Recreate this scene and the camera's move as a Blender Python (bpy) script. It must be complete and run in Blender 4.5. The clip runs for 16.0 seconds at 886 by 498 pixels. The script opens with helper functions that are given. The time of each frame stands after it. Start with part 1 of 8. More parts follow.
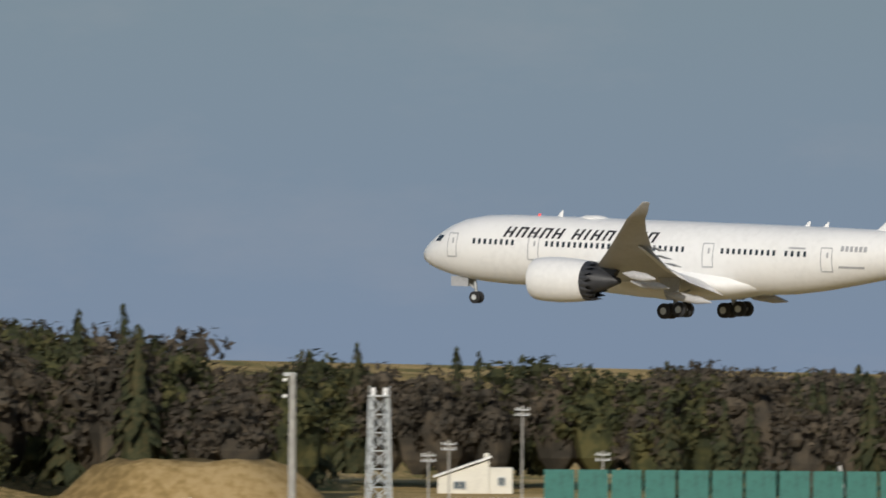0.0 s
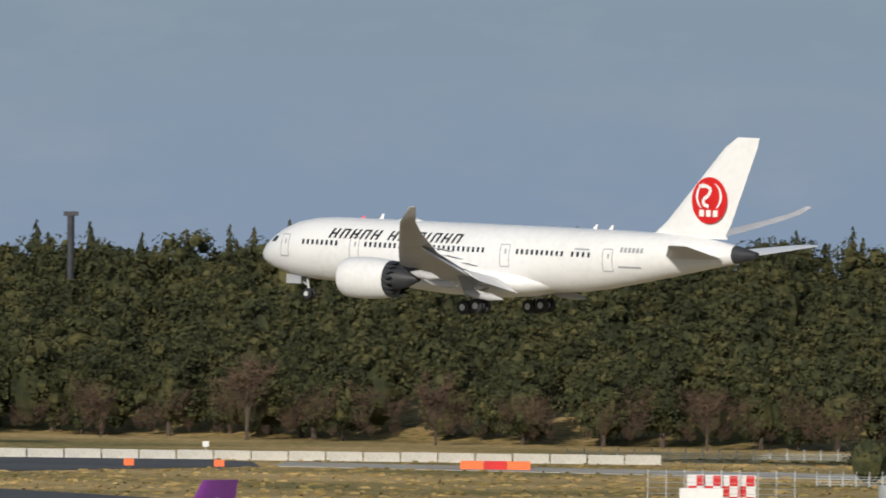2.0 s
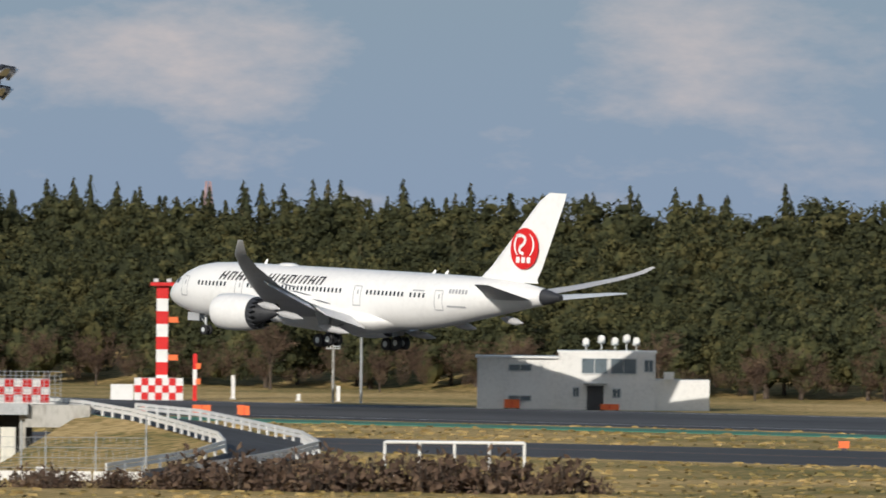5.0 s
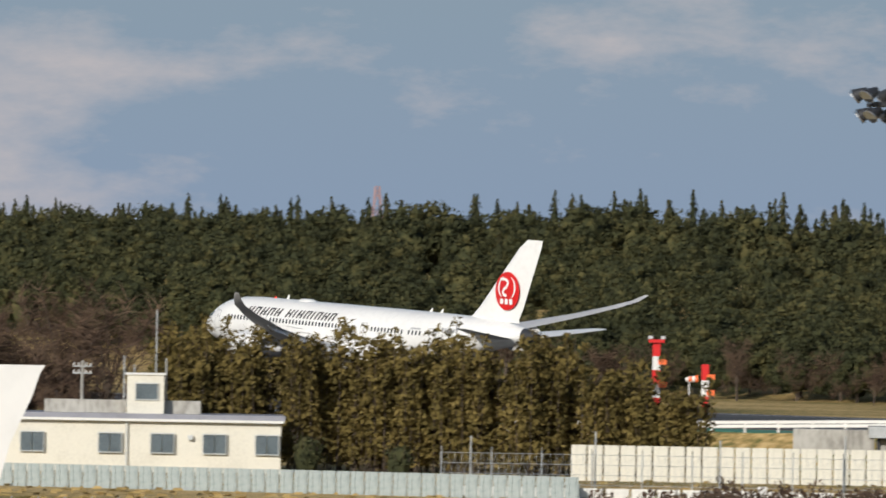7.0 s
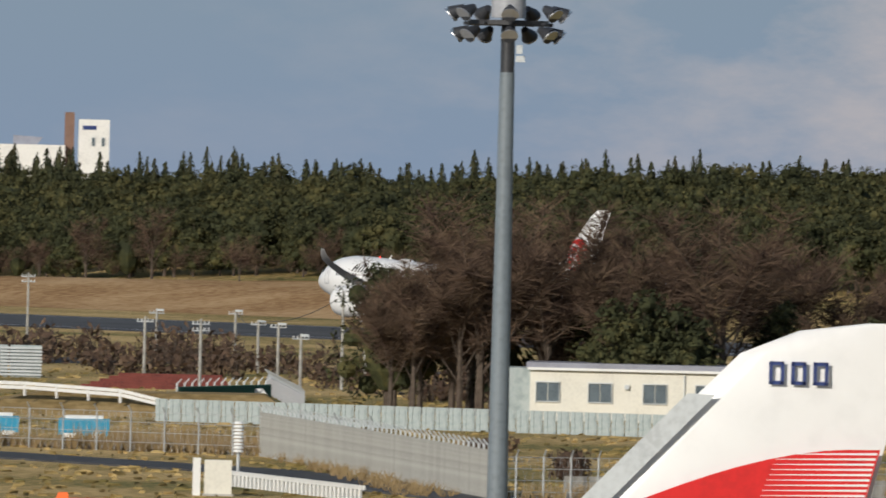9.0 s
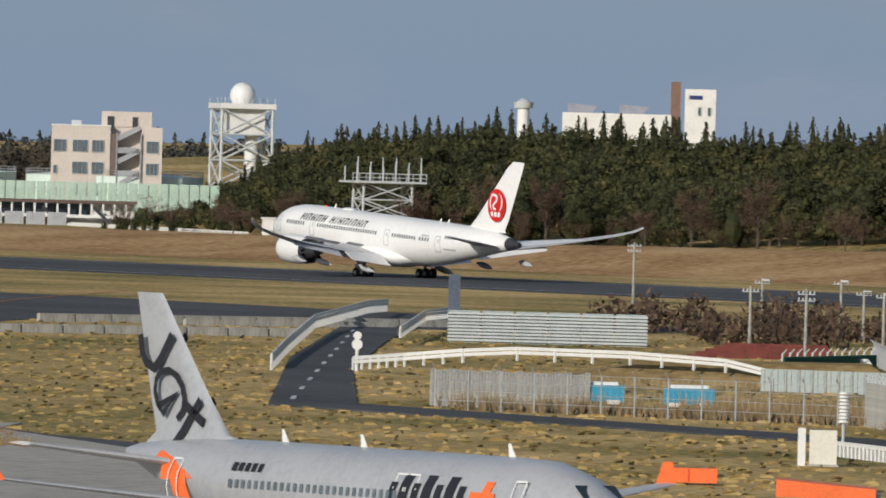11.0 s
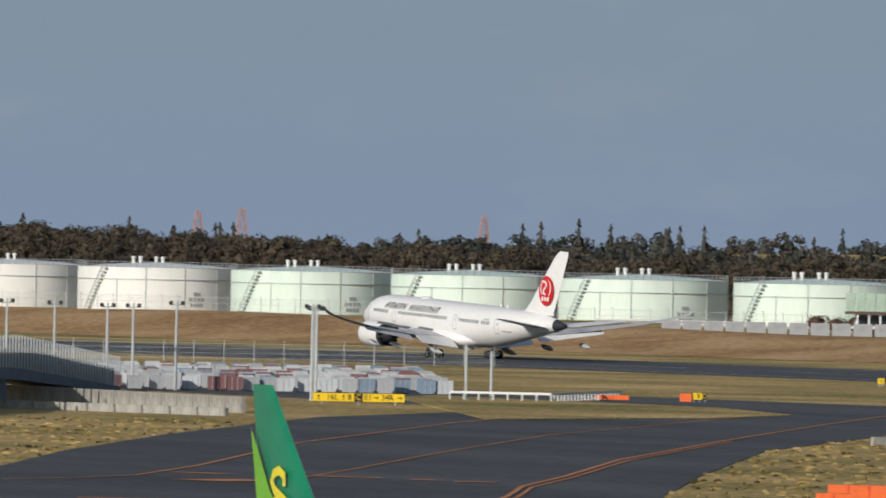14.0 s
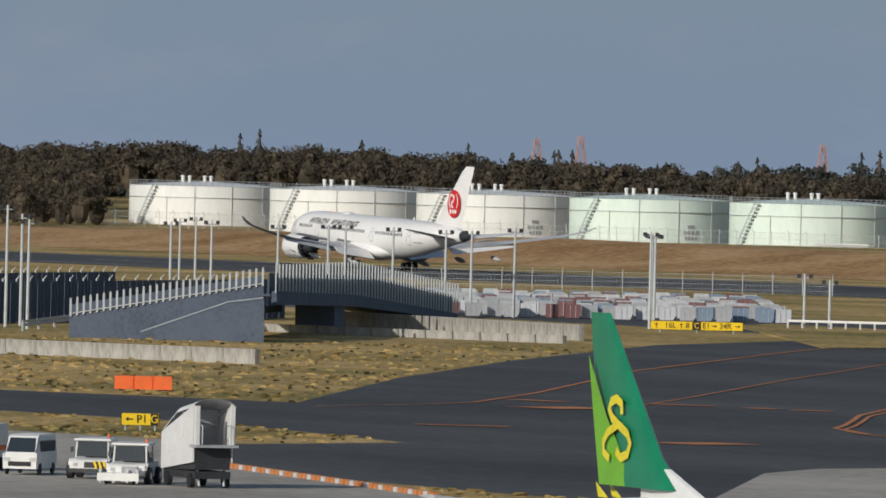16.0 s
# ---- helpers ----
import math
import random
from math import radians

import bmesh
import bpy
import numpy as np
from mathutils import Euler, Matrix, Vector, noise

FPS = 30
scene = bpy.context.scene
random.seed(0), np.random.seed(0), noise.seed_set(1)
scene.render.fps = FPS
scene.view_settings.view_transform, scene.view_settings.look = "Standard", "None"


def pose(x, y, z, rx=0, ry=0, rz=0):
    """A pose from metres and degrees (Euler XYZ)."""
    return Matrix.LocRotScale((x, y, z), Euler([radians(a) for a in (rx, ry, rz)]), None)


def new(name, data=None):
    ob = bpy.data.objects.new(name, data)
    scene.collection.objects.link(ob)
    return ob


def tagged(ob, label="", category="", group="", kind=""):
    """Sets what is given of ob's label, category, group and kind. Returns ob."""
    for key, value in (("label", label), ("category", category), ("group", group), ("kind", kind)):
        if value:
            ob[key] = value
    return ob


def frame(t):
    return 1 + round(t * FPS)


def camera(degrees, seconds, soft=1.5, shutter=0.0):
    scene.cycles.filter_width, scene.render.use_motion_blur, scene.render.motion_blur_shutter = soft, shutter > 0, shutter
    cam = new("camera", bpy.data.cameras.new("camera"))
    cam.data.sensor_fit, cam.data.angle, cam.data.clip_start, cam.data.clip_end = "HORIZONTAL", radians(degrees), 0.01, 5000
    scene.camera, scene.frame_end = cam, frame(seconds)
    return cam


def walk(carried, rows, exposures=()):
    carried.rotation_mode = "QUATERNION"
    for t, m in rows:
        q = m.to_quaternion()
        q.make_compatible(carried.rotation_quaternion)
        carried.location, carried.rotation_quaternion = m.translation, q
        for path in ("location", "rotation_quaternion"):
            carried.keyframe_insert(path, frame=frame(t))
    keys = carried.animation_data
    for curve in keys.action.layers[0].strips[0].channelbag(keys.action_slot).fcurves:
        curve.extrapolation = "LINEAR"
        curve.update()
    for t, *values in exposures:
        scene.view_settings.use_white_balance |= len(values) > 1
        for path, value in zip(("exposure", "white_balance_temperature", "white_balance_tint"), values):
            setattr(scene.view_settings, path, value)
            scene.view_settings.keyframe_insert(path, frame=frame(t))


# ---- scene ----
cam = camera(4.0243, 16.0, soft=1.7, shutter=0.14)
EYE_HEIGHT = 18.789
# seconds, heading (anticlockwise from +y), tilt, lean: a hand-held pan from one spot
PAN = [
    (0.00, 32.0291, 0.3917, 0.387),
    (0.20, 32.7650, 0.2623, 0.647),
    (0.50, 33.3607, 0.1979, 0.798),
    (0.70, 34.0158, 0.3770, 0.537),
    (1.00, 34.9616, 0.2943, 0.363),
    (1.10, 35.2440, 0.1387, 0.394),
    (1.20, 35.5623, 0.0370, 0.424),
    (1.30, 35.8344, -0.0262, 0.455),
    (1.40, 36.1168, -0.0535, 0.486),
    (1.50, 36.3735, 0.0040, 0.517),
    (2.00, 37.3483, 0.0451, 0.681),
    (2.50, 38.4590, -0.0367, 0.419),
    (3.00, 39.7593, -0.0862, 0.230),
    (3.20, 40.3558, 0.0379, 0.392),
    (3.50, 41.0985, 0.0128, 0.423),
    (3.80, 41.8220, -0.0115, 0.453),
    (4.10, 42.5265, -0.0351, 0.484),
    (4.40, 43.2126, -0.0580, 0.514),
    (4.70, 43.8805, -0.0801, 0.545),
    (5.00, 44.5307, -0.1016, 0.575),
    (5.30, 45.1637, -0.1223, 0.606),
    (5.50, 45.5679, -0.1061, 0.338),
    (6.00, 46.5642, -0.0773, 0.616),
    (6.50, 47.5485, -0.0443, 0.796),
    (6.90, 48.6087, -0.0146, 0.966),
    (7.00, 48.8472, -0.0521, 1.052),
    (7.50, 50.3819, -0.1371, 1.402),
    (8.00, 51.3444, -0.3092, 1.584),
    (8.50, 51.9193, -0.3489, 1.314),
    (9.00, 52.8776, -0.3209, 1.369),
    (9.20, 53.2142, -0.4033, 1.467),
    (9.50, 53.6425, -0.4239, 1.478),
    (9.80, 54.0598, -0.4444, 1.490),
    (10.10, 54.4665, -0.4650, 1.501),
    (10.40, 54.8628, -0.4856, 1.513),
    (10.70, 55.2491, -0.5062, 1.524),
    (11.00, 55.6256, -0.5268, 1.535),
    (11.30, 55.9925, -0.5474, 1.547),
    (11.50, 56.3542, -0.5612, 1.534),
    (12.00, 57.1579, -0.4066, 1.711),
    (12.30, 57.8193, -0.3254, 1.460),
    (12.50, 57.6315, -0.4156, 1.579),
    (13.00, 58.1835, -0.2866, 1.359),
    (13.50, 58.7800, -0.2423, 1.158),
    (14.00, 59.6844, -0.1018, 1.092),
    (14.50, 60.2632, -0.1512, 1.071),
    (15.00, 60.4618, -0.3975, 1.219),
    (15.50, 61.0112, -0.4352, 1.290),
    (16.00, 61.2153, -0.4615, 1.332),
]
walk(cam, [(t, Matrix.Translation((0, 0, EYE_HEIGHT)) @ pose(0, 0, 0, 90 + tilt, 0, heading) @ pose(0, 0, 0, 0, 0, lean)) for t, heading, tilt, lean in PAN],
     [(0.0, 0.08), (1.5, 0.25), (3.0, 0.35), (6.0, 0.42), (9.0, 0.26), (12.5, 0.24), (14.5, 0.16), (16.0, 0.08)])


# ---- light ----
SUN_TO = Vector((0.38, -0.92, 0.0)).normalized()
SUN_HEIGHT = radians(20.5)
world = bpy.data.worlds.new("sky")
scene.world = world
world.use_nodes = True


def build_sky():
    nt = world.node_tree
    nt.nodes.clear()
    out = nt.nodes.new("ShaderNodeOutputWorld")
    bg = nt.nodes.new("ShaderNodeBackground")
    sky = nt.nodes.new("ShaderNodeTexSky")
    sky.sky_type, sky.sun_disc = "NISHITA", False
    sky.sun_elevation = SUN_HEIGHT
    sky.sun_rotation = math.atan2(SUN_TO.x, SUN_TO.y)
    coord = nt.nodes.new("ShaderNodeTexCoord")
    sep = nt.nodes.new("ShaderNodeSeparateXYZ")
    nt.links.new(coord.outputs["Generated"], sep.inputs[0])
    # haze: a grey-blue veil low over the horizon
    veil = nt.nodes.new("ShaderNodeValToRGB")
    cr = veil.color_ramp
    cr.elements[0].position, cr.elements[0].color = 0.0, (2.5, 3.3, 4.55, 1)
    cr.elements[1].position, cr.elements[1].color = 1.0, (2.6, 3.4, 3.95, 1)
    mr = nt.nodes.new("ShaderNodeMapRange")
    mr.inputs[1].default_value, mr.inputs[2].default_value = 0.0, 0.03
    nt.links.new(sep.outputs["Z"], mr.inputs[0])
    nt.links.new(mr.outputs[0], veil.inputs[0])
    # soft clouds, flattened towards the horizon
    scale = nt.nodes.new("ShaderNodeVectorMath")
    scale.operation = "MULTIPLY"
    scale.inputs[1].default_value = (1.0, 1.0, 2.6)
    nt.links.new(coord.outputs["Generated"], scale.inputs[0])
    cloud = nt.nodes.new("ShaderNodeTexNoise")
    cloud.inputs["Scale"].default_value, cloud.inputs["Detail"].default_value, cloud.inputs["Roughness"].default_value = 34.0, 8.0, 0.62
    nt.links.new(scale.outputs[0], cloud.inputs["Vector"])
    cr2 = nt.nodes.new("ShaderNodeMapRange")
    cr2.inputs[1].default_value, cr2.inputs[2].default_value, cr2.inputs[4].default_value = 0.50, 0.70, 0.85
    nt.links.new(cloud.outputs["Fac"], cr2.inputs[0])
    # the clouds gather over the north-western horizon and thin out to both sides
    gather = nt.nodes.new("ShaderNodeVectorMath")
    gather.operation = "DOT_PRODUCT"
    gather.inputs[1].default_value = (-math.sin(radians(47)), math.cos(radians(47)), 0.0)
    nt.links.new(coord.outputs["Generated"], gather.inputs[0])
    thick = nt.nodes.new("ShaderNodeMapRange")
    thick.interpolation_type = "SMOOTHSTEP"
    thick.inputs[1].default_value, thick.inputs[2].default_value, thick.inputs[3].default_value = 0.9925, 0.9997, 0.13
    nt.links.new(gather.outputs["Value"], thick.inputs[0])
    amount = nt.nodes.new("ShaderNodeMath")
    amount.operation = "MULTIPLY"
    nt.links.new(cr2.outputs[0], amount.inputs[0])
    nt.links.new(thick.outputs[0], amount.inputs[1])
    puff = nt.nodes.new("ShaderNodeMix")
    puff.data_type = "RGBA"
    puff.inputs["B"].default_value = (5.6, 5.1, 5.1, 1)
    nt.links.new(amount.outputs[0], puff.inputs["Factor"])
    nt.links.new(veil.outputs[0], puff.inputs["A"])
    low = nt.nodes.new("ShaderNodeMapRange")
    low.inputs[1].default_value, low.inputs[2].default_value = 0.04, 0.3
    nt.links.new(sep.outputs["Z"], low.inputs[0])
    mix = nt.nodes.new("ShaderNodeMix")
    mix.data_type = "RGBA"
    nt.links.new(low.outputs[0], mix.inputs["Factor"])
    nt.links.new(puff.outputs["Result"], mix.inputs["A"])
    nt.links.new(sky.outputs[0], mix.inputs["B"])
    nt.links.new(mix.outputs["Result"], bg.inputs[0])
    bg.inputs[1].default_value = 0.075
    nt.links.new(bg.outputs[0], out.inputs[0])


build_sky()
sun = new("sun", bpy.data.lights.new("sun", "SUN"))
sun.data.energy, sun.data.angle, sun.data.color = 2.85, radians(0.55), (1.0, 0.94, 0.85)
sun.rotation_euler = (SUN_TO * math.cos(SUN_HEIGHT) + Vector((0, 0, math.sin(SUN_HEIGHT)))).to_track_quat("Z", "Y").to_euler()


# ---- materials ----
def ramp_mat(name, colours, scale=1.0, rough=0.8, bump=0.0, fine=12.0, metal=0.0, each=0.0, stretch=(1, 1, 1), noise_mix=0.5, spec=0.3):
    """A surface of two or more colours mixed by noise at two scales; each: spread of brightness from piece to piece."""
    m = bpy.data.materials.new(name)
    m.use_nodes = True
    nt = m.node_tree
    b = nt.nodes["Principled BSDF"]
    tc = nt.nodes.new("ShaderNodeTexCoord")
    mp = nt.nodes.new("ShaderNodeMapping")
    mp.inputs["Scale"].default_value = stretch
    nt.links.new(tc.outputs["Object"], mp.inputs[0])
    n1, n2 = nt.nodes.new("ShaderNodeTexNoise"), nt.nodes.new("ShaderNodeTexNoise")
    n1.inputs["Scale"].default_value, n1.inputs["Detail"].default_value = scale, 5
    n2.inputs["Scale"].default_value, n2.inputs["Detail"].default_value = scale * fine, 4
    for k in (n1, n2):
        nt.links.new(mp.outputs[0], k.inputs["Vector"])
    mx = nt.nodes.new("ShaderNodeMix")
    mx.inputs["Factor"].default_value = noise_mix
    nt.links.new(n1.outputs["Fac"], mx.inputs["A"])
    nt.links.new(n2.outputs["Fac"], mx.inputs["B"])
    rp = nt.nodes.new("ShaderNodeValToRGB")
    cr = rp.color_ramp
    while len(cr.elements) < len(colours):
        cr.elements.new(0.5)
    for i, c in enumerate(colours):
        cr.elements[i].position = 0.4 + 0.2 * i / max(1, len(colours) - 1)
        cr.elements[i].color = (*c, 1)
    nt.links.new(mx.outputs[0], rp.inputs[0])
    col = rp.outputs[0]
    if each:
        info = nt.nodes.new("ShaderNodeObjectInfo")
        geo = nt.nodes.new("ShaderNodeNewGeometry")
        add = nt.nodes.new("ShaderNodeMath")
        add.operation = "ADD"
        nt.links.new(info.outputs["Random"], add.inputs[0])
        nt.links.new(geo.outputs["Random Per Island"], add.inputs[1])
        mr = nt.nodes.new("ShaderNodeMapRange")
        mr.inputs[2].default_value, mr.inputs[3].default_value, mr.inputs[4].default_value = 2.0, 1 - each, 1 + each
        nt.links.new(add.outputs[0], mr.inputs[0])
        hs = nt.nodes.new("ShaderNodeHueSaturation")
        nt.links.new(mr.outputs[0], hs.inputs["Value"])
        nt.links.new(col, hs.inputs["Color"])
        col = hs.outputs[0]
    nt.links.new(col, b.inputs["Base Color"])
    b.inputs["Roughness"].default_value, b.inputs["Metallic"].default_value = rough, metal
    b.inputs["Specular IOR Level"].default_value = spec
    if bump:
        bp = nt.nodes.new("ShaderNodeBump")
        bp.inputs["Strength"].default_value = bump
        bp.inputs["Distance"].default_value = 0.1
        nt.links.new(n2.outputs["Fac"], bp.inputs["Height"])
        nt.links.new(bp.outputs[0], b.inputs["Normal"])
    return m


def plain(name, c, rough=0.5, metal=0.0, wear=0.12, scale=0.8, spec=0.4, glow=0.0):
    """A painted or moulded surface with faint stains."""
    d = tuple(x * (1 - wear) for x in c)
    u = tuple(min(1, x * (1 + wear * 0.4)) for x in c)
    m = ramp_mat(name, (d, c, u), scale=scale, rough=rough, metal=metal, fine=9.0, spec=spec)
    if glow:
        b = m.node_tree.nodes["Principled BSDF"]
        b.inputs["Emission Color"].default_value = (*c, 1)
        b.inputs["Emission Strength"].default_value = glow
    return m


WHITE = plain("white_paint", (0.74, 0.74, 0.72), 0.35, wear=0.06, scale=0.25)
PLANE_WHITE = plain("aircraft_white", (0.78, 0.78, 0.77), 0.28, wear=0.05, scale=0.2, spec=0.5)
PLANE_GREY = plain("aircraft_grey", (0.36, 0.37, 0.39), 0.35, wear=0.15, scale=0.5)
WING_GREY = plain("wing_grey", (0.48, 0.48, 0.49), 0.4, wear=0.12, scale=0.4)
FLAP_WHITE = plain("flap_white", (0.7, 0.7, 0.7), 0.35, wear=0.08)
METAL = plain("bare_metal", (0.55, 0.56, 0.58), 0.3, metal=0.8)
STEEL = plain("galvanised_steel", (0.42, 0.44, 0.45), 0.45, metal=0.35, wear=0.2)
PALE_STEEL = plain("pale_grey_steel", (0.5, 0.53, 0.54), 0.5, wear=0.15)
DARK = plain("dark_metal", (0.035, 0.037, 0.042), 0.5, wear=0.3)
BLACK = plain("black_rubber", (0.02, 0.02, 0.022), 0.7, wear=0.3, scale=3)
GLASS_DARK = plain("dark_glass", (0.03, 0.04, 0.05), 0.08, wear=0.1, spec=0.6)
WINDOW = plain("window_glass", (0.12, 0.15, 0.17), 0.1, wear=0.25, spec=0.6)
RED = plain("red_paint", (0.6, 0.014, 0.014), 0.4)
ORANGE = plain("orange_paint", (0.85, 0.16, 0.04), 0.5, wear=0.12, scale=1.5)
ORANGE_LINE = plain("worn_orange_line", (0.55, 0.21, 0.07), 0.7, wear=0.35, scale=0.3)
YELLOW = plain("yellow_sign", (0.85, 0.58, 0.02), 0.4, wear=0.08)
SIGN_BLACK = plain("sign_black", (0.02, 0.02, 0.02), 0.5)
NAVY = plain("navy_paint", (0.025, 0.045, 0.16), 0.4)
PURPLE = plain("purple_paint", (0.24, 0.05, 0.30), 0.4)
GREEN_FIN = plain("green_paint", (0.01, 0.20, 0.10), 0.3)
LIME = plain("lime_paint", (0.16, 0.42, 0.03), 0.3)
FIN_YELLOW = plain("fin_yellow", (0.72, 0.62, 0.03), 0.35)
SILVER = plain("silver_paint", (0.46, 0.47, 0.49), 0.33, metal=0.25, wear=0.1, scale=0.4)
LETTER = plain("letter_black", (0.02, 0.02, 0.025), 0.45)
CREAM = plain("cream_wall", (0.68, 0.66, 0.58), 0.7, wear=0.08, scale=0.5)
PINKISH = plain("pale_pink_render", (0.6, 0.53, 0.47), 0.75, wear=0.08, scale=0.3)
BUILDING_WHITE = plain("white_render", (0.72, 0.71, 0.68), 0.75, wear=0.1, scale=0.3)
CONCRETE = ramp_mat("concrete", ((0.25, 0.24, 0.22), (0.36, 0.35, 0.32), (0.45, 0.44, 0.41)), 0.25, 0.85, 0.2, stretch=(1, 1, 0.35))
TANK_WHITE = ramp_mat("tank_white", ((0.76, 0.78, 0.75), (0.82, 0.83, 0.8), (0.85, 0.85, 0.83)), 0.06, 0.45, 0.0, fine=8, stretch=(1, 1, 0.3))
TANK_GREEN = ramp_mat("tank_pale_green", ((0.64, 0.77, 0.7), (0.70, 0.82, 0.75), (0.74, 0.84, 0.78)), 0.06, 0.45, 0.0, fine=8, stretch=(1, 1, 0.3))
GREEN_WALL = plain("green_panel", (0.03, 0.15, 0.125), 0.6, wear=0.25, scale=0.15)
GREEN_MESH = plain("green_mesh", (0.045, 0.19, 0.15), 0.6, wear=0.25)
PALE_GREEN_PANEL = plain("pale_green_panel", (0.42, 0.55, 0.46), 0.5, wear=0.15, scale=0.2)
GREY_SHEET = ramp_mat("grey_sheet", ((0.27, 0.32, 0.32), (0.34, 0.39, 0.39), (0.39, 0.43, 0.43)), 0.2, 0.6, 0.1)
BLUE = plain("blue_paint", (0.03, 0.27, 0.43), 0.45, wear=0.15)
BRIDGE_BLUE = plain("dark_blue_grey_steel", (0.10, 0.125, 0.17), 0.9, wear=0.2, scale=0.3)
ROOF = plain("grey_blue_roof", (0.27, 0.28, 0.33), 0.5, wear=0.15)
BROWN_ROOF = plain("brown_roof", (0.12, 0.075, 0.06), 0.6)
RUST = plain("rust_red", (0.16, 0.04, 0.03), 0.8, wear=0.4)
WOOD_GREY = ramp_mat("weathered_panel", ((0.24, 0.24, 0.24), (0.33, 0.33, 0.32), (0.42, 0.41, 0.39)), 0.6, 0.8, each=0.15)
ASPHALT = ramp_mat("asphalt", ((0.042, 0.042, 0.045), (0.066, 0.066, 0.069), (0.092, 0.091, 0.092)), 0.03, 0.85, 0.2, fine=30, stretch=(0.4, 1.6, 1))
APRON = ramp_mat("apron_concrete", ((0.30, 0.275, 0.24), (0.40, 0.37, 0.32), (0.47, 0.44, 0.385)), 0.04, 0.85, 0.1, fine=20)
MARKING = plain("white_marking", (0.55, 0.56, 0.57), 0.7, wear=0.3, scale=0.2)
GREEN_TURF = plain("green_painted_turf", (0.05, 0.19, 0.13), 0.8, wear=0.25, scale=0.1)
GRASS = ramp_mat("dry_grass", ((0.13, 0.135, 0.045), (0.30, 0.225, 0.085), (0.47, 0.325, 0.135), (0.62, 0.45, 0.21)), 0.03, 0.95, 0.8, fine=34, noise_mix=0.55, spec=0.1)
TUFT = ramp_mat("dry_grass_tuft", ((0.19, 0.155, 0.06), (0.3, 0.225, 0.095), (0.42, 0.305, 0.135)), 0.03, 0.95, each=0.25, fine=20, spec=0.05)
REED = ramp_mat("dry_reed", ((0.22, 0.155, 0.08), (0.32, 0.235, 0.125)), 0.3, 0.95, each=0.3, spec=0.05)
MOUND = ramp_mat("straw_grass", ((0.20, 0.14, 0.06), (0.29, 0.205, 0.09), (0.37, 0.27, 0.135)), 0.08, 0.95, 0.5, fine=14, spec=0.1)
EARTH = ramp_mat("bare_brown_earth", ((0.27, 0.15, 0.065), (0.40, 0.245, 0.115), (0.50, 0.335, 0.175)), 0.05, 0.95, 0.5, fine=16, spec=0.1)
LEAF = ramp_mat("evergreen_leaf", ((0.034, 0.039, 0.021), (0.054, 0.058, 0.027), (0.1, 0.092, 0.038)), 0.16, 0.8, each=0.28, fine=5, spec=0.08)
CONIFER = ramp_mat("cedar_needles", ((0.028, 0.034, 0.02), (0.044, 0.048, 0.025), (0.068, 0.06, 0.03)), 0.3, 0.85, each=0.35, fine=6, spec=0.06)
BROWN_LEAF = ramp_mat("brown_winter_leaf", ((0.066, 0.044, 0.034), (0.105, 0.07, 0.05), (0.15, 0.105, 0.07)), 0.3, 0.9, each=0.35, fine=6, spec=0.1)
BAMBOO = ramp_mat("bamboo_leaf", ((0.085, 0.068, 0.024), (0.14, 0.108, 0.036), (0.20, 0.15, 0.055)), 0.2, 0.85, each=0.3, fine=6, spec=0.08)
BARK = ramp_mat("bark", ((0.06, 0.045, 0.035), (0.12, 0.095, 0.075)), 1.5, 0.95, 0.3)
FAR_LEAF = ramp_mat("far_wood", ((0.045, 0.054, 0.05), (0.066, 0.066, 0.057), (0.092, 0.078, 0.065)), 0.02, 0.95, each=0.2, fine=8, spec=0.03)
WINTER_WOOD = ramp_mat("brown_winter_wood", ((0.042, 0.038, 0.031), (0.066, 0.056, 0.043), (0.094, 0.076, 0.054)), 0.06, 0.95, each=0.3, fine=8, spec=0.03)
FENCE_GREY = ramp_mat("weathered_grey_panel", ((0.25, 0.25, 0.235), (0.33, 0.33, 0.31), (0.38, 0.38, 0.36)), 0.4, 0.8, 0.15, each=0.12)
DARK_GREEN = plain("dark_green_mesh", (0.035, 0.14, 0.105), 0.7, wear=0.3)


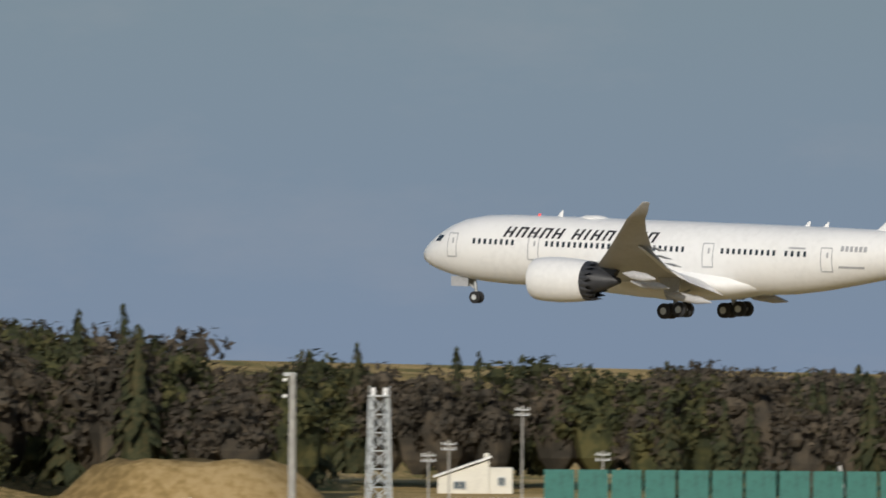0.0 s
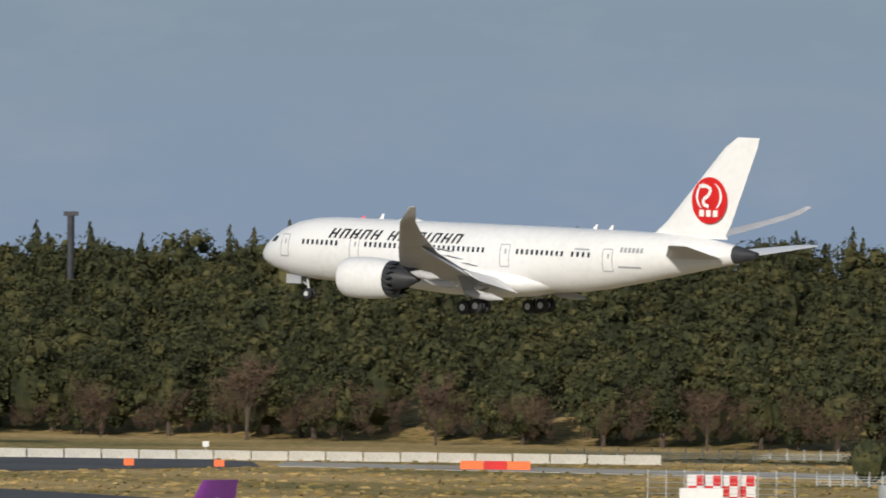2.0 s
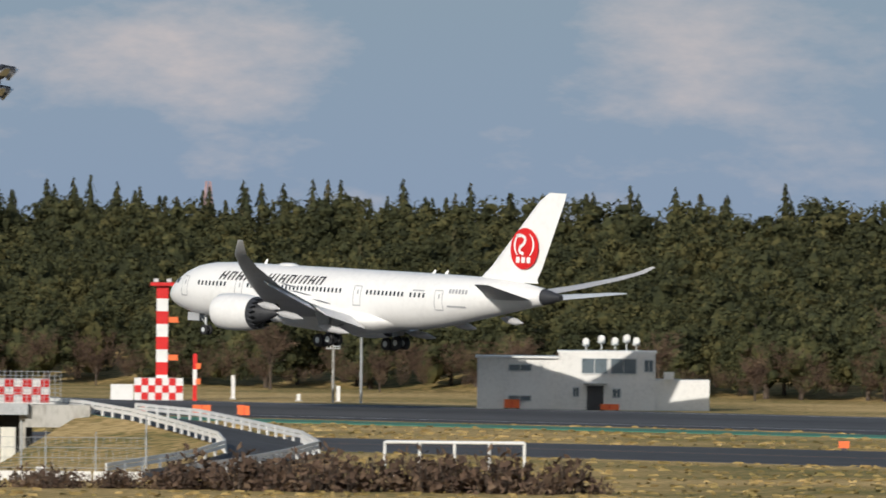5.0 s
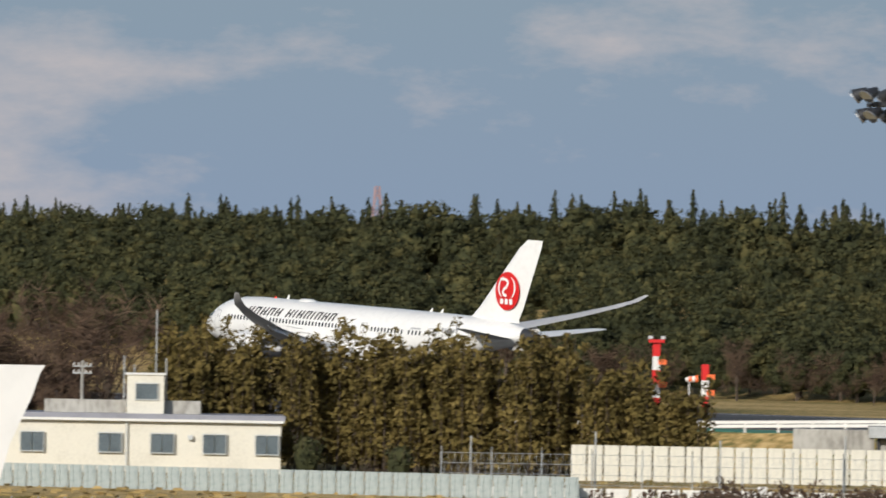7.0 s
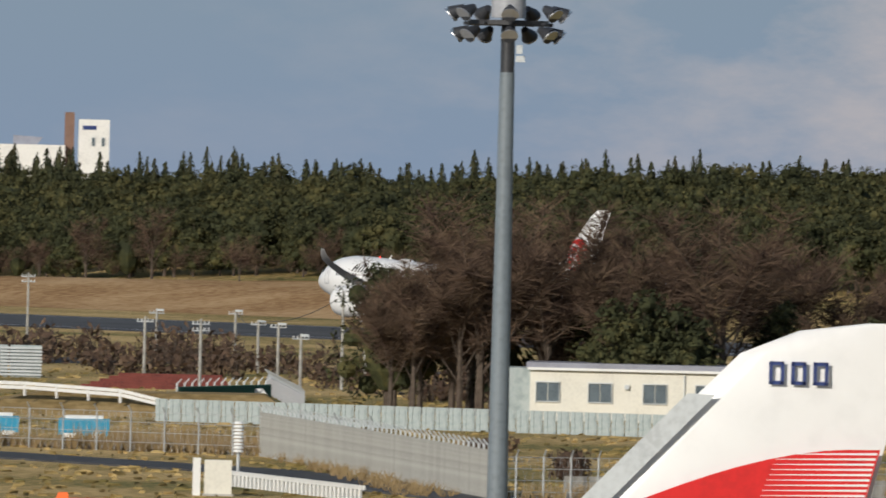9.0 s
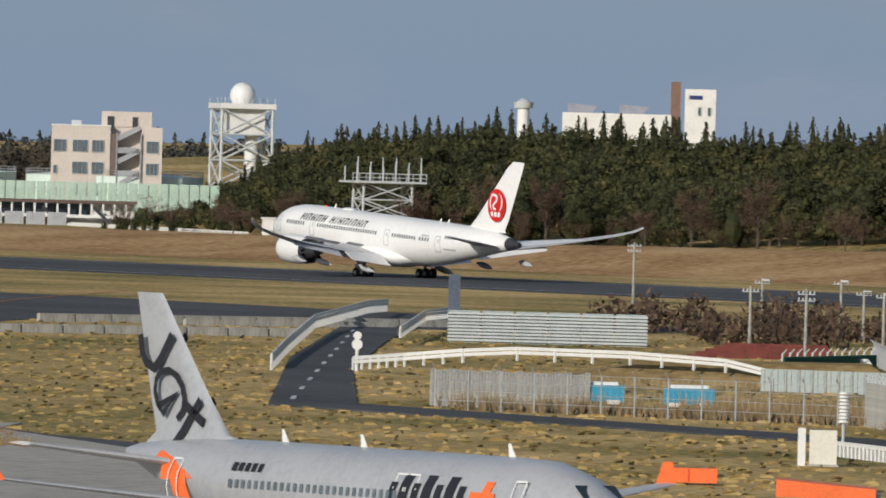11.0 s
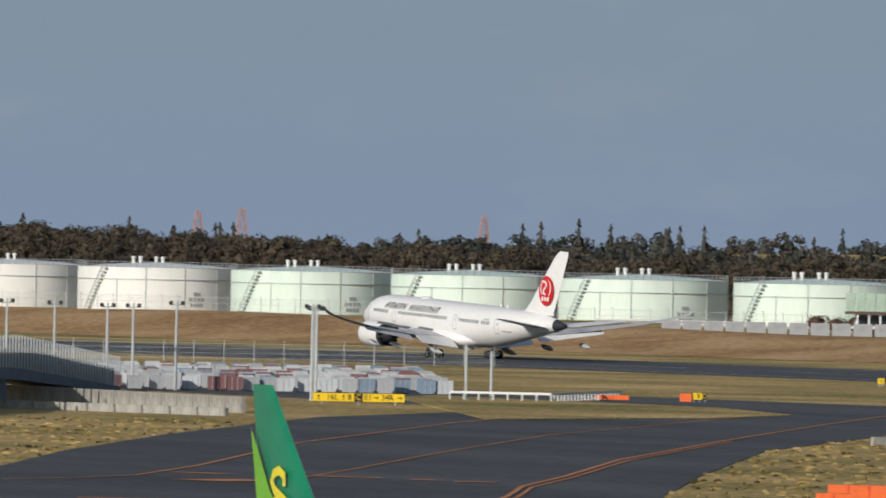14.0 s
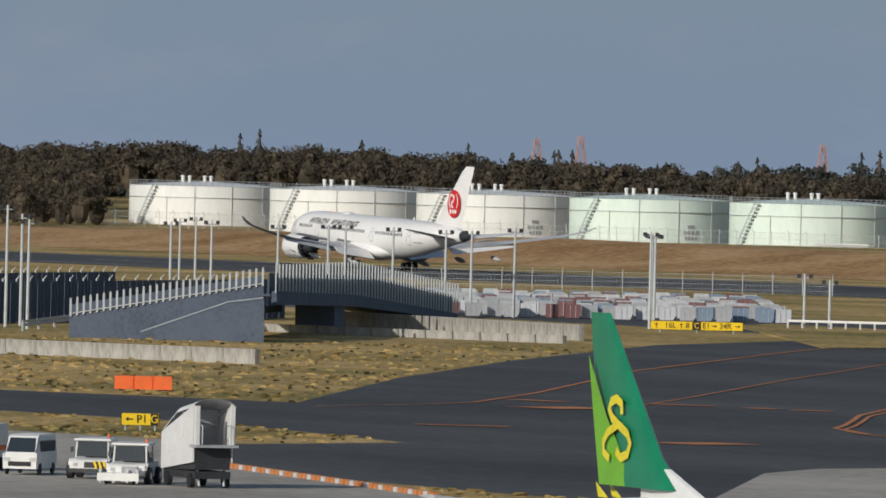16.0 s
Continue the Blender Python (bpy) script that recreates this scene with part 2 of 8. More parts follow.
# ---- building blocks ----
class Mesh:
    """Collects vertices and faces of one mesh object."""

    def __init__(self):
        self.v, self.f = [], []

    def add(self, verts, faces):
        o = len(self.v)
        self.v += [tuple(p) for p in verts]
        self.f += [tuple(i + o for i in q) for q in faces]
        return self

    def box(self, x, y, z, sx, sy, sz, turn=0.0):
        """A box whose base centre is at x, y, z."""
        c, s = math.cos(turn), math.sin(turn)
        pts = []
        for k in (0, sz):
            for a, b in ((-1, -1), (1, -1), (1, 1), (-1, 1)):
                px, py = a * sx / 2, b * sy / 2
                pts.append((x + px * c - py * s, y + px * s + py * c, z + k))
        return self.add(pts, [(3, 2, 1, 0), (4, 5, 6, 7), (0, 1, 5, 4), (1, 2, 6, 5), (2, 3, 7, 6), (3, 0, 4, 7)])

    def tube(self, p0, p1, r0, r1=None, n=8, caps=True):
        p0, p1 = Vector(p0), Vector(p1)
        r1 = r0 if r1 is None else r1
        d = (p1 - p0).normalized()
        u = d.cross(Vector((0, 0, 1)) if abs(d.z) < 0.9 else Vector((1, 0, 0))).normalized()
        w = d.cross(u)
        pts = []
        for p, r in ((p0, r0), (p1, r1)):
            pts += [p + (u * math.cos(2 * math.pi * i / n) + w * math.sin(2 * math.pi * i / n)) * r for i in range(n)]
        fs = [(i, (i + 1) % n, n + (i + 1) % n, n + i) for i in range(n)]
        if caps:
            fs += [tuple(range(n - 1, -1, -1)), tuple(range(n, 2 * n))]
        return self.add(pts, fs)

    def loft(self, rings, close=True, caps=True):
        n = len(rings[0])
        pts = [p for r in rings for p in r]
        fs = []
        for k in range(len(rings) - 1):
            for i in range(n if close else n - 1):
                j = (i + 1) % n
                fs.append((k * n + i, k * n + j, (k + 1) * n + j, (k + 1) * n + i))
        if caps and close:
            fs += [tuple(range(n - 1, -1, -1)), tuple(range((len(rings) - 1) * n, len(rings) * n))]
        return self.add(pts, fs)

    def slab(self, outline, z0, z1):
        """An outline in plan, raised from z0 to z1."""
        n = len(outline)
        pts = [(x, y, z0) for x, y in outline] + [(x, y, z1) for x, y in outline]
        return self.add(pts, [tuple(range(n - 1, -1, -1)), tuple(range(n, 2 * n))] + [(i, (i + 1) % n, n + (i + 1) % n, n + i) for i in range(n)])

    def data(self, name, mat, smooth=0.0):
        me = bpy.data.meshes.new(name)
        me.from_pydata(self.v, [], self.f)
        for k in mat if isinstance(mat, (list, tuple)) else (mat,):
            me.materials.append(k)
        if smooth:
            me.polygons.foreach_set("use_smooth", [True] * len(me.polygons))
            me.set_sharp_from_angle(angle=radians(smooth))
        me.update()
        return me


def part(name, mesh, mat, parent=None, label="", smooth=0.0, at=None):
    ob = new(name, mesh.data(name, mat, smooth) if isinstance(mesh, Mesh) else mesh)
    if parent:
        ob.parent = parent
    if at is not None:
        ob.matrix_basis = at
    return tagged(ob, label)


def thing(name, label, category, at=None, group="", kind=""):
    ob = new(name)
    ob.empty_display_size = 0.5
    if at is not None:
        ob.matrix_basis = at
    return tagged(ob, label, category, group, kind)


def facing(x, y):
    """The turn, in radians, of a thing at x, y whose front (-y) faces the viewing terrace."""
    return math.atan2(y, x) - math.pi / 2


# ---- ground and paved surfaces ----
def step(a, b, x):
    u = min(1.0, max(0.0, (x - a) / (b - a)))
    return u * u * (3 - 2 * u)


def land(x, y):
    """Height of the ground: flat airfield, an earth bank beyond the runway and a wooded hill behind it."""
    bank = step(-1130, -1330, x) * (2.8 + 0.5 * math.sin(x * 0.013)) * step(985, 1022, y)
    rise = min(1.0, max(0.0, (y - 1030 - 34 * step(-1400, -1540, x)) / 100))
    hill = step(1.545, 1.45, -x / max(y, 1)) * step(0.676, 0.70, -x / max(y, 1)) * (10.3 + 0.6 * step(-930, -1090, x) - 1.6 * step(-1130, -1330, x)) * rise
    far = 3.6 * step(2350, 2700, math.hypot(x, y)) * step(0.8, 1.0, -x / max(y, 1))
    return bank + hill + far


def build_ground():
    xs = [-4900, -4000, -3200, -2700] + list(range(-2400, -400, 20)) + [-300, -100, 200, 800, 1500]
    ys = [-400, -100, 200, 350] + list(range(400, 980, 20)) + list(range(980, 1220, 6)) + [1300, 1500, 1900, 2500, 3300, 4200, 4900]
    m = Mesh()
    m.v = [(x, y, land(x, y)) for y in ys for x in xs]
    n = len(xs)
    m.f = [(j * n + i, j * n + i + 1, (j + 1) * n + i + 1, (j + 1) * n + i) for j in range(len(ys) - 1) for i in range(n - 1)]
    tagged(part("ground", m, GRASS, smooth=60), "dry winter grass airfield rising to a wooded hill", "ground", kind="structure")


PAVED, GREENS = [], []


def sheet(name, outline, z, mat, label, category, thick=0.3):
    (GREENS if mat == GRASS else PAVED).append(outline)
    return tagged(part(name, Mesh().slab(outline, z - thick, z), mat), label, category, kind="structure")


build_ground()
sheet("runway", [(-4400, 862), (-800, 862), (-749, 839), (-709, 823), (-687, 825), (-692, 850), (-698, 888), (-713, 906), (-760, 936), (-4400, 936)], 0.05, ASPHALT, "dark asphalt runway with tyre-blackened surface", "runway")
sheet("taxiway_parallel", [(-1000, 728), (-760, 742), (-659, 738), (-623, 723), (-572, 688), (-500, 645), (-480, 690), (-576, 744), (-611, 763), (-654, 788), (-684, 794), (-706, 791), (-800, 786)], 0.05, ASPHALT, "dark asphalt taxiway beside the runway", "taxiway")
sheet("gravel_road", [(-712, 910), (-699, 890), (-640, 893), (-540, 934), (-540, 952), (-640, 914)], 0.05, APRON, "pale gravel road beyond the runway end", "road")
sheet("taxiway_main", [(-1420, 752), (-1290, 730), (-1155, 741), (-1000, 728), (-990, 680), (-1023, 657), (-1005, 638), (-921, 571), (-821, 503), (-789, 482), (-759, 462), (-722, 443), (-683, 426), (-640, 409), (-560, 392),
      (-560, 330), (-640, 338), (-693, 366), (-701, 383), (-745, 393), (-900, 380), (-900, 404), (-806, 431), (-897, 489), (-974, 542), (-1065, 609), (-1120, 665), (-1420, 700)], 0.05, ASPHALT, "dark asphalt taxiway junction with orange guide lines", "taxiway")
sheet("apron", [(-1000, 330), (-700, 366), (-650, 342), (-590, 324), (-560, 318), (-520, 300), (-560, 325), (-593, 343), (-640, 373.5), (-650, 383), (-657, 402), (-662, 421.5), (-649, 411.4), (-614, 398), (-560, 379), (-300, 320), (-300, 200), (-1000, 200)], 0.09, APRON, "pale worn concrete apron", "apron")
sheet("grass_island", [(-1205, 704), (-1142, 702), (-1101, 686), (-1076, 660), (-1060, 625), (-1120, 655), (-1190, 690)], 0.12, GRASS, "dry grass island between taxiways", "grass")
sheet("service_road", [(-712, 473), (-858, 572), (-1012, 681), (-1090, 735), (-1050, 718), (-931, 631), (-819, 552), (-716, 483), (-640, 474), (-560, 440), (-560, 433), (-640, 466)], 0.12, ASPHALT, "narrow asphalt service road climbing to a bend", "road")


def ribbon(name, pts, width, z, mat, label, category="marking", parent=None):
    """A painted line through the points."""
    m = Mesh()
    left, right = [], []
    for i, p in enumerate(pts):
        a, b = Vector(pts[max(0, i - 1)]), Vector(pts[min(len(pts) - 1, i + 1)])
        d = (b - a).normalized()
        left.append((p[0] - d.y * width / 2, p[1] + d.x * width / 2, z))
        right.append((p[0] + d.y * width / 2, p[1] - d.x * width / 2, z))
    n = len(pts)
    m.add(left + right, [(n + i, n + i + 1, i + 1, i) for i in range(n - 1)])
    return tagged(part(name, m, mat, parent), label, "" if parent else category, kind="" if parent else "structure")


TURN = [(-1199, 777), (-1112, 705.6), (-1048, 656.5), (-962, 592), (-879, 531), (-819, 490), (-785, 466), (-766, 454), (-756, 447.6), (-747, 441.5), (-733.7, 435.6), (-703.9, 425.5), (-667.7, 411.8), (-632.5, 398), (-612, 390)]
ribbon("guide_line", TURN, 0.42, 0.1, ORANGE_LINE, "worn orange taxi guide line")
ribbon("guide_line", [(x + 2.4, y - 0.6) for x, y in TURN[3:12]], 0.3, 0.1, ORANGE_LINE, "worn orange taxi guide line")
ribbon("guide_line", [(-795.5, 427), (-803, 439), (-812, 449), (-845, 472.6), (-898, 508), (-937, 534), (-1036, 607), (-1098, 655), (-1200, 722)], 0.42, 0.1, ORANGE_LINE, "worn orange taxi guide line")
ribbon("guide_line", [(-809.6, 462), (-838, 482.5), (-908, 532), (-981, 585), (-1110, 690)], 0.3, 0.1, ORANGE_LINE, "worn orange taxi guide line")
for a, b, w in (((-822.8, 458.5), (-817.3, 459.5), 2.2), ((-797, 445.5), (-799, 452.2), 5.5), ((-813.5, 464.8), (-808.9, 467.9), 2.2), ((-805, 468.7), (-802, 468.5), 2.4), ((-799.1, 468.5), (-797.1, 471), 2.6), ((-703.3, 403.2), (-705.1, 409.5), 4.5), ((-746, 408), (-742, 413), 2.4)):
    ribbon("stop_bar", [a, b], w, 0.1, ORANGE_LINE, "worn orange stop bar marking")
ribbon("guide_line", [(-1000, 757), (-740, 766), (-660, 762), (-600, 728), (-530, 692)], 0.4, 0.1, ORANGE_LINE, "worn orange taxi guide line")
for yy in (869, 929):
    ribbon("edge_line", [(-2600, yy), (-770, yy)], 0.9, 0.1, MARKING, "worn white runway edge line")
for k in range(18):
    ribbon("centre_line", [(-2300 + k * 50, 899), (-2270 + k * 50, 899)], 0.9, 0.1, MARKING, "white runway centre line dash")
sheet("painted_shoulder", [(-960, 846), (-700, 840), (-700, 850), (-960, 858)], 0.08, GREEN_TURF, "green painted shoulder beside the runway", "marking")
for k in range(12):
    u = k / 11
    x, y = -724 - 300 * u, 483 + 208 * u
    ribbon("road_dash", [(x, y), (x - 9, y + 6.2)], 0.35, 0.17, MARKING, "white dashed centre line")


# ---- the landing airliner ----
def ring(x, hw, hh, zc, n=28):
    return [(x, hw * math.cos(2 * math.pi * i / n), zc + hh * math.sin(2 * math.pi * i / n)) for i in range(n)]


def foil(x, y, z, chord, thick, twist=0.0, n=8, up=(0, 0, 1)):
    """A wing section: leading edge at x, y, z; the thickness runs along up."""
    pts = []
    prof = [(0, 0), (0.04, 0.55), (0.15, 0.9), (0.35, 1.0), (0.6, 0.75), (1.0, 0.06)]
    prof += [(u, -v * 0.75) for u, v in reversed(prof[1:])]
    for u, v in prof:
        h = v * thick / 2 - u * chord * math.sin(twist)
        pts.append((x + u * chord, y + h * up[1], z + h * up[2]))
    return pts


FUSELAGE = [(0, 0.08, 0.08, -0.72), (0.3, 0.62, 0.6, -0.7), (0.9, 1.15, 1.08, -0.6), (1.8, 1.65, 1.6, -0.42), (3, 2.1, 2.12, -0.22), (4.5, 2.48, 2.55, -0.07), (6.5, 2.75, 2.84, 0),
            (9, 2.87, 2.96, 0), (12, 2.885, 2.97, 0), (34, 2.885, 2.97, 0), (37, 2.86, 2.88, 0.08), (40, 2.75, 2.66, 0.28), (43, 2.5, 2.36, 0.55), (46, 2.14, 2.02, 0.83), (49, 1.68, 1.62, 1.05), (51.5, 1.25, 1.22, 1.17), (53.6, 0.86, 0.84, 1.2)]


def half_at(x, z):
    """Half width of the fuselage at a station and height."""
    for a, b in zip(FUSELAGE, FUSELAGE[1:]):
        if a[0] <= x <= b[0]:
            u = (x - a[0]) / (b[0] - a[0])
            hw, hh, zc = (a[i] + (b[i] - a[i]) * u for i in (1, 2, 3))
            return hw * math.sqrt(max(0.0, 1 - ((z - zc) / hh) ** 2))
    return 0.0


def skin(m, x0, x1, z0, z1, side, lift=0.03, lean=0.0, nx=2, nz=3):
    """A patch that lies on the fuselage side."""
    pts = []
    for j in range(nz + 1):
        for i in range(nx + 1):
            z = z0 + (z1 - z0) * j / nz
            x = x0 + (x1 - x0) * i / nx + lean * (z0 - z)
            pts.append((x, side * (half_at(x, z) + lift), z))
    return m.add(pts, [(j * (nx + 1) + i, j * (nx + 1) + i + 1, (j + 1) * (nx + 1) + i + 1, (j + 1) * (nx + 1) + i) for j in range(nz) for i in range(nx)])


def wheel(parent, name, x, y, z, r, w):
    t = part(name, Mesh().loft([[(x + rr * math.cos(a), y + yy, z + rr * math.sin(a)) for a in [2 * math.pi * i / 18 for i in range(18)]] for yy, rr in ((-w / 2, r * 0.86), (-w / 2 + 0.07, r), (w / 2 - 0.07, r), (w / 2, r * 0.86))]), BLACK, parent, "black rubber tyre", 40)
    part("rim", Mesh().tube((x, y - w / 2 - 0.03, z), (x, y + w / 2 + 0.03, z), r * 0.45, n=12), PALE_STEEL, t, "pale metal rim", 40)


def build_airliner():
    jet = thing("airliner", "white twin-engine wide-body airliner landing with wheels down", "airliner")
    body = part("fuselage", Mesh().loft([ring(*s) for s in FUSELAGE]), PLANE_WHITE, jet, "glossy white fuselage", 50)
    part("tail_cone", Mesh().loft([ring(x, r, r, 1.2, 16) for x, r in ((53.6, 0.85), (54.6, 0.62), (55.4, 0.42), (55.9, 0.3))]), DARK, jet, "dark exhaust cone", 50)
    part("wing_fairing", Mesh().loft([ring(x, hw, hh, -2.15, 20) for x, hw, hh in ((15.5, 1.2, 0.5), (18, 2.6, 1.15), (22, 3.25, 1.45), (28, 3.3, 1.5), (31.5, 2.7, 1.25), (35, 1.4, 0.5))]), PLANE_WHITE, jet, smooth=50)
    for x0, x1, z0, z1 in ((2.0, 2.75, 0.5, 1.02),):
        for side in (-1, 1):
            part("cockpit_window", skin(Mesh(), x0, x1, z0, z1, side, 0.02, -0.6), GLASS_DARK, jet, "dark cockpit window")
    part("windscreen", Mesh().add([(1.72, -0.95, 0.62), (1.72, 0.95, 0.62), (2.5, 0.95, 1.2), (2.5, -0.95, 1.2)], [(0, 1, 2, 3)]), GLASS_DARK, jet, "dark windscreen")
    # cabin windows
    pane = {s: skin(Mesh(), -0.13, 0.13, 0.0, 0.47, s).data("window", GLASS_DARK) for s in (-1, 1)}
    rows = [6.6 + 0.56 * i for i in range(8)] + [13.9 + 0.56 * i for i in range(25)] + [31.2 + 0.56 * i for i in range(10)] + [37.4 + 0.6 * i for i in range(4)]
    for s in (-1, 1):
        w = Mesh()
        skin(w, 14.87, 15.13, 0.42, 0.88, s)
        me = w.data("window", GLASS_DARK)
        for x in rows:
            dy = s * (half_at(x, 0.65) - half_at(15, 0.65))
            part("window", me, None, jet, at=pose(x - 15, dy, 0))
        for x in (4.2, 12.6, 29.8, 41.2):
            fr = Mesh()
            for a, b, c, d in ((x - 0.55, x - 0.47, -0.75, 1.25), (x + 0.47, x + 0.55, -0.75, 1.25), (x - 0.5, x + 0.5, 1.2, 1.28), (x - 0.5, x + 0.5, -0.8, -0.7)):
                skin(fr, a, b, c, d, s, 0.025)
            skin(fr, x + 0.02, x + 0.2, 0.4, 0.85, s, 0.03)
            part("door", fr, PLANE_GREY, jet, "grey outline of a cabin door")
        # the title: a row of slanted dark shapes, two strokes and a bar each, two of them narrow
        x = 9.45
        for k in range(14):
            if k == 5:
                x += 0.75
                continue
            narrow = k in (7, 10)
            m = Mesh()
            for u0, u1, a, b in ((0.0, 0.24, 1.1, 1.98),) if narrow else ((0.0, 0.25, 1.1, 1.98), (0.6, 0.85, 1.1, 1.98), (0.15, 0.62, 1.83, 1.98) if k % 2 else (0.15, 0.62, 1.45, 1.6)):
                skin(m, x + u0 + 0.42 * (a - 1.1), x + u1 + 0.42 * (a - 1.1), a, b, s, 0.035, -0.42)
            part("title_shape", m, LETTER, jet, "slanted black title shape")
            x += 0.66 if narrow else 1.2
        for k in range(6):
            part("registration_bar", skin(Mesh(), 42.5 + 0.42 * k, 42.78 + 0.42 * k, 1.0, 1.45, s, 0.03), PLANE_GREY, jet, "dark registration bar")
        part("lettering_bar", skin(Mesh(), 42.3, 44.6, -0.42, -0.24, s, 0.03, nx=4), PLANE_GREY, jet, "thin grey lettering bar")
        part("lettering_bar", skin(Mesh(), 37.6, 39.2, 1.05, 1.2, s, 0.03, nx=4), PLANE_GREY, jet, "thin grey lettering bar")
    # fin
    fin = part("fin", Mesh().loft([foil(x, 0, z, c, t, 0, up=(0, 1, 0)) for x, z, c, t in ((41.6, 2.5, 11.0, 0.3), (44.6, 2.9, 7.8, 0.85), (45.9, 4.0, 7.1, 0.8), (52.1, 10.8, 3.5, 0.42), (53.4, 11.7, 2.4, 0.25))]), PLANE_WHITE, jet, "white tail fin", 40)
    part("rudder_line", Mesh().box(0, 0, 0, 0.05, 0.9, 0.05), PLANE_GREY, fin, at=pose(51.2, 0, 4.0))
    for s in (-1, 1):
        cx, cz, yy = 50.75, 5.95, s * 0.47
        disc = Mesh().add([(cx, yy, cz)] + [(cx + 1.95 * math.cos(a), yy - s * 0.06, cz + 2.1 * math.sin(a)) for a in [2 * math.pi * i / 32 for i in range(32)]], [(0, i + 1, (i + 1) % 32 + 1) for i in range(32)])
        part("emblem", disc, RED, fin, "round red emblem")
        y2 = yy + s * 0.03
        neck = [(cx - 1.15 + 0.0, cz + 1.25), (cx - 0.3, cz + 1.3), (cx + 0.2, cz + 1.0), (cx - 0.05, cz + 0.45), (cx - 0.6, cz + 0.1), (cx - 0.6, cz - 0.35), (cx, cz - 0.55)]
        m = Mesh()
        for a, b in zip(neck, neck[1:]):
            d = Vector((b[0] - a[0], b[1] - a[1])).normalized() * 0.16
            m.add([(a[0] - d.y, y2, a[1] + d.x), (a[0] + d.y, y2, a[1] - d.x), (b[0] + d.y, y2, b[1] - d.x), (b[0] - d.y, y2, b[1] + d.x)], [(0, 1, 2, 3)])
        part("emblem_figure", m, PLANE_WHITE, fin, "white curved figure in the emblem")
        arc = [(cx + 1.45 * math.cos(a), cz + 0.35 + 1.35 * math.sin(a)) for a in [radians(-50 + 16 * i) for i in range(8)]]
        for side in (1, -1):
            m = Mesh()
            pts = [(cx + side * (p[0] - cx), p[1]) for p in arc]
            for a, b in zip(pts, pts[1:]):
                m.add([(a[0], y2, a[1]), (b[0], y2, b[1]), (cx + 0.82 * (b[0] - cx), y2, b[1]), (cx + 0.82 * (a[0] - cx), y2, a[1])], [(0, 1, 2, 3)])
            part("emblem_wing_gap", m, PLANE_WHITE, fin, "white arc in the emblem")
        for k in range(3):
            part("emblem_bar", Mesh().box(cx - 0.75 + 0.75 * k, y2, cz - 1.45, 0.5, 0.02, 0.6), PLANE_WHITE, fin, "white bar in the emblem")
    # tailplane: near half grey, far half white, shade and sunlight put into the colour
    for s in (-1, 1):
        part("tailplane", Mesh().loft([foil(x, s * y, z, c, t) for x, y, z, c, t in ((46.6, 1.2, 0.8, 6.2, 0.6), (50.0, 5.5, 1.38, 4.1, 0.4), (53.2, 9.8, 1.98, 2.2, 0.2), (54.2, 10.3, 2.05, 1.2, 0.1))]), WING_GREY if s < 0 else PLANE_WHITE, jet, "tailplane coloured grey for shade" if s < 0 else "tailplane coloured white for sunlight", 40)
    # wings, hinged at their roots so that they flex
    for s in (-1, 1):
        w = part("wing", Mesh().loft([foil(x - 20, s * y, z + 1.6, c, t, tw) for x, y, z, c, t, tw in ((17.0, 2.2, -1.7, 12.2, 1.5, 0.03), (19.2, 5.0, -1.45, 10.0, 1.25, 0.02), (23.4, 10.0, -0.75, 6.9, 0.85, 0.01), (28.6, 17.0, 0.65, 4.4, 0.5, 0), (34.0, 24.0, 2.5, 2.5, 0.3, 0), (36.6, 27.3, 3.55, 1.75, 0.2, 0), (38.4, 29.0, 4.3, 1.25, 0.13, 0), (39.6, 29.9, 5.0, 0.7, 0.08, 0))]), WING_GREY, jet, "grey swept wing with raked tip", 40, at=pose(20, 0, -1.6))
        # flaps hang below and behind the trailing edge
        for (x0, y0, z0, c0), (x1, y1, z1, c1) in (((29.0, 3.2, -1.8, 2.7), (29.9, 9.3, -0.95, 2.1)), ((30.0, 10.6, -0.7, 1.7), (33.0, 19.5, 1.15, 1.1))):
            part("flap", Mesh().loft([foil(x0 - 20, s * y0, z0 + 1.6, c0, 0.32, 0.5), foil(x1 - 20, s * y1, z1 + 1.6, c1, 0.22, 0.5)]), FLAP_WHITE, w, "white lowered flap", 40)
        for x, y, z, ln in ((30.5, 6.3, -2.0, 4.6), (30.9, 12.6, -0.85, 3.8), (33.2, 17.6, 0.2, 3.2)):
            part("flap_fairing", Mesh().loft([ring(x - 22.6 + ln * u, r, r * 1.2, 0, 10) for u, r in ((0, 0.05), (0.3, 0.32), (0.7, 0.3), (1, 0.04))]), WING_GREY, w, "canoe-shaped flap fairing", 50, at=pose(0, s * y, z + 1.5, 0, 7, 0))
        for k, (x, y, z, ln) in enumerate(((28.1, 6.8, -0.62, 2.6), (30.2, 12.0, 0.12, 2.9), (31.7, 15.4, 0.85, 2.9))):
            sp = part("spoiler", Mesh().add([(0, -s * ln / 2, 0), (0.55, s * ln / 2, 0.36), (1.35, s * ln / 2, 0.33), (0.8, -s * ln / 2, -0.03), (0, -s * ln / 2, 0.06), (0.55, s * ln / 2, 0.42), (1.35, s * ln / 2, 0.38), (0.8, -s * ln / 2, 0.02)],
                                            [(3, 2, 1, 0), (4, 5, 6, 7), (0, 1, 5, 4), (1, 2, 6, 5), (2, 3, 7, 6), (3, 0, 4, 7)]), FLAP_WHITE, w, "white spoiler panel")
            sp.matrix_basis = pose(x - 20, s * y, z + 1.45)
            SPOILERS.append(sp)
        WINGS.append((w, s))
        # engine with a scalloped rear edge
        n, cy, cz, ex = 36, s * 9.75, -2.15, 1.1
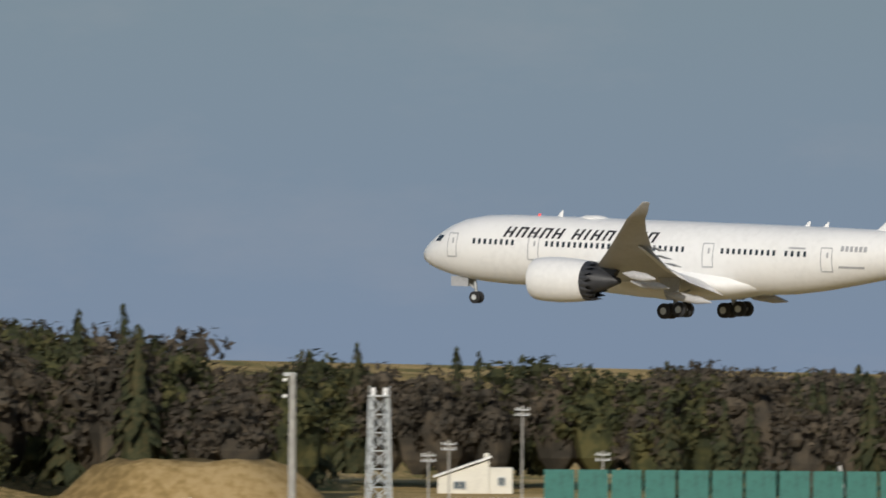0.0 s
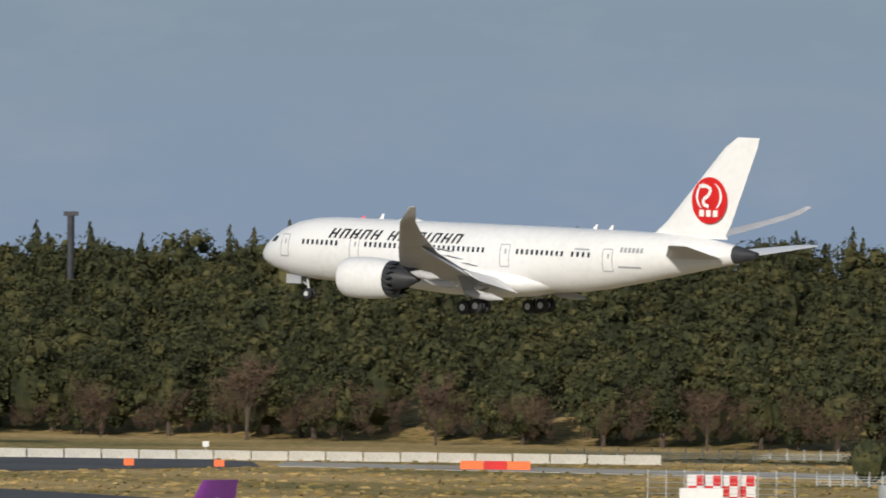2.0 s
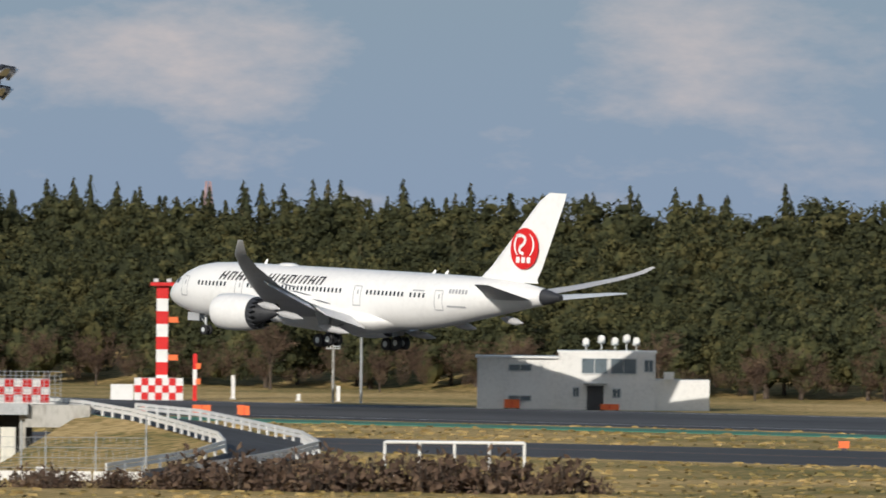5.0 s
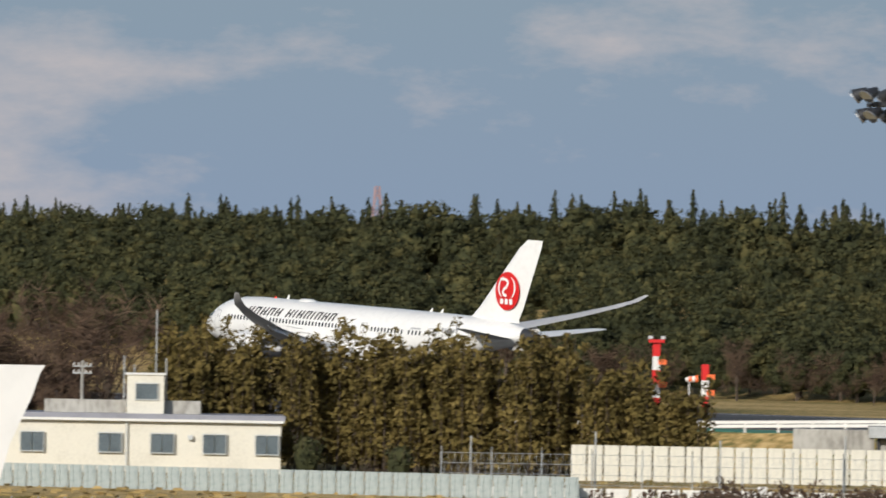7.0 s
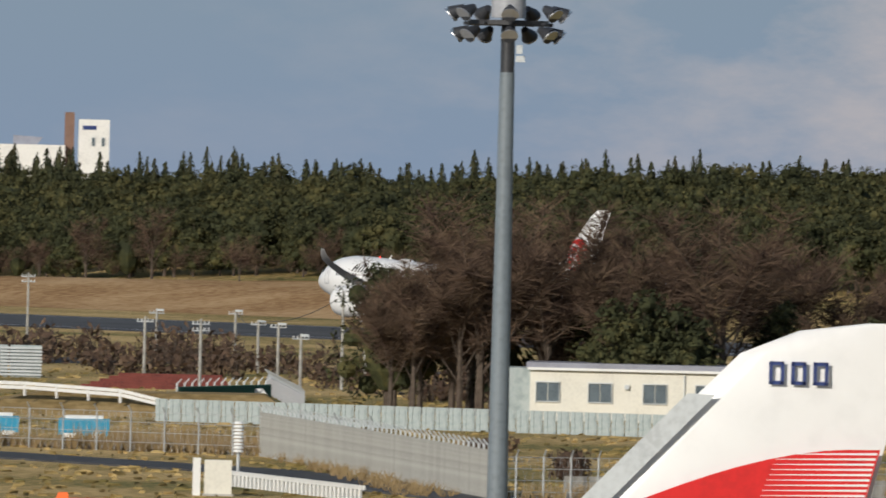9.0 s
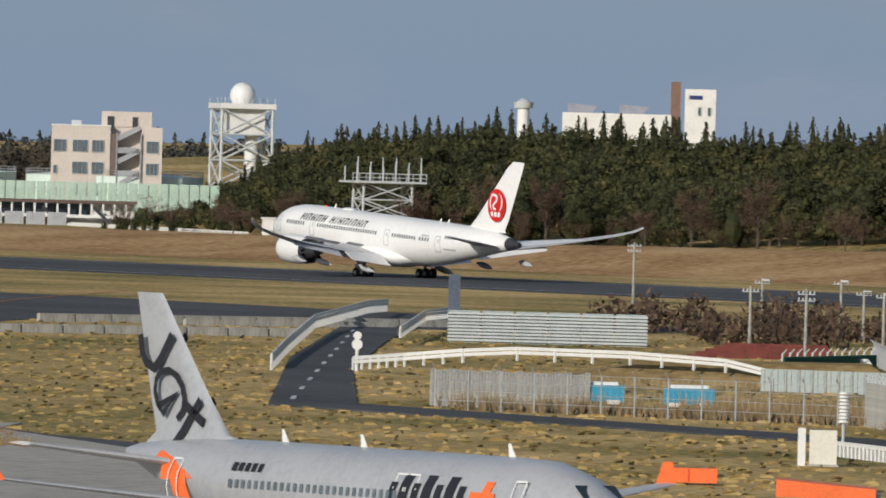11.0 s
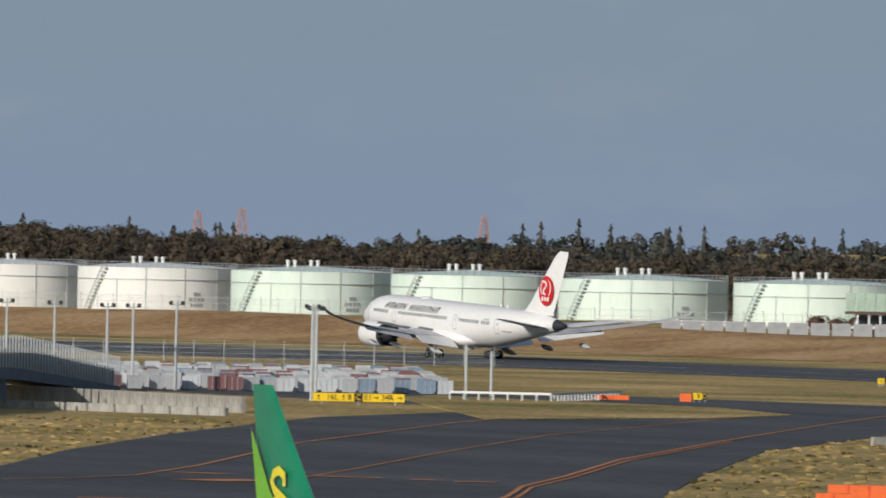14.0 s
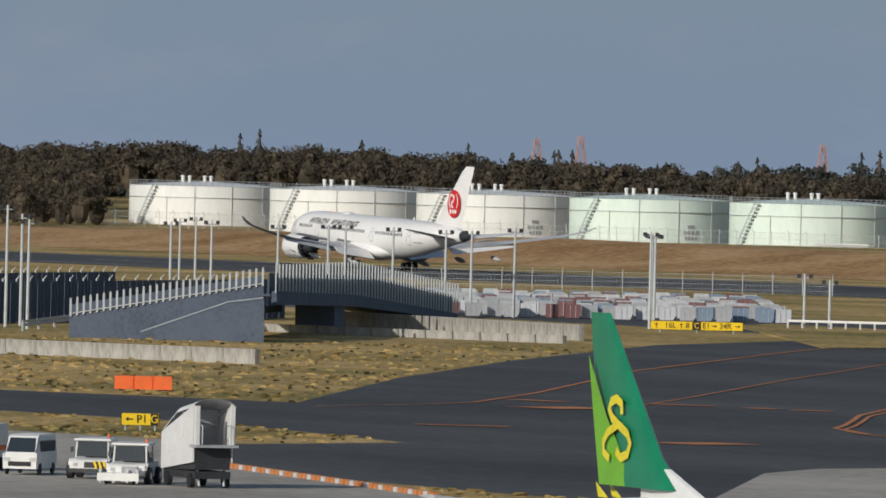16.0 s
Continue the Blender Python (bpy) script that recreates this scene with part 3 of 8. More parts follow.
        prof = ((18.6, 1.2), (17.2, 1.42), (16.35, 1.5), (16.1, 1.62), (16.35, 1.76), (17.2, 1.86), (18.6, 1.9), (20.3, 1.8), (21.3, 1.68))
        rings = [[(x + ex, cy + r * math.cos(2 * math.pi * i / n), cz + r * math.sin(2 * math.pi * i / n)) for i in range(n)] for x, r in prof]
        part("nacelle", Mesh().loft(rings, caps=False), PLANE_WHITE, jet, "white engine nacelle", 50)
        chev = [[(x + ex + (0.75 if (i % 2 and k) else 0), cy + r * math.cos(2 * math.pi * i / n), cz + r * math.sin(2 * math.pi * i / n)) for i in range(n)] for k, (x, r) in enumerate(((21.3, 1.68), (21.7, 1.58)))]
        part("chevron_ring", Mesh().loft(chev, caps=False), DARK, jet, "dark scalloped exhaust edge")
        part("fan", Mesh().tube((19.1, cy, cz), (19.2, cy, cz), 1.4, n=24), DARK, jet, "dark engine fan")
        part("core_exhaust", Mesh().loft([[(x + ex, cy + r * math.cos(2 * math.pi * i / 20), cz + 0.1 + r * math.sin(2 * math.pi * i / 20)) for i in range(20)] for x, r in ((20.9, 1.5), (22.0, 1.1), (23.2, 0.72), (24.4, 0.2))]), DARK, jet, "dark exhaust core", 50)
        part("pylon", Mesh().loft([[(18.8, cy - 0.12, cz + 1.5), (18.8, cy + 0.12, cz + 1.5), (19.6, cy + 0.1, cz + 1.75), (19.6, cy - 0.1, cz + 1.75)], [(25.0, cy - 0.3, cz + 0.5), (25.0, cy + 0.3, cz + 0.5), (25.5, cy + 0.3, cz + 1.3), (25.5, cy - 0.3, cz + 1.3)]]), DARK, jet, "engine pylon")
        # main gear
        gx, gy, gz = 28.07, s * 4.9, -4.44
        gear = part("main_gear", Mesh().tube((gx - 0.3, gy * 0.92, -1.9), (gx, gy, gz), 0.22, n=10).tube((gx - 0.95, gy, gz - 0.1), (gx + 0.95, gy, gz + 0.1), 0.16, n=8).tube((gx - 2.0, gy * 0.7, -2.2), (gx, gy, gz + 1.0), 0.09, n=6).tube((gx + 0.2, gy * 0.3, -2.4), (gx, gy, gz + 1.2), 0.1, n=6), STEEL, jet, "grey main landing gear leg", 50)
        for dx in (-0.73, 0.73):
            for dy in (-0.55, 0.55):
                wheel(gear, "wheel", gx + dx, gy + dy, gz + dx * 0.12, 0.66, 0.5)
        part("gear_door", Mesh().add([(gx - 1.3, gy + s * 0.8, -1.7), (gx + 0.9, gy + s * 0.8, -1.7), (gx + 0.5, gy + s * 0.55, -3.6), (gx - 0.5, gy + s * 0.55, -3.6), (gx - 1.3, gy + s * 0.88, -1.7), (gx + 0.9, gy + s * 0.88, -1.7), (gx + 0.5, gy + s * 0.63, -3.6), (gx - 0.5, gy + s * 0.63, -3.6)], [(0, 1, 2, 3), (7, 6, 5, 4), (0, 4, 5, 1), (1, 5, 6, 2), (2, 6, 7, 3), (3, 7, 4, 0)]), PLANE_GREY, gear, "grey gear door")
    nose = part("nose_gear", Mesh().tube((5.1, 0, -2.6), (5.36, 0, -4.2), 0.14, n=10).tube((5.36, -0.45, -4.2), (5.36, 0.45, -4.2), 0.09, n=8).tube((4.0, 0, -2.7), (5.3, 0, -3.6), 0.07, n=6), STEEL, jet, "grey nose landing gear leg", 50)
    for dy in (-0.3, 0.3):
        wheel(nose, "wheel", 5.36, dy, -4.2, 0.52, 0.34)
    for s in (-1, 1):
        part("gear_door", Mesh().box(4.0, s * 0.62, -3.3, 1.7, 0.06, 0.85), PLANE_GREY, nose, "grey nose gear door")
    for x, h in ((13.2, 0.5), (37.5, 0.4), (39.3, 0.4)):
        part("antenna", Mesh().add([(x, -0.04, 2.9), (x + 0.5, -0.04, 2.9), (x + 0.6, 0, 2.95 + h), (x + 0.4, 0, 2.95 + h), (x, 0.04, 2.9), (x + 0.5, 0.04, 2.9)], [(0, 1, 2, 3), (5, 4, 3, 2), (0, 3, 4), (1, 5, 2)]), PLANE_WHITE, jet, "blade antenna")
    part("radome_hump", Mesh().loft([ring(x, r, r * 0.35, 2.92, 14) for x, r in ((15.4, 0.1), (16.2, 0.7), (17.4, 0.75), (18.4, 0.1))]), PLANE_WHITE, jet, smooth=50)
    part("beacon", Mesh().tube((11.4, 0, 2.95), (11.4, 0, 3.12), 0.12, 0.06, n=10), plain("red_beacon", (0.8, 0.04, 0.02), 0.3, glow=1.5), jet, "red beacon lamp")
    return jet


WINGS, SPOILERS = [], []
AIRLINER = build_airliner()


# ---- woods ----
rng = random.Random(7)


def leaf_quads(m, centre, radius, count, size, flat=1.0, droop=0.0):
    """A clump of leaf sprays scattered over a ball."""
    cx, cy, cz = centre
    for _ in range(count):
        a, u = rng.uniform(0, 2 * math.pi), rng.uniform(-0.7, 1)
        r = radius * rng.uniform(0.75, 1.08)
        k = math.sqrt(max(0, 1 - u * u))
        p = Vector((cx + r * k * math.cos(a), cy + r * k * math.sin(a), cz + r * u * flat))
        nrm = Vector((k * math.cos(a), k * math.sin(a), u + 0.6)) * 0.6 + Vector((rng.uniform(-1, 1), rng.uniform(-1, 1), rng.uniform(-1, 1))) * 0.8
        nrm.normalize()
        t = nrm.cross(Vector((rng.uniform(-1, 1), rng.uniform(-1, 1), rng.uniform(-1, 1)))).normalized()
        b = nrm.cross(t)
        s = size * rng.uniform(0.6, 1.3)
        m.add([p - t * s, p + b * s * 0.95 - nrm * s * 0.15, p + t * s - nrm * s * droop], [(0, 1, 2)])


def blob(m, centre, rx, rz, n=7, rows=5):
    rings = []
    for j in range(rows):
        v = math.pi * (j + 0.5) / rows
        rings.append([(centre[0] + rx * math.sin(v) * math.cos(2 * math.pi * i / n) * rng.uniform(0.85, 1.1), centre[1] + rx * math.sin(v) * math.sin(2 * math.pi * i / n) * rng.uniform(0.85, 1.1), centre[2] - rz * math.cos(v)) for i in range(n)])
    m.loft(rings)


def broadleaf(h, w, clumps=20, leaves=120, size=0.3, low=0.14, round_=6):
    """Trunk and crown meshes of an evergreen broadleaf tree."""
    crown, trunk = Mesh(), Mesh()
    trunk.tube((0, 0, -0.5), (0, 0, h * 0.55), 0.028 * h, 0.015 * h, 6)
    blob(crown, (0, 0, h * 0.46), w * 0.26, h * 0.33)
    for k in range(clumps):
        a = k * 2.4 + rng.uniform(-0.4, 0.4)
        u = (k + 0.5) / clumps
        z = h * (low + (0.88 - low) * u) + rng.uniform(-0.4, 0.4)
        r = w * 0.36 * math.sqrt(max(0.05, 1 - (u * 1.25 - 0.35) ** 2 * 0.9)) * rng.uniform(0.7, 1.1)
        c = (r * math.cos(a), r * math.sin(a), z)
        cr = w * rng.uniform(0.15, 0.23)
        trunk.tube((0, 0, h * (0.2 + 0.3 * u)), c, 0.008 * h, 0.004 * h, 4, False)
        blob(crown, c, cr * 0.5, cr * 0.4, round_, round_ - 2)
        leaf_quads(crown, c, cr, leaves, size, 0.8)
    return trunk, crown


def cedar(h, w, sprays=260, size=0.85):
    """Trunk and crown meshes of a pointed cedar: drooping sprays over a cone."""
    crown, trunk = Mesh(), Mesh()
    trunk.tube((0, 0, -0.5), (0, 0, h * 0.97), 0.018 * h, 0.01, 6)
    crown.loft([[(w * 0.3 * (1 - u) ** 0.85 * math.cos(a), w * 0.3 * (1 - u) ** 0.85 * math.sin(a), h * (0.12 + 0.86 * u)) for a in [i * math.pi / 4 for i in range(8)]] for u in (0, 0.3, 0.6, 0.85, 0.995)])
    for k in range(sprays):
        u = rng.random() ** 1.25
        a = rng.uniform(0, 2 * math.pi)
        r = w * 0.5 * (1 - u) ** 0.85 * rng.uniform(0.85, 1.2) + 0.06
        z = h * (0.13 + 0.87 * u)
        ln = size * (1.25 - 0.75 * u) * rng.uniform(0.7, 1.3)
        d = Vector((math.cos(a), math.sin(a), 0))
        side = Vector((-math.sin(a), math.cos(a), 0)) * ln * 0.42
        p = d * r + Vector((0, 0, z))
        tip = p + d * ln * 0.45 - Vector((0, 0, ln * rng.uniform(0.3, 0.8)))
        top = p - d * ln * 0.3 + Vector((0, 0, ln * 0.55))
        crown.add([top, p + side, tip, p - side], [(0, 1, 2, 3)])
    return trunk, crown


def bare_tree(h, w, twigs=760):
    """Trunk with limbs, and a crown of fine brown twigs."""
    crown, trunk = Mesh(), Mesh()
    trunk.tube((0, 0, -0.5), (0.1, 0, h * 0.5), 0.022 * h, 0.012 * h, 6)
    for k in range(12):
        a, u = k * 2.4, 0.25 + 0.05 * k
        p = Vector((0.05, 0, h * min(0.5, u * 0.7)))
        q = Vector((w * 0.42 * math.cos(a) * rng.uniform(0.5, 1), w * 0.42 * math.sin(a) * rng.uniform(0.5, 1), h * rng.uniform(0.6, 0.95)))
        trunk.tube(p, q, 0.006 * h, 0.0015 * h, 4, False)
        for _ in range(twigs // 12):
            s = p.lerp(q, rng.uniform(0.25, 1))
            e = s + Vector((rng.uniform(-1, 1), rng.uniform(-1, 1), rng.uniform(-0.3, 1))) * h * 0.12
            d = (e - s).cross(Vector((rng.uniform(-1, 1), rng.uniform(-1, 1), 0.3))).normalized() * 0.038
            crown.add([s - d, s + d, e + d * 0.3, e - d * 0.3], [(0, 1, 2, 3)])
            f = s.lerp(e, 0.5) + Vector((rng.uniform(-1, 1), rng.uniform(-1, 1), rng.uniform(0, 1))) * h * 0.09
            crown.add([s.lerp(e, 0.4) - d * 0.5, s.lerp(e, 0.4) + d * 0.5, f], [(0, 1, 2)])
    return trunk, crown


def shrub(h, w):
    """A low thicket of twigs with some dead leaves."""
    crown, trunk = Mesh(), Mesh()
    for k in range(14):
        a = k * 2.4
        r = w * 0.5 * rng.uniform(0.2, 1)
        trunk.tube((r * 0.4 * math.cos(a), r * 0.4 * math.sin(a), -0.1), (r * math.cos(a), r * math.sin(a), h * rng.uniform(0.6, 1.05)), 0.03, 0.01, 4, False)
    for k in range(130):
        a, r = rng.uniform(0, 6.28), w * 0.5 * math.sqrt(rng.random())
        z = h * rng.uniform(0.05, 0.95) * (1 - 0.5 * (r / (w * 0.5)) ** 2)
        p = Vector((r * math.cos(a), r * math.sin(a), z))
        d = Vector((rng.uniform(-1, 1), rng.uniform(-1, 1), rng.uniform(-0.2, 1))).normalized() * rng.uniform(0.2, 0.5)
        e = d.cross(Vector((rng.uniform(-1, 1), rng.uniform(-1, 1), rng.uniform(-1, 1)))).normalized() * rng.uniform(0.04, 0.14)
        crown.add([p - e, p + d * 0.5 - e * 1.4, p + d, p + d * 0.5 + e], [(0, 1, 2, 3)])
    return trunk, crown


def tree_kind(name, pair, leaf, label, n):
    t, c = pair
    return name, t.data("trunk", BARK), c.data("crown", leaf), label


BROADLEAF = [tree_kind("broadleaf_tree", broadleaf(h, w), LEAF, "dark evergreen broadleaf tree at the wood's edge", 0) for h, w in ((13, 9.5), (11, 8), (14.5, 10), (12, 10.5), (10, 7.5))]
CEDAR = [tree_kind("cedar_tree", cedar(h, w), CONIFER, "dark pointed cedar in the wood", 0) for h, w in ((17, 5.0), (15, 4.4), (18.5, 5.6), (16, 6.2))]
BARE = [tree_kind("bare_tree", bare_tree(h, w), BROWN_LEAF, "bare brown winter tree with fine twigs", 0) for h, w in ((9, 7), (11, 8.5), (7, 6), (12.5, 9))]


def plant(kind, x, y, scale=1.0, group="", z=None):
    name, t, c, label = kind
    tree = thing(name, label, "tree", Matrix.Translation((x, y, land(x, y) if z is None else z)) @ pose(0, 0, 0, 0, 0, rng.uniform(0, 360)), group)
    tree.scale = (scale * rng.uniform(0.9, 1.1), scale * rng.uniform(0.9, 1.1), scale)
    part("trunk", t, None, tree)
    part("crown", c, None, tree)
    return tree


def scatter(name, kinds, spots, mat, label):
    """Trees past counting, joined into one object."""
    m = Mesh()
    vs, fs, o = [], [], 0
    cache = []
    for k in kinds:
        me = k[2]
        co = np.empty(len(me.vertices) * 3)
        me.vertices.foreach_get("co", co)
        cache.append((co.reshape(-1, 3), [tuple(p.vertices) for p in me.polygons]))
    for x, y, z, s in spots:
        co, pf = cache[rng.randrange(len(cache))]
        a = rng.uniform(0, 6.28)
        c, sn = math.cos(a) * s * rng.uniform(0.9, 1.15), math.sin(a) * s
        out = np.stack([co[:, 0] * c - co[:, 1] * sn + x, co[:, 0] * sn + co[:, 1] * c + y, co[:, 2] * s + z], 1)
        vs.append(out)
        fs += [tuple(i + o for i in q) for q in pf]
        o += len(co)
    m.v, m.f = [tuple(p) for p in np.concatenate(vs)], fs
    return tagged(part(name, m, mat), label, "woods", kind="stuff")


def wood_height(x, y):
    """How tall the trees stand: tall by the eastern bend, lower on the hill, dying out at its western end."""
    r = -x / y
    if r < 0.678 and y < 1150:
        return 0.0
    tall = 0.8 - 0.06 * step(-930, -1090, x)
    tall *= 1 - 0.28 * step(0.655, 0.60, r)
    return tall * (0.25 + 0.75 * step(1.545, 1.485, r)) if r < 1.55 else 0.0


def east_wood_height(r):
    """Height of the wood beyond the mound: tall in the west, a gap, then falling to the east."""
    return 15.9 + 1.4 * step(0.600, 0.640, r) - 1.9 * step(0.643, 0.648, r) + 4.8 * step(0.651, 0.657, r)


def wood_front(x):
    return 24 * step(-1130, -1300, x)


def build_woods():
    # front rows as single trees, from the eastern bend to the hill's end
    x = -600.0
    while x > -1640:
        y = 1022 + rng.uniform(0, 14) + wood_front(x)
        k = wood_height(x, y)
        if k:
            plant(BROADLEAF[rng.randrange(5)], x, y, k * rng.uniform(0.8, 1.08), "trees at the wood's edge")
        x -= rng.uniform(4.6, 6.6)
    small = [tree_kind("broadleaf_tree", broadleaf(h, w, 9, 62, 0.46, 0.46, 5), LEAF, "", 0) for h, w in ((13, 9.5), (11.5, 8.5), (14, 10.5))]
    spots, spots2, under = [], [], []
    for row in range(9):
        x = -560.0
        while x > -1860:
            y = 1031 + row * 12 + rng.uniform(-5, 5) + wood_front(x)
            k = wood_height(x, y)
            if k:
                (spots2 if rng.random() < 0.05 and row > 4 else spots).append((x, y, land(x, y) - 0.4, k * rng.uniform(0.78, 1.1)))
            x -= rng.uniform(4.8, 7.8)
    mixed = []
    for row, y0 in enumerate((1154, 1176, 1200, 1226, 1254, 1312, 1330, 1350)):
        x = -560.0
        while x > -960:
            y = y0 + rng.uniform(-6, 6)
            r = -x / y
            if 0.56 < r < 0.70 and not (0.604 < r < 0.640 and y < 1300):
                h = east_wood_height(r) * rng.uniform(0.85, 1.03)
                q = rng.random()
                if q < 0.3:
                    spots2.append((x, y, -0.5, h * 1.0 / 16 / 0.78))
                elif q < 0.72:
                    mixed.append((x, y, -0.5, h / 13))
                else:
                    spots.append((x, y, -0.5, h / 13))
            x -= rng.uniform(4.5, 7)
    # domed crowns along the ridge
    for row in range(2):
        x = -690.0
        while x > -1860:
            y = 1134 + row * 9 + rng.uniform(-3, 3)
            k = wood_height(x, y)
            if k:
                spots.append((x, y, land(x, y), k * rng.uniform(0.92, 1.12) * (1 + 0.12 * step(-930, -1090, x) - 0.16 * step(-1250, -1380, x))))
            x -= rng.uniform(4.5, 8)
    # brown winter wood behind the tanks
    for row in range(4):
        x = -1640.0
        while x > -2750:
            y = 1222 + row * 13 + rng.uniform(-5, 5)
            if -x / y > 1.56:
                mixed.append((x, y, land(x, y) - 0.4, rng.uniform(0.74, 0.98)))
            x -= rng.uniform(5, 8)
    for row in range(8):
        x = -2050.0
        while x > -2640:
            y = 1060 + row * 18 + rng.uniform(-6, 6)
            if -x / y > 1.945:
                mixed.append((x, y, land(x, y) - 0.4, rng.uniform(0.5, 0.7) + 0.02 * row))
            x -= rng.uniform(4.5, 7)
    scatter("winter_wood", small, mixed, WINTER_WOOD, "brown bare winter wood with a ragged top")
    scatter("evergreen_wood", small, spots, LEAF, "dense dark evergreen wood climbing the hill")
    brown = [tree_kind("bare_tree", bare_tree(h, w, 300), BROWN_LEAF, "", 0) for h, w in ((9, 7), (10, 8))]
    x = -600.0
    while x > -1640:
        y = 1016 + rng.uniform(-3, 5) + wood_front(x)
        if wood_height(x, y):
            under.append((x, y, land(x, y), rng.uniform(0.3, 0.75)))
            if x > -1100:
                under.append((x - 1.5, y - rng.uniform(5, 13), 0.0, rng.uniform(0.2, 0.42)))
        x -= rng.uniform(2.0, 4.5)
    scatter("bare_undergrowth", brown, under, BROWN_LEAF, "brown winter undergrowth along the wood's foot")
    thin = [tree_kind("cedar_tree", cedar(h, w, 130, 1.25), CONIFER, "", 0) for h, w in ((16, 5.4), (14.5, 5.0), (17.5, 6.2))]
    spots = [(x, y, z, k * 0.78) for x, y, z, k in spots2]
    for row in range(2):
        x = -600.0
        while x > -1860:
            y = 1150 + row * 8 + rng.uniform(-3, 3)
            k = wood_height(x, y)
            if k and -x / y > 0.678:
                spots.append((x, y, land(x, y), 0.66 * (1.06 + 0.1 * step(-930, -1090, x) - 0.17 * step(-1250, -1380, x)) * min(1, k * 1.4) * rng.uniform(0.84, 1.04)))
            x -= rng.uniform(1.8, 3.6) if x < -1130 else rng.uniform(2.5, 8)
    x = -615.0
    while x > -1600:
        y = 1011 + rng.uniform(-2, 4) + wood_front(x)
        if wood_height(x, y):
            plant(BARE[rng.randrange(4)], x, y, rng.uniform(0.6, 0.95), "bare trees at the wood's foot")
        x -= rng.uniform(12, 34)
    scatter("cedar_wood", thin, spots, CONIFER, "line of pointed cedars along the hilltop")
    far = []
    low = [tree_kind("broadleaf_tree", broadleaf(h, w, 8, 46, 0.62, 0.3, 5), LEAF, "", 0) for h, w in ((13, 9.5), (11.5, 8.5), (14, 10.5))]
    low.append(tree_kind("cedar_tree", cedar(16, 5.4, 60, 1.5), CONIFER, "", 0))
    for row in range(4):
        a = 53.5
        while a < 64.5:
            d = 2700 + row * 240 + rng.uniform(-60, 60)
            th = radians(a)
            far.append((-d * math.sin(th), d * math.cos(th), 1.2 + 0.8 * row + 1.6 * math.sin(a * 1.7 + row), rng.uniform(0.85, 1.1)))
            a += rng.uniform(0.05, 0.11)
    scatter("distant_wood", low[:3] * 2 + low[3:], far, FAR_LEAF, "distant brown-green winter woods on the horizon")


build_woods()


# ---- kit for airfield things: every thing's own front (-y) looks at the viewing terrace ----
def spot(name, label, category, x, y, z=0.0, turn=0.0, group=""):
    return thing(name, label, category, Matrix.Translation((x, y, z)) @ Matrix.Rotation(facing(x, y) + radians(turn), 4, "Z"), group)


def box_part(name, parent, mat, x, y, z, sx, sy, sz, label="", turn=0.0):
    return part(name, Mesh().box(x, y, z, sx, sy, sz, turn), mat, parent, label)


def window(parent, x, z, w, h, y=0.0, panes=2, label="window with grey frame"):
    """A framed window set in a front wall at depth y."""
    fr = Mesh()
    for a, b, c, d in ((-w / 2 - 0.06, w / 2 + 0.06, -0.08, 0), (-w / 2 - 0.06, w / 2 + 0.06, h, h + 0.08), (-w / 2 - 0.06, -w / 2, 0, h), (w / 2, w / 2 + 0.06, 0, h)):
        fr.box(x + (a + b) / 2, y - 0.04, z + c, b - a, 0.16, d - c)
    f = part("window", fr, PALE_STEEL, parent, label)
    for k in range(panes):
        box_part("pane", f, WINDOW, x - w / 2 + w * (k + 0.5) / panes, y - 0.005, z + 0.02, w / panes - 0.06, 0.05, h - 0.04)
    return f


def truss(m, x0, y0, z0, x1, y1, z1, r=0.05):
    return m.tube((x0, y0, z0), (x1, y1, z1), r, n=5)


def lattice_tower(name, label, x, y, z, base, top, h, bays, mat=STEEL, r=0.09, group=""):
    """Four legs with cross bracing in bays."""
    t = spot(name, label, "tower", x, y, z, 12, group)
    corners = ((-1, -1), (1, -1), (1, 1), (-1, 1))
    for a, b in corners:
        part("leg", Mesh().tube((a * base / 2, b * base / 2, 0), (a * top / 2, b * top / 2, h), r, n=6), mat, t)
    for k in range(bays):
        u0, u1 = k / bays, (k + 1) / bays
        w0, w1 = base + (top - base) * u0, base + (top - base) * u1
        for (a, b), (c, d) in zip(corners, corners[1:] + corners[:1]):
            part("brace", truss(Mesh(), a * w0 / 2, b * w0 / 2, h * u0, c * w1 / 2, d * w1 / 2, h * u1, r * 0.6), mat, t)
            part("brace", truss(Mesh(), c * w0 / 2, d * w0 / 2, h * u0, a * w1 / 2, b * w1 / 2, h * u1, r * 0.6), mat, t)
            part("crossbar", truss(Mesh(), a * w1 / 2, b * w1 / 2, h * u1, c * w1 / 2, d * w1 / 2, h * u1, r * 0.6), mat, t)
    return t


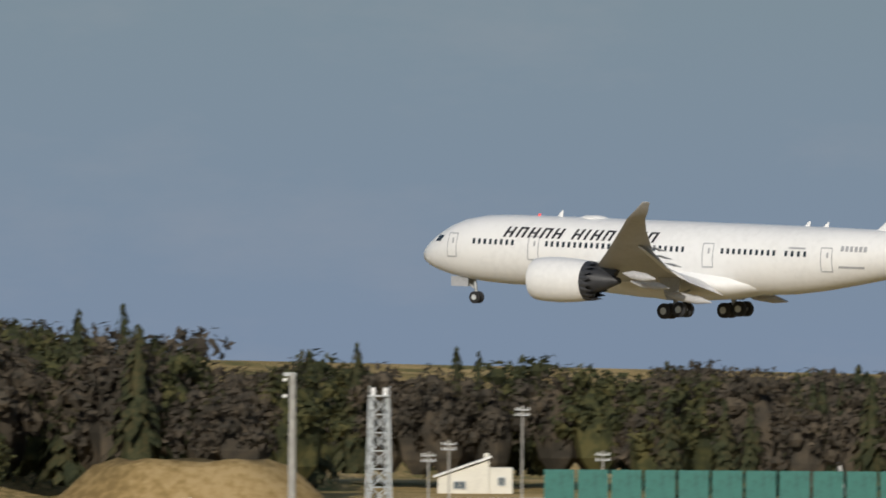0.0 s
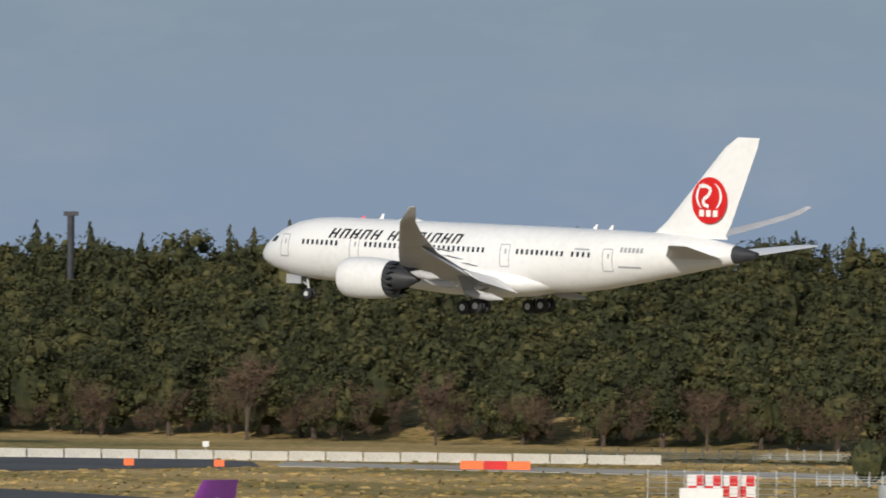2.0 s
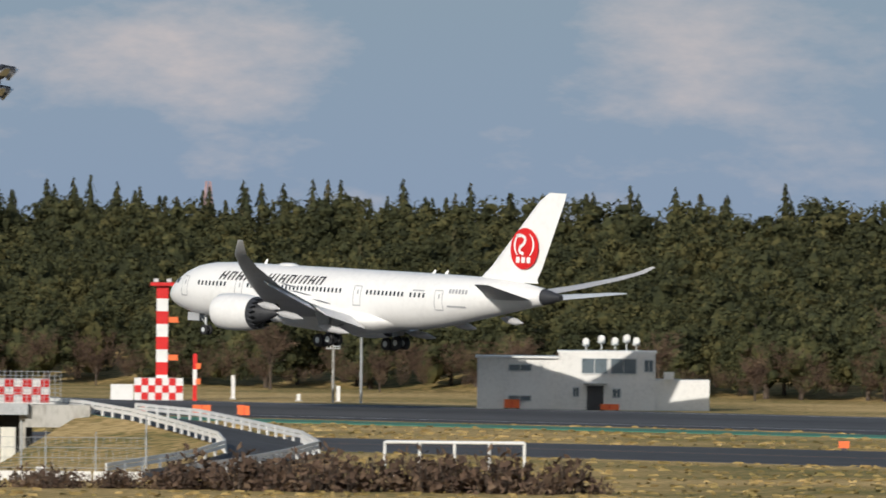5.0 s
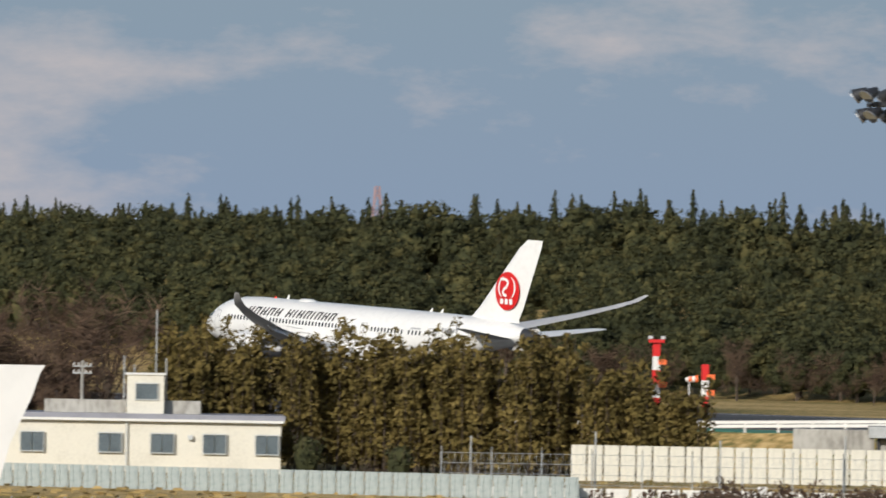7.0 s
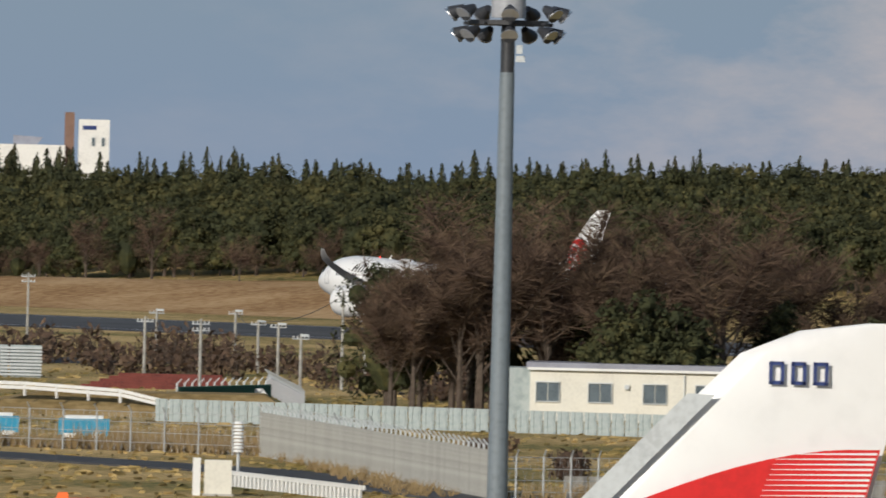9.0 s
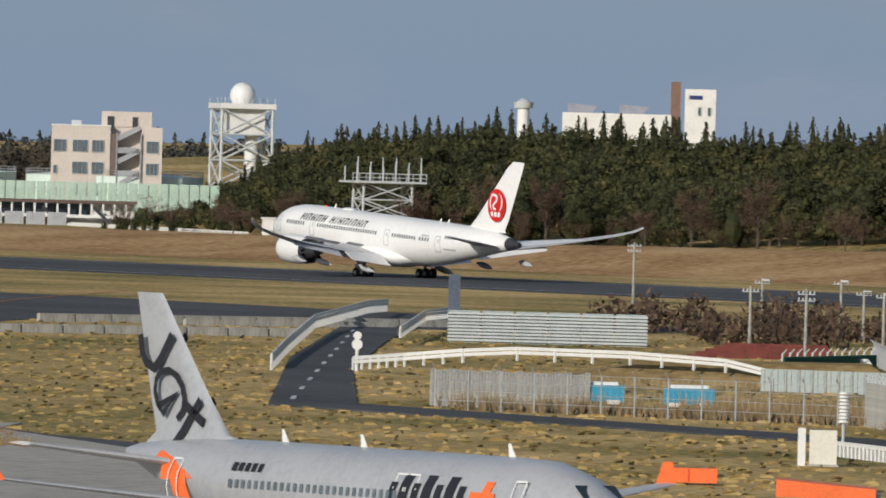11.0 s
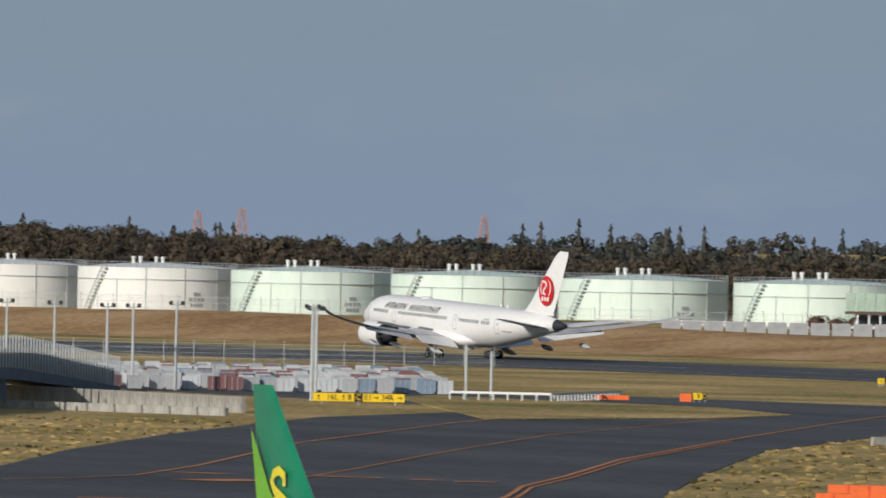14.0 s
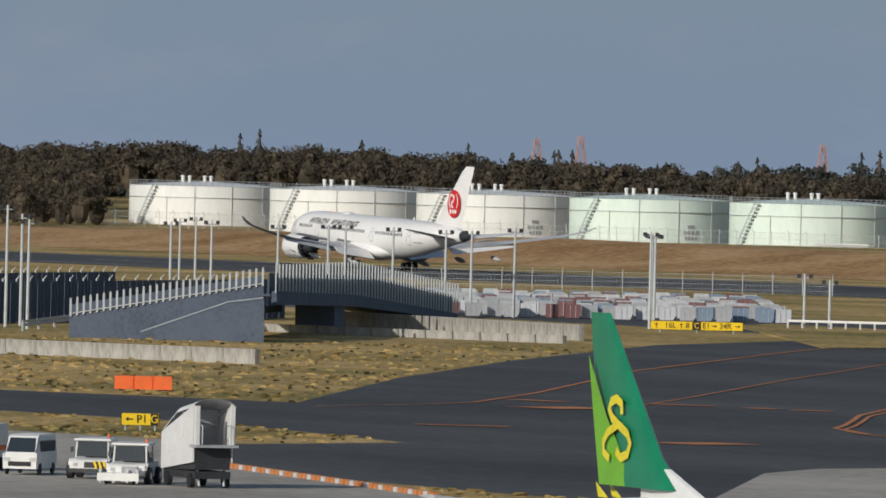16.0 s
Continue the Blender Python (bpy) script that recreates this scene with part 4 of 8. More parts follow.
def rail_line(name, label, pts, h=0.75, gap=4.0, mat=WHITE, beams=2, z_of=None, category="guard rail", group="guard rails"):
    """A guard rail along points in plan (x, y, z)."""
    t = thing(name, label, category, Matrix.Translation(pts[0]), group)
    o = Vector(pts[0])
    P = [Vector(p) - o for p in pts]
    for a, b in zip(P, P[1:]):
        ln = (b - a).length
        for k in range(max(1, int(ln / gap))):
            q = a.lerp(b, k / max(1, int(ln / gap)))
            box_part("post", t, mat, q.x, q.y, q.z, 0.16, 0.16, h)
        for j in range(beams):
            z = h - 0.12 - j * 0.32
            up = Vector((0, 0, z))
            d = (b - a).normalized()
            s = Vector((-d.y, d.x, 0)) * 0.06
            m = Mesh().add([a + up - s, b + up - s, b + up + s, a + up + s, a + up - s + Vector((0, 0, 0.26)), b + up - s + Vector((0, 0, 0.26)), b + up + s + Vector((0, 0, 0.26)), a + up + s + Vector((0, 0, 0.26))],
                           [(3, 2, 1, 0), (4, 5, 6, 7), (0, 1, 5, 4), (1, 2, 6, 5), (2, 3, 7, 6), (3, 0, 4, 7)])
            part("beam", m, mat, t)
    return t


def panel_fence(name, label, a, b, h, pitch, mat, proud=0.08, z=0.0, post=None, jag=0.0, group="", category="fence", ribs=True):
    """A fence of upright panels between two places in plan; each panel is a piece."""
    a, b = Vector((*a, z)), Vector((*b, z))
    d = b - a
    ln = d.length
    t = thing(name, label, category, Matrix.Translation(a) @ Matrix.Rotation(math.atan2(d.y, d.x), 4, "Z"), group)
    n = max(1, int(ln / pitch))
    pm = Mesh().box(0, 0, 0, pitch * (0.93 if ribs else 0.995), 0.05 if ribs else 0.5, h)
    if ribs:
        pm.box(pitch * 0.3, -0.05, 0, 0.12, proud, h).box(-pitch * 0.2, -0.05, 0, 0.12, proud, h)
    pm = pm.data("panel", mat)
    for k in range(n):
        part("panel", pm, None, t, at=pose((k + 0.5) * ln / n, 0, rng.uniform(-jag, jag)))
    if post:
        pp = Mesh().box(0, 0, 0, 0.12, 0.12, h + 0.3).tube((0, 0, h + 0.2), (0, -0.35, h + 0.6), 0.05, n=5).data("post", post)
        for k in range(0, n + 1, 2):
            part("post", pp, None, t, at=pose(k * ln / n, 0.1, 0))
    return t


def wire_fence(name, label, a, b, h, pitch, mat=STEEL, z=0.0, wires=4, group="wire fences"):
    a, b = Vector((*a, z)), Vector((*b, z))
    d = b - a
    ln = d.length
    t = thing(name, label, "fence", Matrix.Translation(a) @ Matrix.Rotation(math.atan2(d.y, d.x), 4, "Z"), group)
    n = max(1, int(ln / pitch))
    pp = Mesh().tube((0, 0, 0), (0, 0, h), 0.06, n=6).tube((0, 0, h), (0, -0.35, h + 0.4), 0.05, n=5).data("post", mat)
    for k in range(n + 1):
        part("post", pp, None, t, at=pose(k * ln / n, 0, 0))
    m = Mesh()
    for j in range(wires):
        m.tube((0, 0, h * (j + 1) / wires - 0.03), (ln, 0, h * (j + 1) / wires - 0.03), 0.02, n=4)
    k = 0.0
    while k < ln:
        m.tube((k, 0, 0.05), (k + 0.5, 0, h - 0.03), 0.008, n=3, caps=False)
        m.tube((k + 0.5, 0, 0.05), (k, 0, h - 0.03), 0.008, n=3, caps=False)
        k += 0.5
    part("wire_mesh", m, mat, t, "thin wire mesh")
    return t


def pole(name, label, x, y, h, r=0.13, arms=2, mat=CONCRETE, lamp=False, group="utility poles", z=0.0):
    t = spot(name, label, "pole", x, y, z, 0, group)
    part("shaft", Mesh().tube((0, 0, -0.2), (0, 0, h), r, r * 0.75, 8), mat, t, smooth=40)
    for k in range(arms):
        am = part("crossarm", Mesh().box(0, 0, h - 0.5 - 0.55 * k, 1.5, 0.1, 0.1), STEEL, t)
        for u in (-0.65, -0.3, 0.3, 0.65):
            part("insulator", Mesh().tube((u, 0, h - 0.4 - 0.55 * k), (u, 0, h - 0.18 - 0.55 * k), 0.05, n=6), WHITE, am)
    if lamp:
        part("lamp_head", Mesh().box(0.35, -0.2, h - 0.25, 0.7, 0.35, 0.22), PALE_STEEL, t)
    return t


def orange_block(x, y, w, h, d=1.2, turn=0.0, label="orange plastic barrier block on the grass"):
    t = spot("barrier_block", label, "barrier", x, y, 0.0, turn, "orange barriers")
    box_part("body", t, ORANGE, 0, 0, 0.12, w, d, h)
    for u in (-w * 0.38, w * 0.38):
        box_part("foot", t, DARK, u, 0, 0, 0.3, d * 0.8, 0.13)
    for k in range(1, max(2, int(w / 1.4))):
        box_part("seam", t, RED, -w / 2 + k * w / max(2, int(w / 1.4)), -d / 2 - 0.01, 0.15, 0.05, 0.03, h - 0.06)
    return t


def text_part(name, words, size, parent, mat, at, label=""):
    cu = bpy.data.curves.new(name, "FONT")
    cu.body, cu.size, cu.extrude, cu.align_x, cu.align_y = words, size, 0.01, "CENTER", "CENTER"
    tmp = bpy.data.objects.new(name, cu)
    scene.collection.objects.link(tmp)
    dg = bpy.context.evaluated_depsgraph_get()
    me = bpy.data.meshes.new_from_object(tmp.evaluated_get(dg))
    bpy.data.objects.remove(tmp)
    me.materials.clear()
    me.materials.append(mat)
    return part(name, me, None, parent, label, at=at)


def guidance_sign(x, y, words, w, h, label, black=None):
    t = spot("guidance_sign", label, "sign", x, y, 0, 0, "taxiway signs")
    box_part("panel", t, YELLOW, 0, 0, 0.35, w, 0.3, h, "yellow panel")
    for u in (-w * 0.4, 0, w * 0.4):
        box_part("leg", t, STEEL, u, 0, 0, 0.12, 0.2, 0.4)
    box_part("rim", t, SIGN_BLACK, 0, 0.03, 0.32, w + 0.1, 0.26, h + 0.06)
    if black:
        box_part("black_panel", t, SIGN_BLACK, black[0], -0.16, 0.36, black[1], 0.02, h - 0.02, "black panel")
        text_part("lettering", black[2], h * 0.95, t, YELLOW, pose(black[0], -0.19, 0.35 + h * 0.5, 90, 0, 0), "yellow letter")
    for u, s in words:
        text_part("lettering", s, h * 0.95, t, SIGN_BLACK, pose(u, -0.19, 0.35 + h * 0.5, 90, 0, 0), "black lettering")
    return t


def arrow(m, x, z, s, ang, y=-0.19):
    """A flat arrow on a sign."""
    c, sn = math.cos(ang), math.sin(ang)
    pts = [(-0.5, -0.07), (0.1, -0.07), (0.1, -0.28), (0.5, 0), (0.1, 0.28), (0.1, 0.07), (-0.5, 0.07)]
    m.add([(x + s * (p * c - q * sn), y, z + s * (p * sn + q * c)) for p, q in pts], [tuple(range(7))])
    return m


def bush(x, y, h, w, leaf=None, label="brown winter bush on dry grass", n=7, group="bushes"):
    t = spot("bush", label, "bush", x, y, land(x, y), rng.uniform(0, 90), group)
    c = Mesh()
    for k in range(n):
        a = k * 2.4
        r = w * 0.3 * rng.uniform(0.3, 1)
        leaf_quads(c, (r * math.cos(a), r * math.sin(a), h * rng.uniform(0.3, 0.65)), w * 0.22, 36, 0.22, h / w)
    blob(c, (0, 0, h * 0.42), w * 0.3, h * 0.38)
    part("crown", c, leaf or BROWN_LEAF, t)
    st = Mesh()
    for k in range(9):
        a = k * 0.7
        st.tube((0.1 * math.cos(a), 0.1 * math.sin(a), -0.1), (w * 0.4 * math.cos(a), w * 0.4 * math.sin(a), h * rng.uniform(0.7, 1.05)), 0.035, 0.012, 4, False)
    part("branchwork", st, BARK, t)
    return t


# ---- eastern part: mound, towers, white fence, radio building ----
def east():
    m = Mesh()
    rings = []
    for u, w, h in ((0, 15.5, -0.2), (0.25, 13, 2.0), (0.55, 10.5, 4.3), (1.0, 8, 5.0)):
        rings.append([((w * math.cos(a)) * (1 + 0.06 * math.sin(3 * a)), w * 0.55 * math.sin(a), h + 0.25 * math.sin(5 * a) * u) for a in [2 * math.pi * i / 40 for i in range(40)]])
    m.loft(rings)
    t = spot("grass_mound", "flat-topped mound of dry straw-coloured grass", "mound", -742.5, 1129, 0.2)
    t2 = part("slope", m, MOUND, t, smooth=60, at=pose(4, 0, 0))
    t = spot("concrete_mast", "tall pale concrete mast with small lamps", "mast", -665.5, 1036.3)
    part("shaft", Mesh().tube((0, 0, 0), (0, 0, 15), 0.42, 0.33, 12), CONCRETE, t, smooth=40)
    part("cap", Mesh().box(-0.3, 0, 14.7, 1.2, 0.4, 0.35), STEEL, t)
    for z in (14.2, 12.6):
        box_part("lamp", t, WHITE, -0.75, -0.1, z, 0.4, 0.4, 0.3)
    lattice_tower("radio_mast", "galvanised square lattice mast", -611.9, 967.4, 0, 2.1, 1.5, 13.2, 8, PALE_STEEL, 0.1)
    t = spot("mast_platform", "small grey platform on a lattice mast", "platform", -611.9, 967.4, 13.2)
    box_part("deck", t, STEEL, 0, 0, 0, 2.0, 2.0, 0.12)
    for u in (-0.9, 0.9):
        box_part("rail_post", t, STEEL, u, -0.9, 0.1, 0.08, 0.08, 0.9)
        box_part("beacon", t, WHITE, u * 0.6, 0, 0.1, 0.35, 0.35, 0.7)
    # house with a single-slope roof
    t = spot("house", "cream house with a sloping white roof among trees", "house", -792, 1275, 0)
    w = part("wall", Mesh().loft([[(-5.2, -3, 0), (0.9, -3, 0), (0.9, -3, 4.0), (-5.2, -3, 1.9)], [(-5.2, 3, 0), (0.9, 3, 0), (0.9, 3, 4.0), (-5.2, 3, 1.9)]]), CREAM, t)
    part("wall", Mesh().box(2.3, 0, 0, 2.8, 5, 3.1), CREAM, t)
    part("roof", Mesh().loft([[(-5.7, -3.5, 1.85), (1.2, -3.5, 4.25), (1.2, -3.5, 4.5), (-5.7, -3.5, 2.1)], [(-5.7, 3.5, 1.85), (1.2, 3.5, 4.25), (1.2, 3.5, 4.5), (-5.7, 3.5, 2.1)]]), WHITE, t)
    box_part("chimney", t, CREAM, 0.6, 0, 4.2, 0.6, 0.6, 0.6)
    window(t, -2.6, 0.6, 1.4, 0.8, -3.05)
    window(t, 2.4, 1.0, 0.8, 0.9, -2.55)
    # green screen wall in separate bays
    t = panel_fence("screen_wall", "tall dark green sheet screen wall", (-628, 1022), (-560, 1064), 6.1, 3.1, GREEN_WALL, group="screens")
    # white and green rails round the mound
    rail_line("guard_rail", "long white guard rail below the wood", [(-700, 1030, 0.0), (-689.7, 1042.5, 0.9), (-668, 1056, 1.4), (-653, 1065, 1.6)], 1.0)
    rail_line("guard_rail", "long white guard rail below the wood", [(-703, 1033, 0.0), (-692, 1046, 0.7), (-686, 1050, 1.3)], 1.0)
    panel_fence("green_fence", "low green mesh fence at the field's edge", (-683, 986), (-629, 1021), 0.95, 1.9, GREEN_MESH, group="green fences")
    wire_fence("wire_fence", "low pale post fence below the wood", (-716, 958), (-684, 985), 0.7, 1.6, PALE_STEEL)
    for x, y, h in ((-690.6, 1101.4, 6.8), (-688.8, 1102.5, 8.0), (-682.4, 1106.5, 11.6), (-676, 1112, 7)):
        pole("utility_pole", "thin grey utility pole with crossarms", x, y, h, 0.12)
    t = spot("shed", "low white shed beyond the green screen", "shed", -690, 1190, 4.2)
    box_part("wall", t, BUILDING_WHITE, 0, 0, -4.2, 6, 4, 5.0)
    part("roof", Mesh().box(0, 0, 0.8, 6.4, 4.4, 0.2), ROOF, t)
    # hangar-like dark shelter with a grey roof
    t = spot("shelter", "dark open shelter with steel frames", "shelter", -539.1, 795.0, 0)
    box_part("dark_back", t, DARK, 6, 2, 0, 20, 0.3, 2.3)
    part("roof", Mesh().loft([[(-4.2, -1.6, 2.1), (-4.2, 2.2, 2.6), (-4.2, 2.2, 2.75), (-4.2, -1.6, 2.25)], [(16, -1.6, 2.1), (16, 2.2, 2.6), (16, 2.2, 2.75), (16, -1.6, 2.25)]]), BRIDGE_BLUE, t)
    for k in range(6):
        part("frame", Mesh().box(-3.4 + 3.4 * k, -1.3, 0, 0.2, 0.2, 2.1).tube((-3.4 + 3.4 * k, -1.3, 1.1), (-1.6 + 3.4 * k, 1.5, 2.3), 0.08, n=6), PALE_STEEL, t)
    # white block fence along the runway strip
    t = thing("block_fence", "low fence of white plastic blocks beside the perimeter road", "fence", Matrix.Translation((-742, 898, 0)) @ Matrix.Rotation(math.atan2(39, 50), 4, "Z"), "")
    me = Mesh().box(0, 0, 0, 3.35, 0.7, 0.15).box(0, 0, 0.15, 3.3, 0.5, 0.75).data("block", plain("dull_white_block", (0.5, 0.48, 0.43), 0.7, wear=0.2))
    for k in range(19):
        part("block", me, None, t, at=pose(1.7 + 3.45 * k, 0, -0.02 * (k % 3)))
    # more of it to the west, lower
    t = thing("block_fence", "long low white wall below the wood", "fence", Matrix.Translation((-840, 950, 0)) @ Matrix.Rotation(math.atan2(-22, 46), 4, "Z"), "")
    for k in range(14):
        part("block", me, None, t, at=pose(1.7 + 3.45 * k, 0, -0.3))
    # orange and white blocks
    t = spot("barrier_row", "row of orange and red plastic barriers on dry grass", "barrier", -679, 898)
    for k, (u, mt) in enumerate(((-2.2, ORANGE), (-0.1, RED), (2.0, ORANGE))):
        box_part("block", t, mt, u, 0, 0, 2.05, 0.9, 0.8)
    for x, y in ((-697, 868), (-690, 872), (-702, 842), (-705, 790), (-712, 785), (-758, 868), (-729, 790), (-731, 800)):
        t = spot("marker_board", "small orange marker board", "marker", x, y, 0, 0, "orange marker boards")
        box_part("board", t, ORANGE, 0, 0, 0.25, 0.9, 0.5, 0.6)
        box_part("foot", t, DARK, 0, 0, 0, 0.5, 0.5, 0.26)
    # chequered equipment cabin behind a mesh cage
    for x, y, w, cage in ((-566, 777, 7.0, True), (-521.6, 756, 7.4, False)):
        t = spot("equipment_cabin", "red and white chequered equipment cabin", "cabin", x, y, 0)
        box_part("body", t, WHITE, 0, 0.6, 0, w * 0.75, 2.4, 2.6)
        n = 8
        for i in range(n):
            for j in range(3):
                if (i + j) % 2:
                    box_part("red_square", t, RED, -w * 0.36 + (i + 0.5) * w * 0.72 / n, -0.62, 0.15 + 0.8 * j, w * 0.72 / n, 0.06, 0.78)
        if cage:
            for k in range(9):
                part("cage_post", Mesh().tube((-5.6 + 1.4 * k, -1.2, 0), (-5.6 + 1.4 * k, -1.2, 3.0), 0.04, n=5), STEEL, t)
            cm = Mesh()
            for k in range(7):
                cm.tube((-5.6, -1.2, 0.3 + 0.42 * k), (5.6, -1.2, 0.3 + 0.42 * k), 0.02, n=4)
            part("cage_wire", cm, STEEL, t)
    t = spot("water_tank", "grey upright cylinder tank on a white plinth", "tank", -541, 764, 0)
    part("drum", Mesh().tube((0, 0, 0.6), (0, 0, 2.4), 0.9, n=18), STEEL, t, smooth=40)
    box_part("plinth", t, WHITE, 0, 0, 0, 2.2, 2.2, 0.6)
    t = spot("cabinet", "white roadside equipment cabinet", "cabinet", -565.4, 773.6, 0)
    box_part("body", t, WHITE, 0, 0, 0.1, 3.3, 1.2, 1.5)
    box_part("plinth", t, CONCRETE, 0, 0, 0, 3.4, 1.3, 0.12)
    rail_line("guard_rail", "pair of white pipe rails on the grass", [(-569, 787, 0), (-548, 805, 0)], 0.5)
    bush(-619, 871, 5.0, 5.6, LEAF, "dark rounded evergreen bush", 9)
    bush(-609, 878, 5.0, 7.4, BROWN_LEAF, "brown-green rounded bush on the grass", 9)
    t = spot("car", "red car parked beyond the fence", "car", -601, 854, 0)
    part("body", Mesh().loft([[(-2.1, y, 0.35), (2.1, y, 0.35), (2.1, y, 0.8), (1.2, y, 0.95), (0.6, y, 1.45), (-1.2, y, 1.45), (-1.8, y, 0.95), (-2.1, y, 0.85)] for y in (-0.85, 0.85)]), RED, t)
    for u in (-1.3, 1.3):
        part("wheel", Mesh().tube((u, -0.88, 0.33), (u, -0.68, 0.33), 0.33, n=14), BLACK, t)
    box_part("side_window", t, GLASS_DARK, -0.3, -0.86, 0.98, 1.6, 0.03, 0.38)
    wire_fence("wire_fence", "low grey wire fence by the road", (-618, 862), (-597, 880), 0.9, 1.1, PALE_STEEL)
    # radio building with stair and antenna platforms
    t = spot("radio_building", "white flat-roofed radio building with a side stair", "building", -774, 924, 0)
    box_part("wall", t, BUILDING_WHITE, -8.2, 3, 0, 6.6, 6, 3.9)
    box_part("wall", t, BUILDING_WHITE, 4.1, 2.6, 0, 15.4, 6, 3.9)
    box_part("wall", t, BUILDING_WHITE, -4.2, 4.2, 0, 1.6, 4, 3.9)
    box_part("lintel", t, BUILDING_WHITE, -4.2, 0.6, 2.5, 1.8, 1.8, 1.4)
    box_part("roof_block", t, BUILDING_WHITE, -2.6, 2, 3.9, 2.8, 2, 0.85)
    box_part("roof_block", t, BUILDING_WHITE, 8.6, 2, 3.9, 1.4, 2, 1.0)
    box_part("plinth", t, CONCRETE, 0, 0.1, 0, 24, 7.2, 0.35)
    box_part("door", t, PLANE_GREY, -4.1, 2.15, 0.3, 1.0, 0.1, 2.0, "grey steel door")
    box_part("door", t, PLANE_GREY, -8.3, -0.06, 0.3, 1.2, 0.1, 1.7, "grey steel door")
    for k in range(12):
        box_part("stair_tread", t, CONCRETE, 4.3 + 0.28 * k, -0.75, 0.3 + 0.29 * k, 0.36, 0.9, 0.12)
    part("stair_rail", Mesh().tube((4.3, -1.15, 1.0), (7.6, -1.15, 4.5), 0.05, n=6).tube((4.3, -0.3, 1.0), (7.6, -0.3, 4.5), 0.05, n=6), PLANE_GREY, t)
    box_part("door", t, PLANE_GREY, 9.7, -0.44, 0.5, 0.35, 0.1, 2.7, "narrow grey door")
    t = lattice_tower("antenna_tower", "grey steel antenna tower behind the radio building", -790, 944, 0, 5.4, 5.2, 9.8, 2, PALE_STEEL, 0.26)
    t = spot("antenna_deck", "twin antenna platforms with upright aerials", "antenna", -790, 944, 0)
    for z, w in ((11.7, 16.6), (15.2, 14.0)):
        box_part("deck", t, PALE_STEEL, 0, 0, z, w, 5, 0.25)
        for k in range(15):
            part("rail_post", Mesh().tube((-w / 2 + w * k / 14, -2.4, z), (-w / 2 + w * k / 14, -2.4, z + 1.1), 0.05, n=5), PALE_STEEL, t)
        part("rail", Mesh().tube((-w / 2, -2.4, z + 1.1), (w / 2, -2.4, z + 1.1), 0.06, n=5).tube((-w / 2, -2.4, z + 0.6), (w / 2, -2.4, z + 0.6), 0.04, n=5), PALE_STEEL, t)
        for k in range(11):
            part("aerial", Mesh().tube((-w / 2 + w * (k + 0.5) / 11, 0, z), (-w / 2 + w * (k + 0.5) / 11, 0, z + 2.0 + 0.7 * (k % 3)), 0.09, n=6), WHITE, t)
    for u in (-3.0, 3.0):
        part("column", Mesh().tube((u, 0, 9.5), (u, 0, 15.2), 0.16, n=6), STEEL, t)
    t = spot("slim_mast", "dark slender mast rising above the wood", "mast", -905, 1116, 0)
    part("shaft", Mesh().tube((0, 0, 0), (0, 0, 23.3), 0.5, 0.42, 10), DARK, t)
    part("head", Mesh().box(0, 0, 23.2, 1.7, 1.0, 0.5), DARK, t)
    for x, y in ((-728, 918), (-771, 905)):
        t = spot("junction_box", "small white box on a post", "box", x, y, 0, 0, "junction boxes")
        part("post", Mesh().tube((0, 0, 0), (0, 0, 1.3), 0.05, n=5), STEEL, t)
        box_part("box", t, WHITE, 0, 0, 1.1, 0.6, 0.4, 0.5)


east()


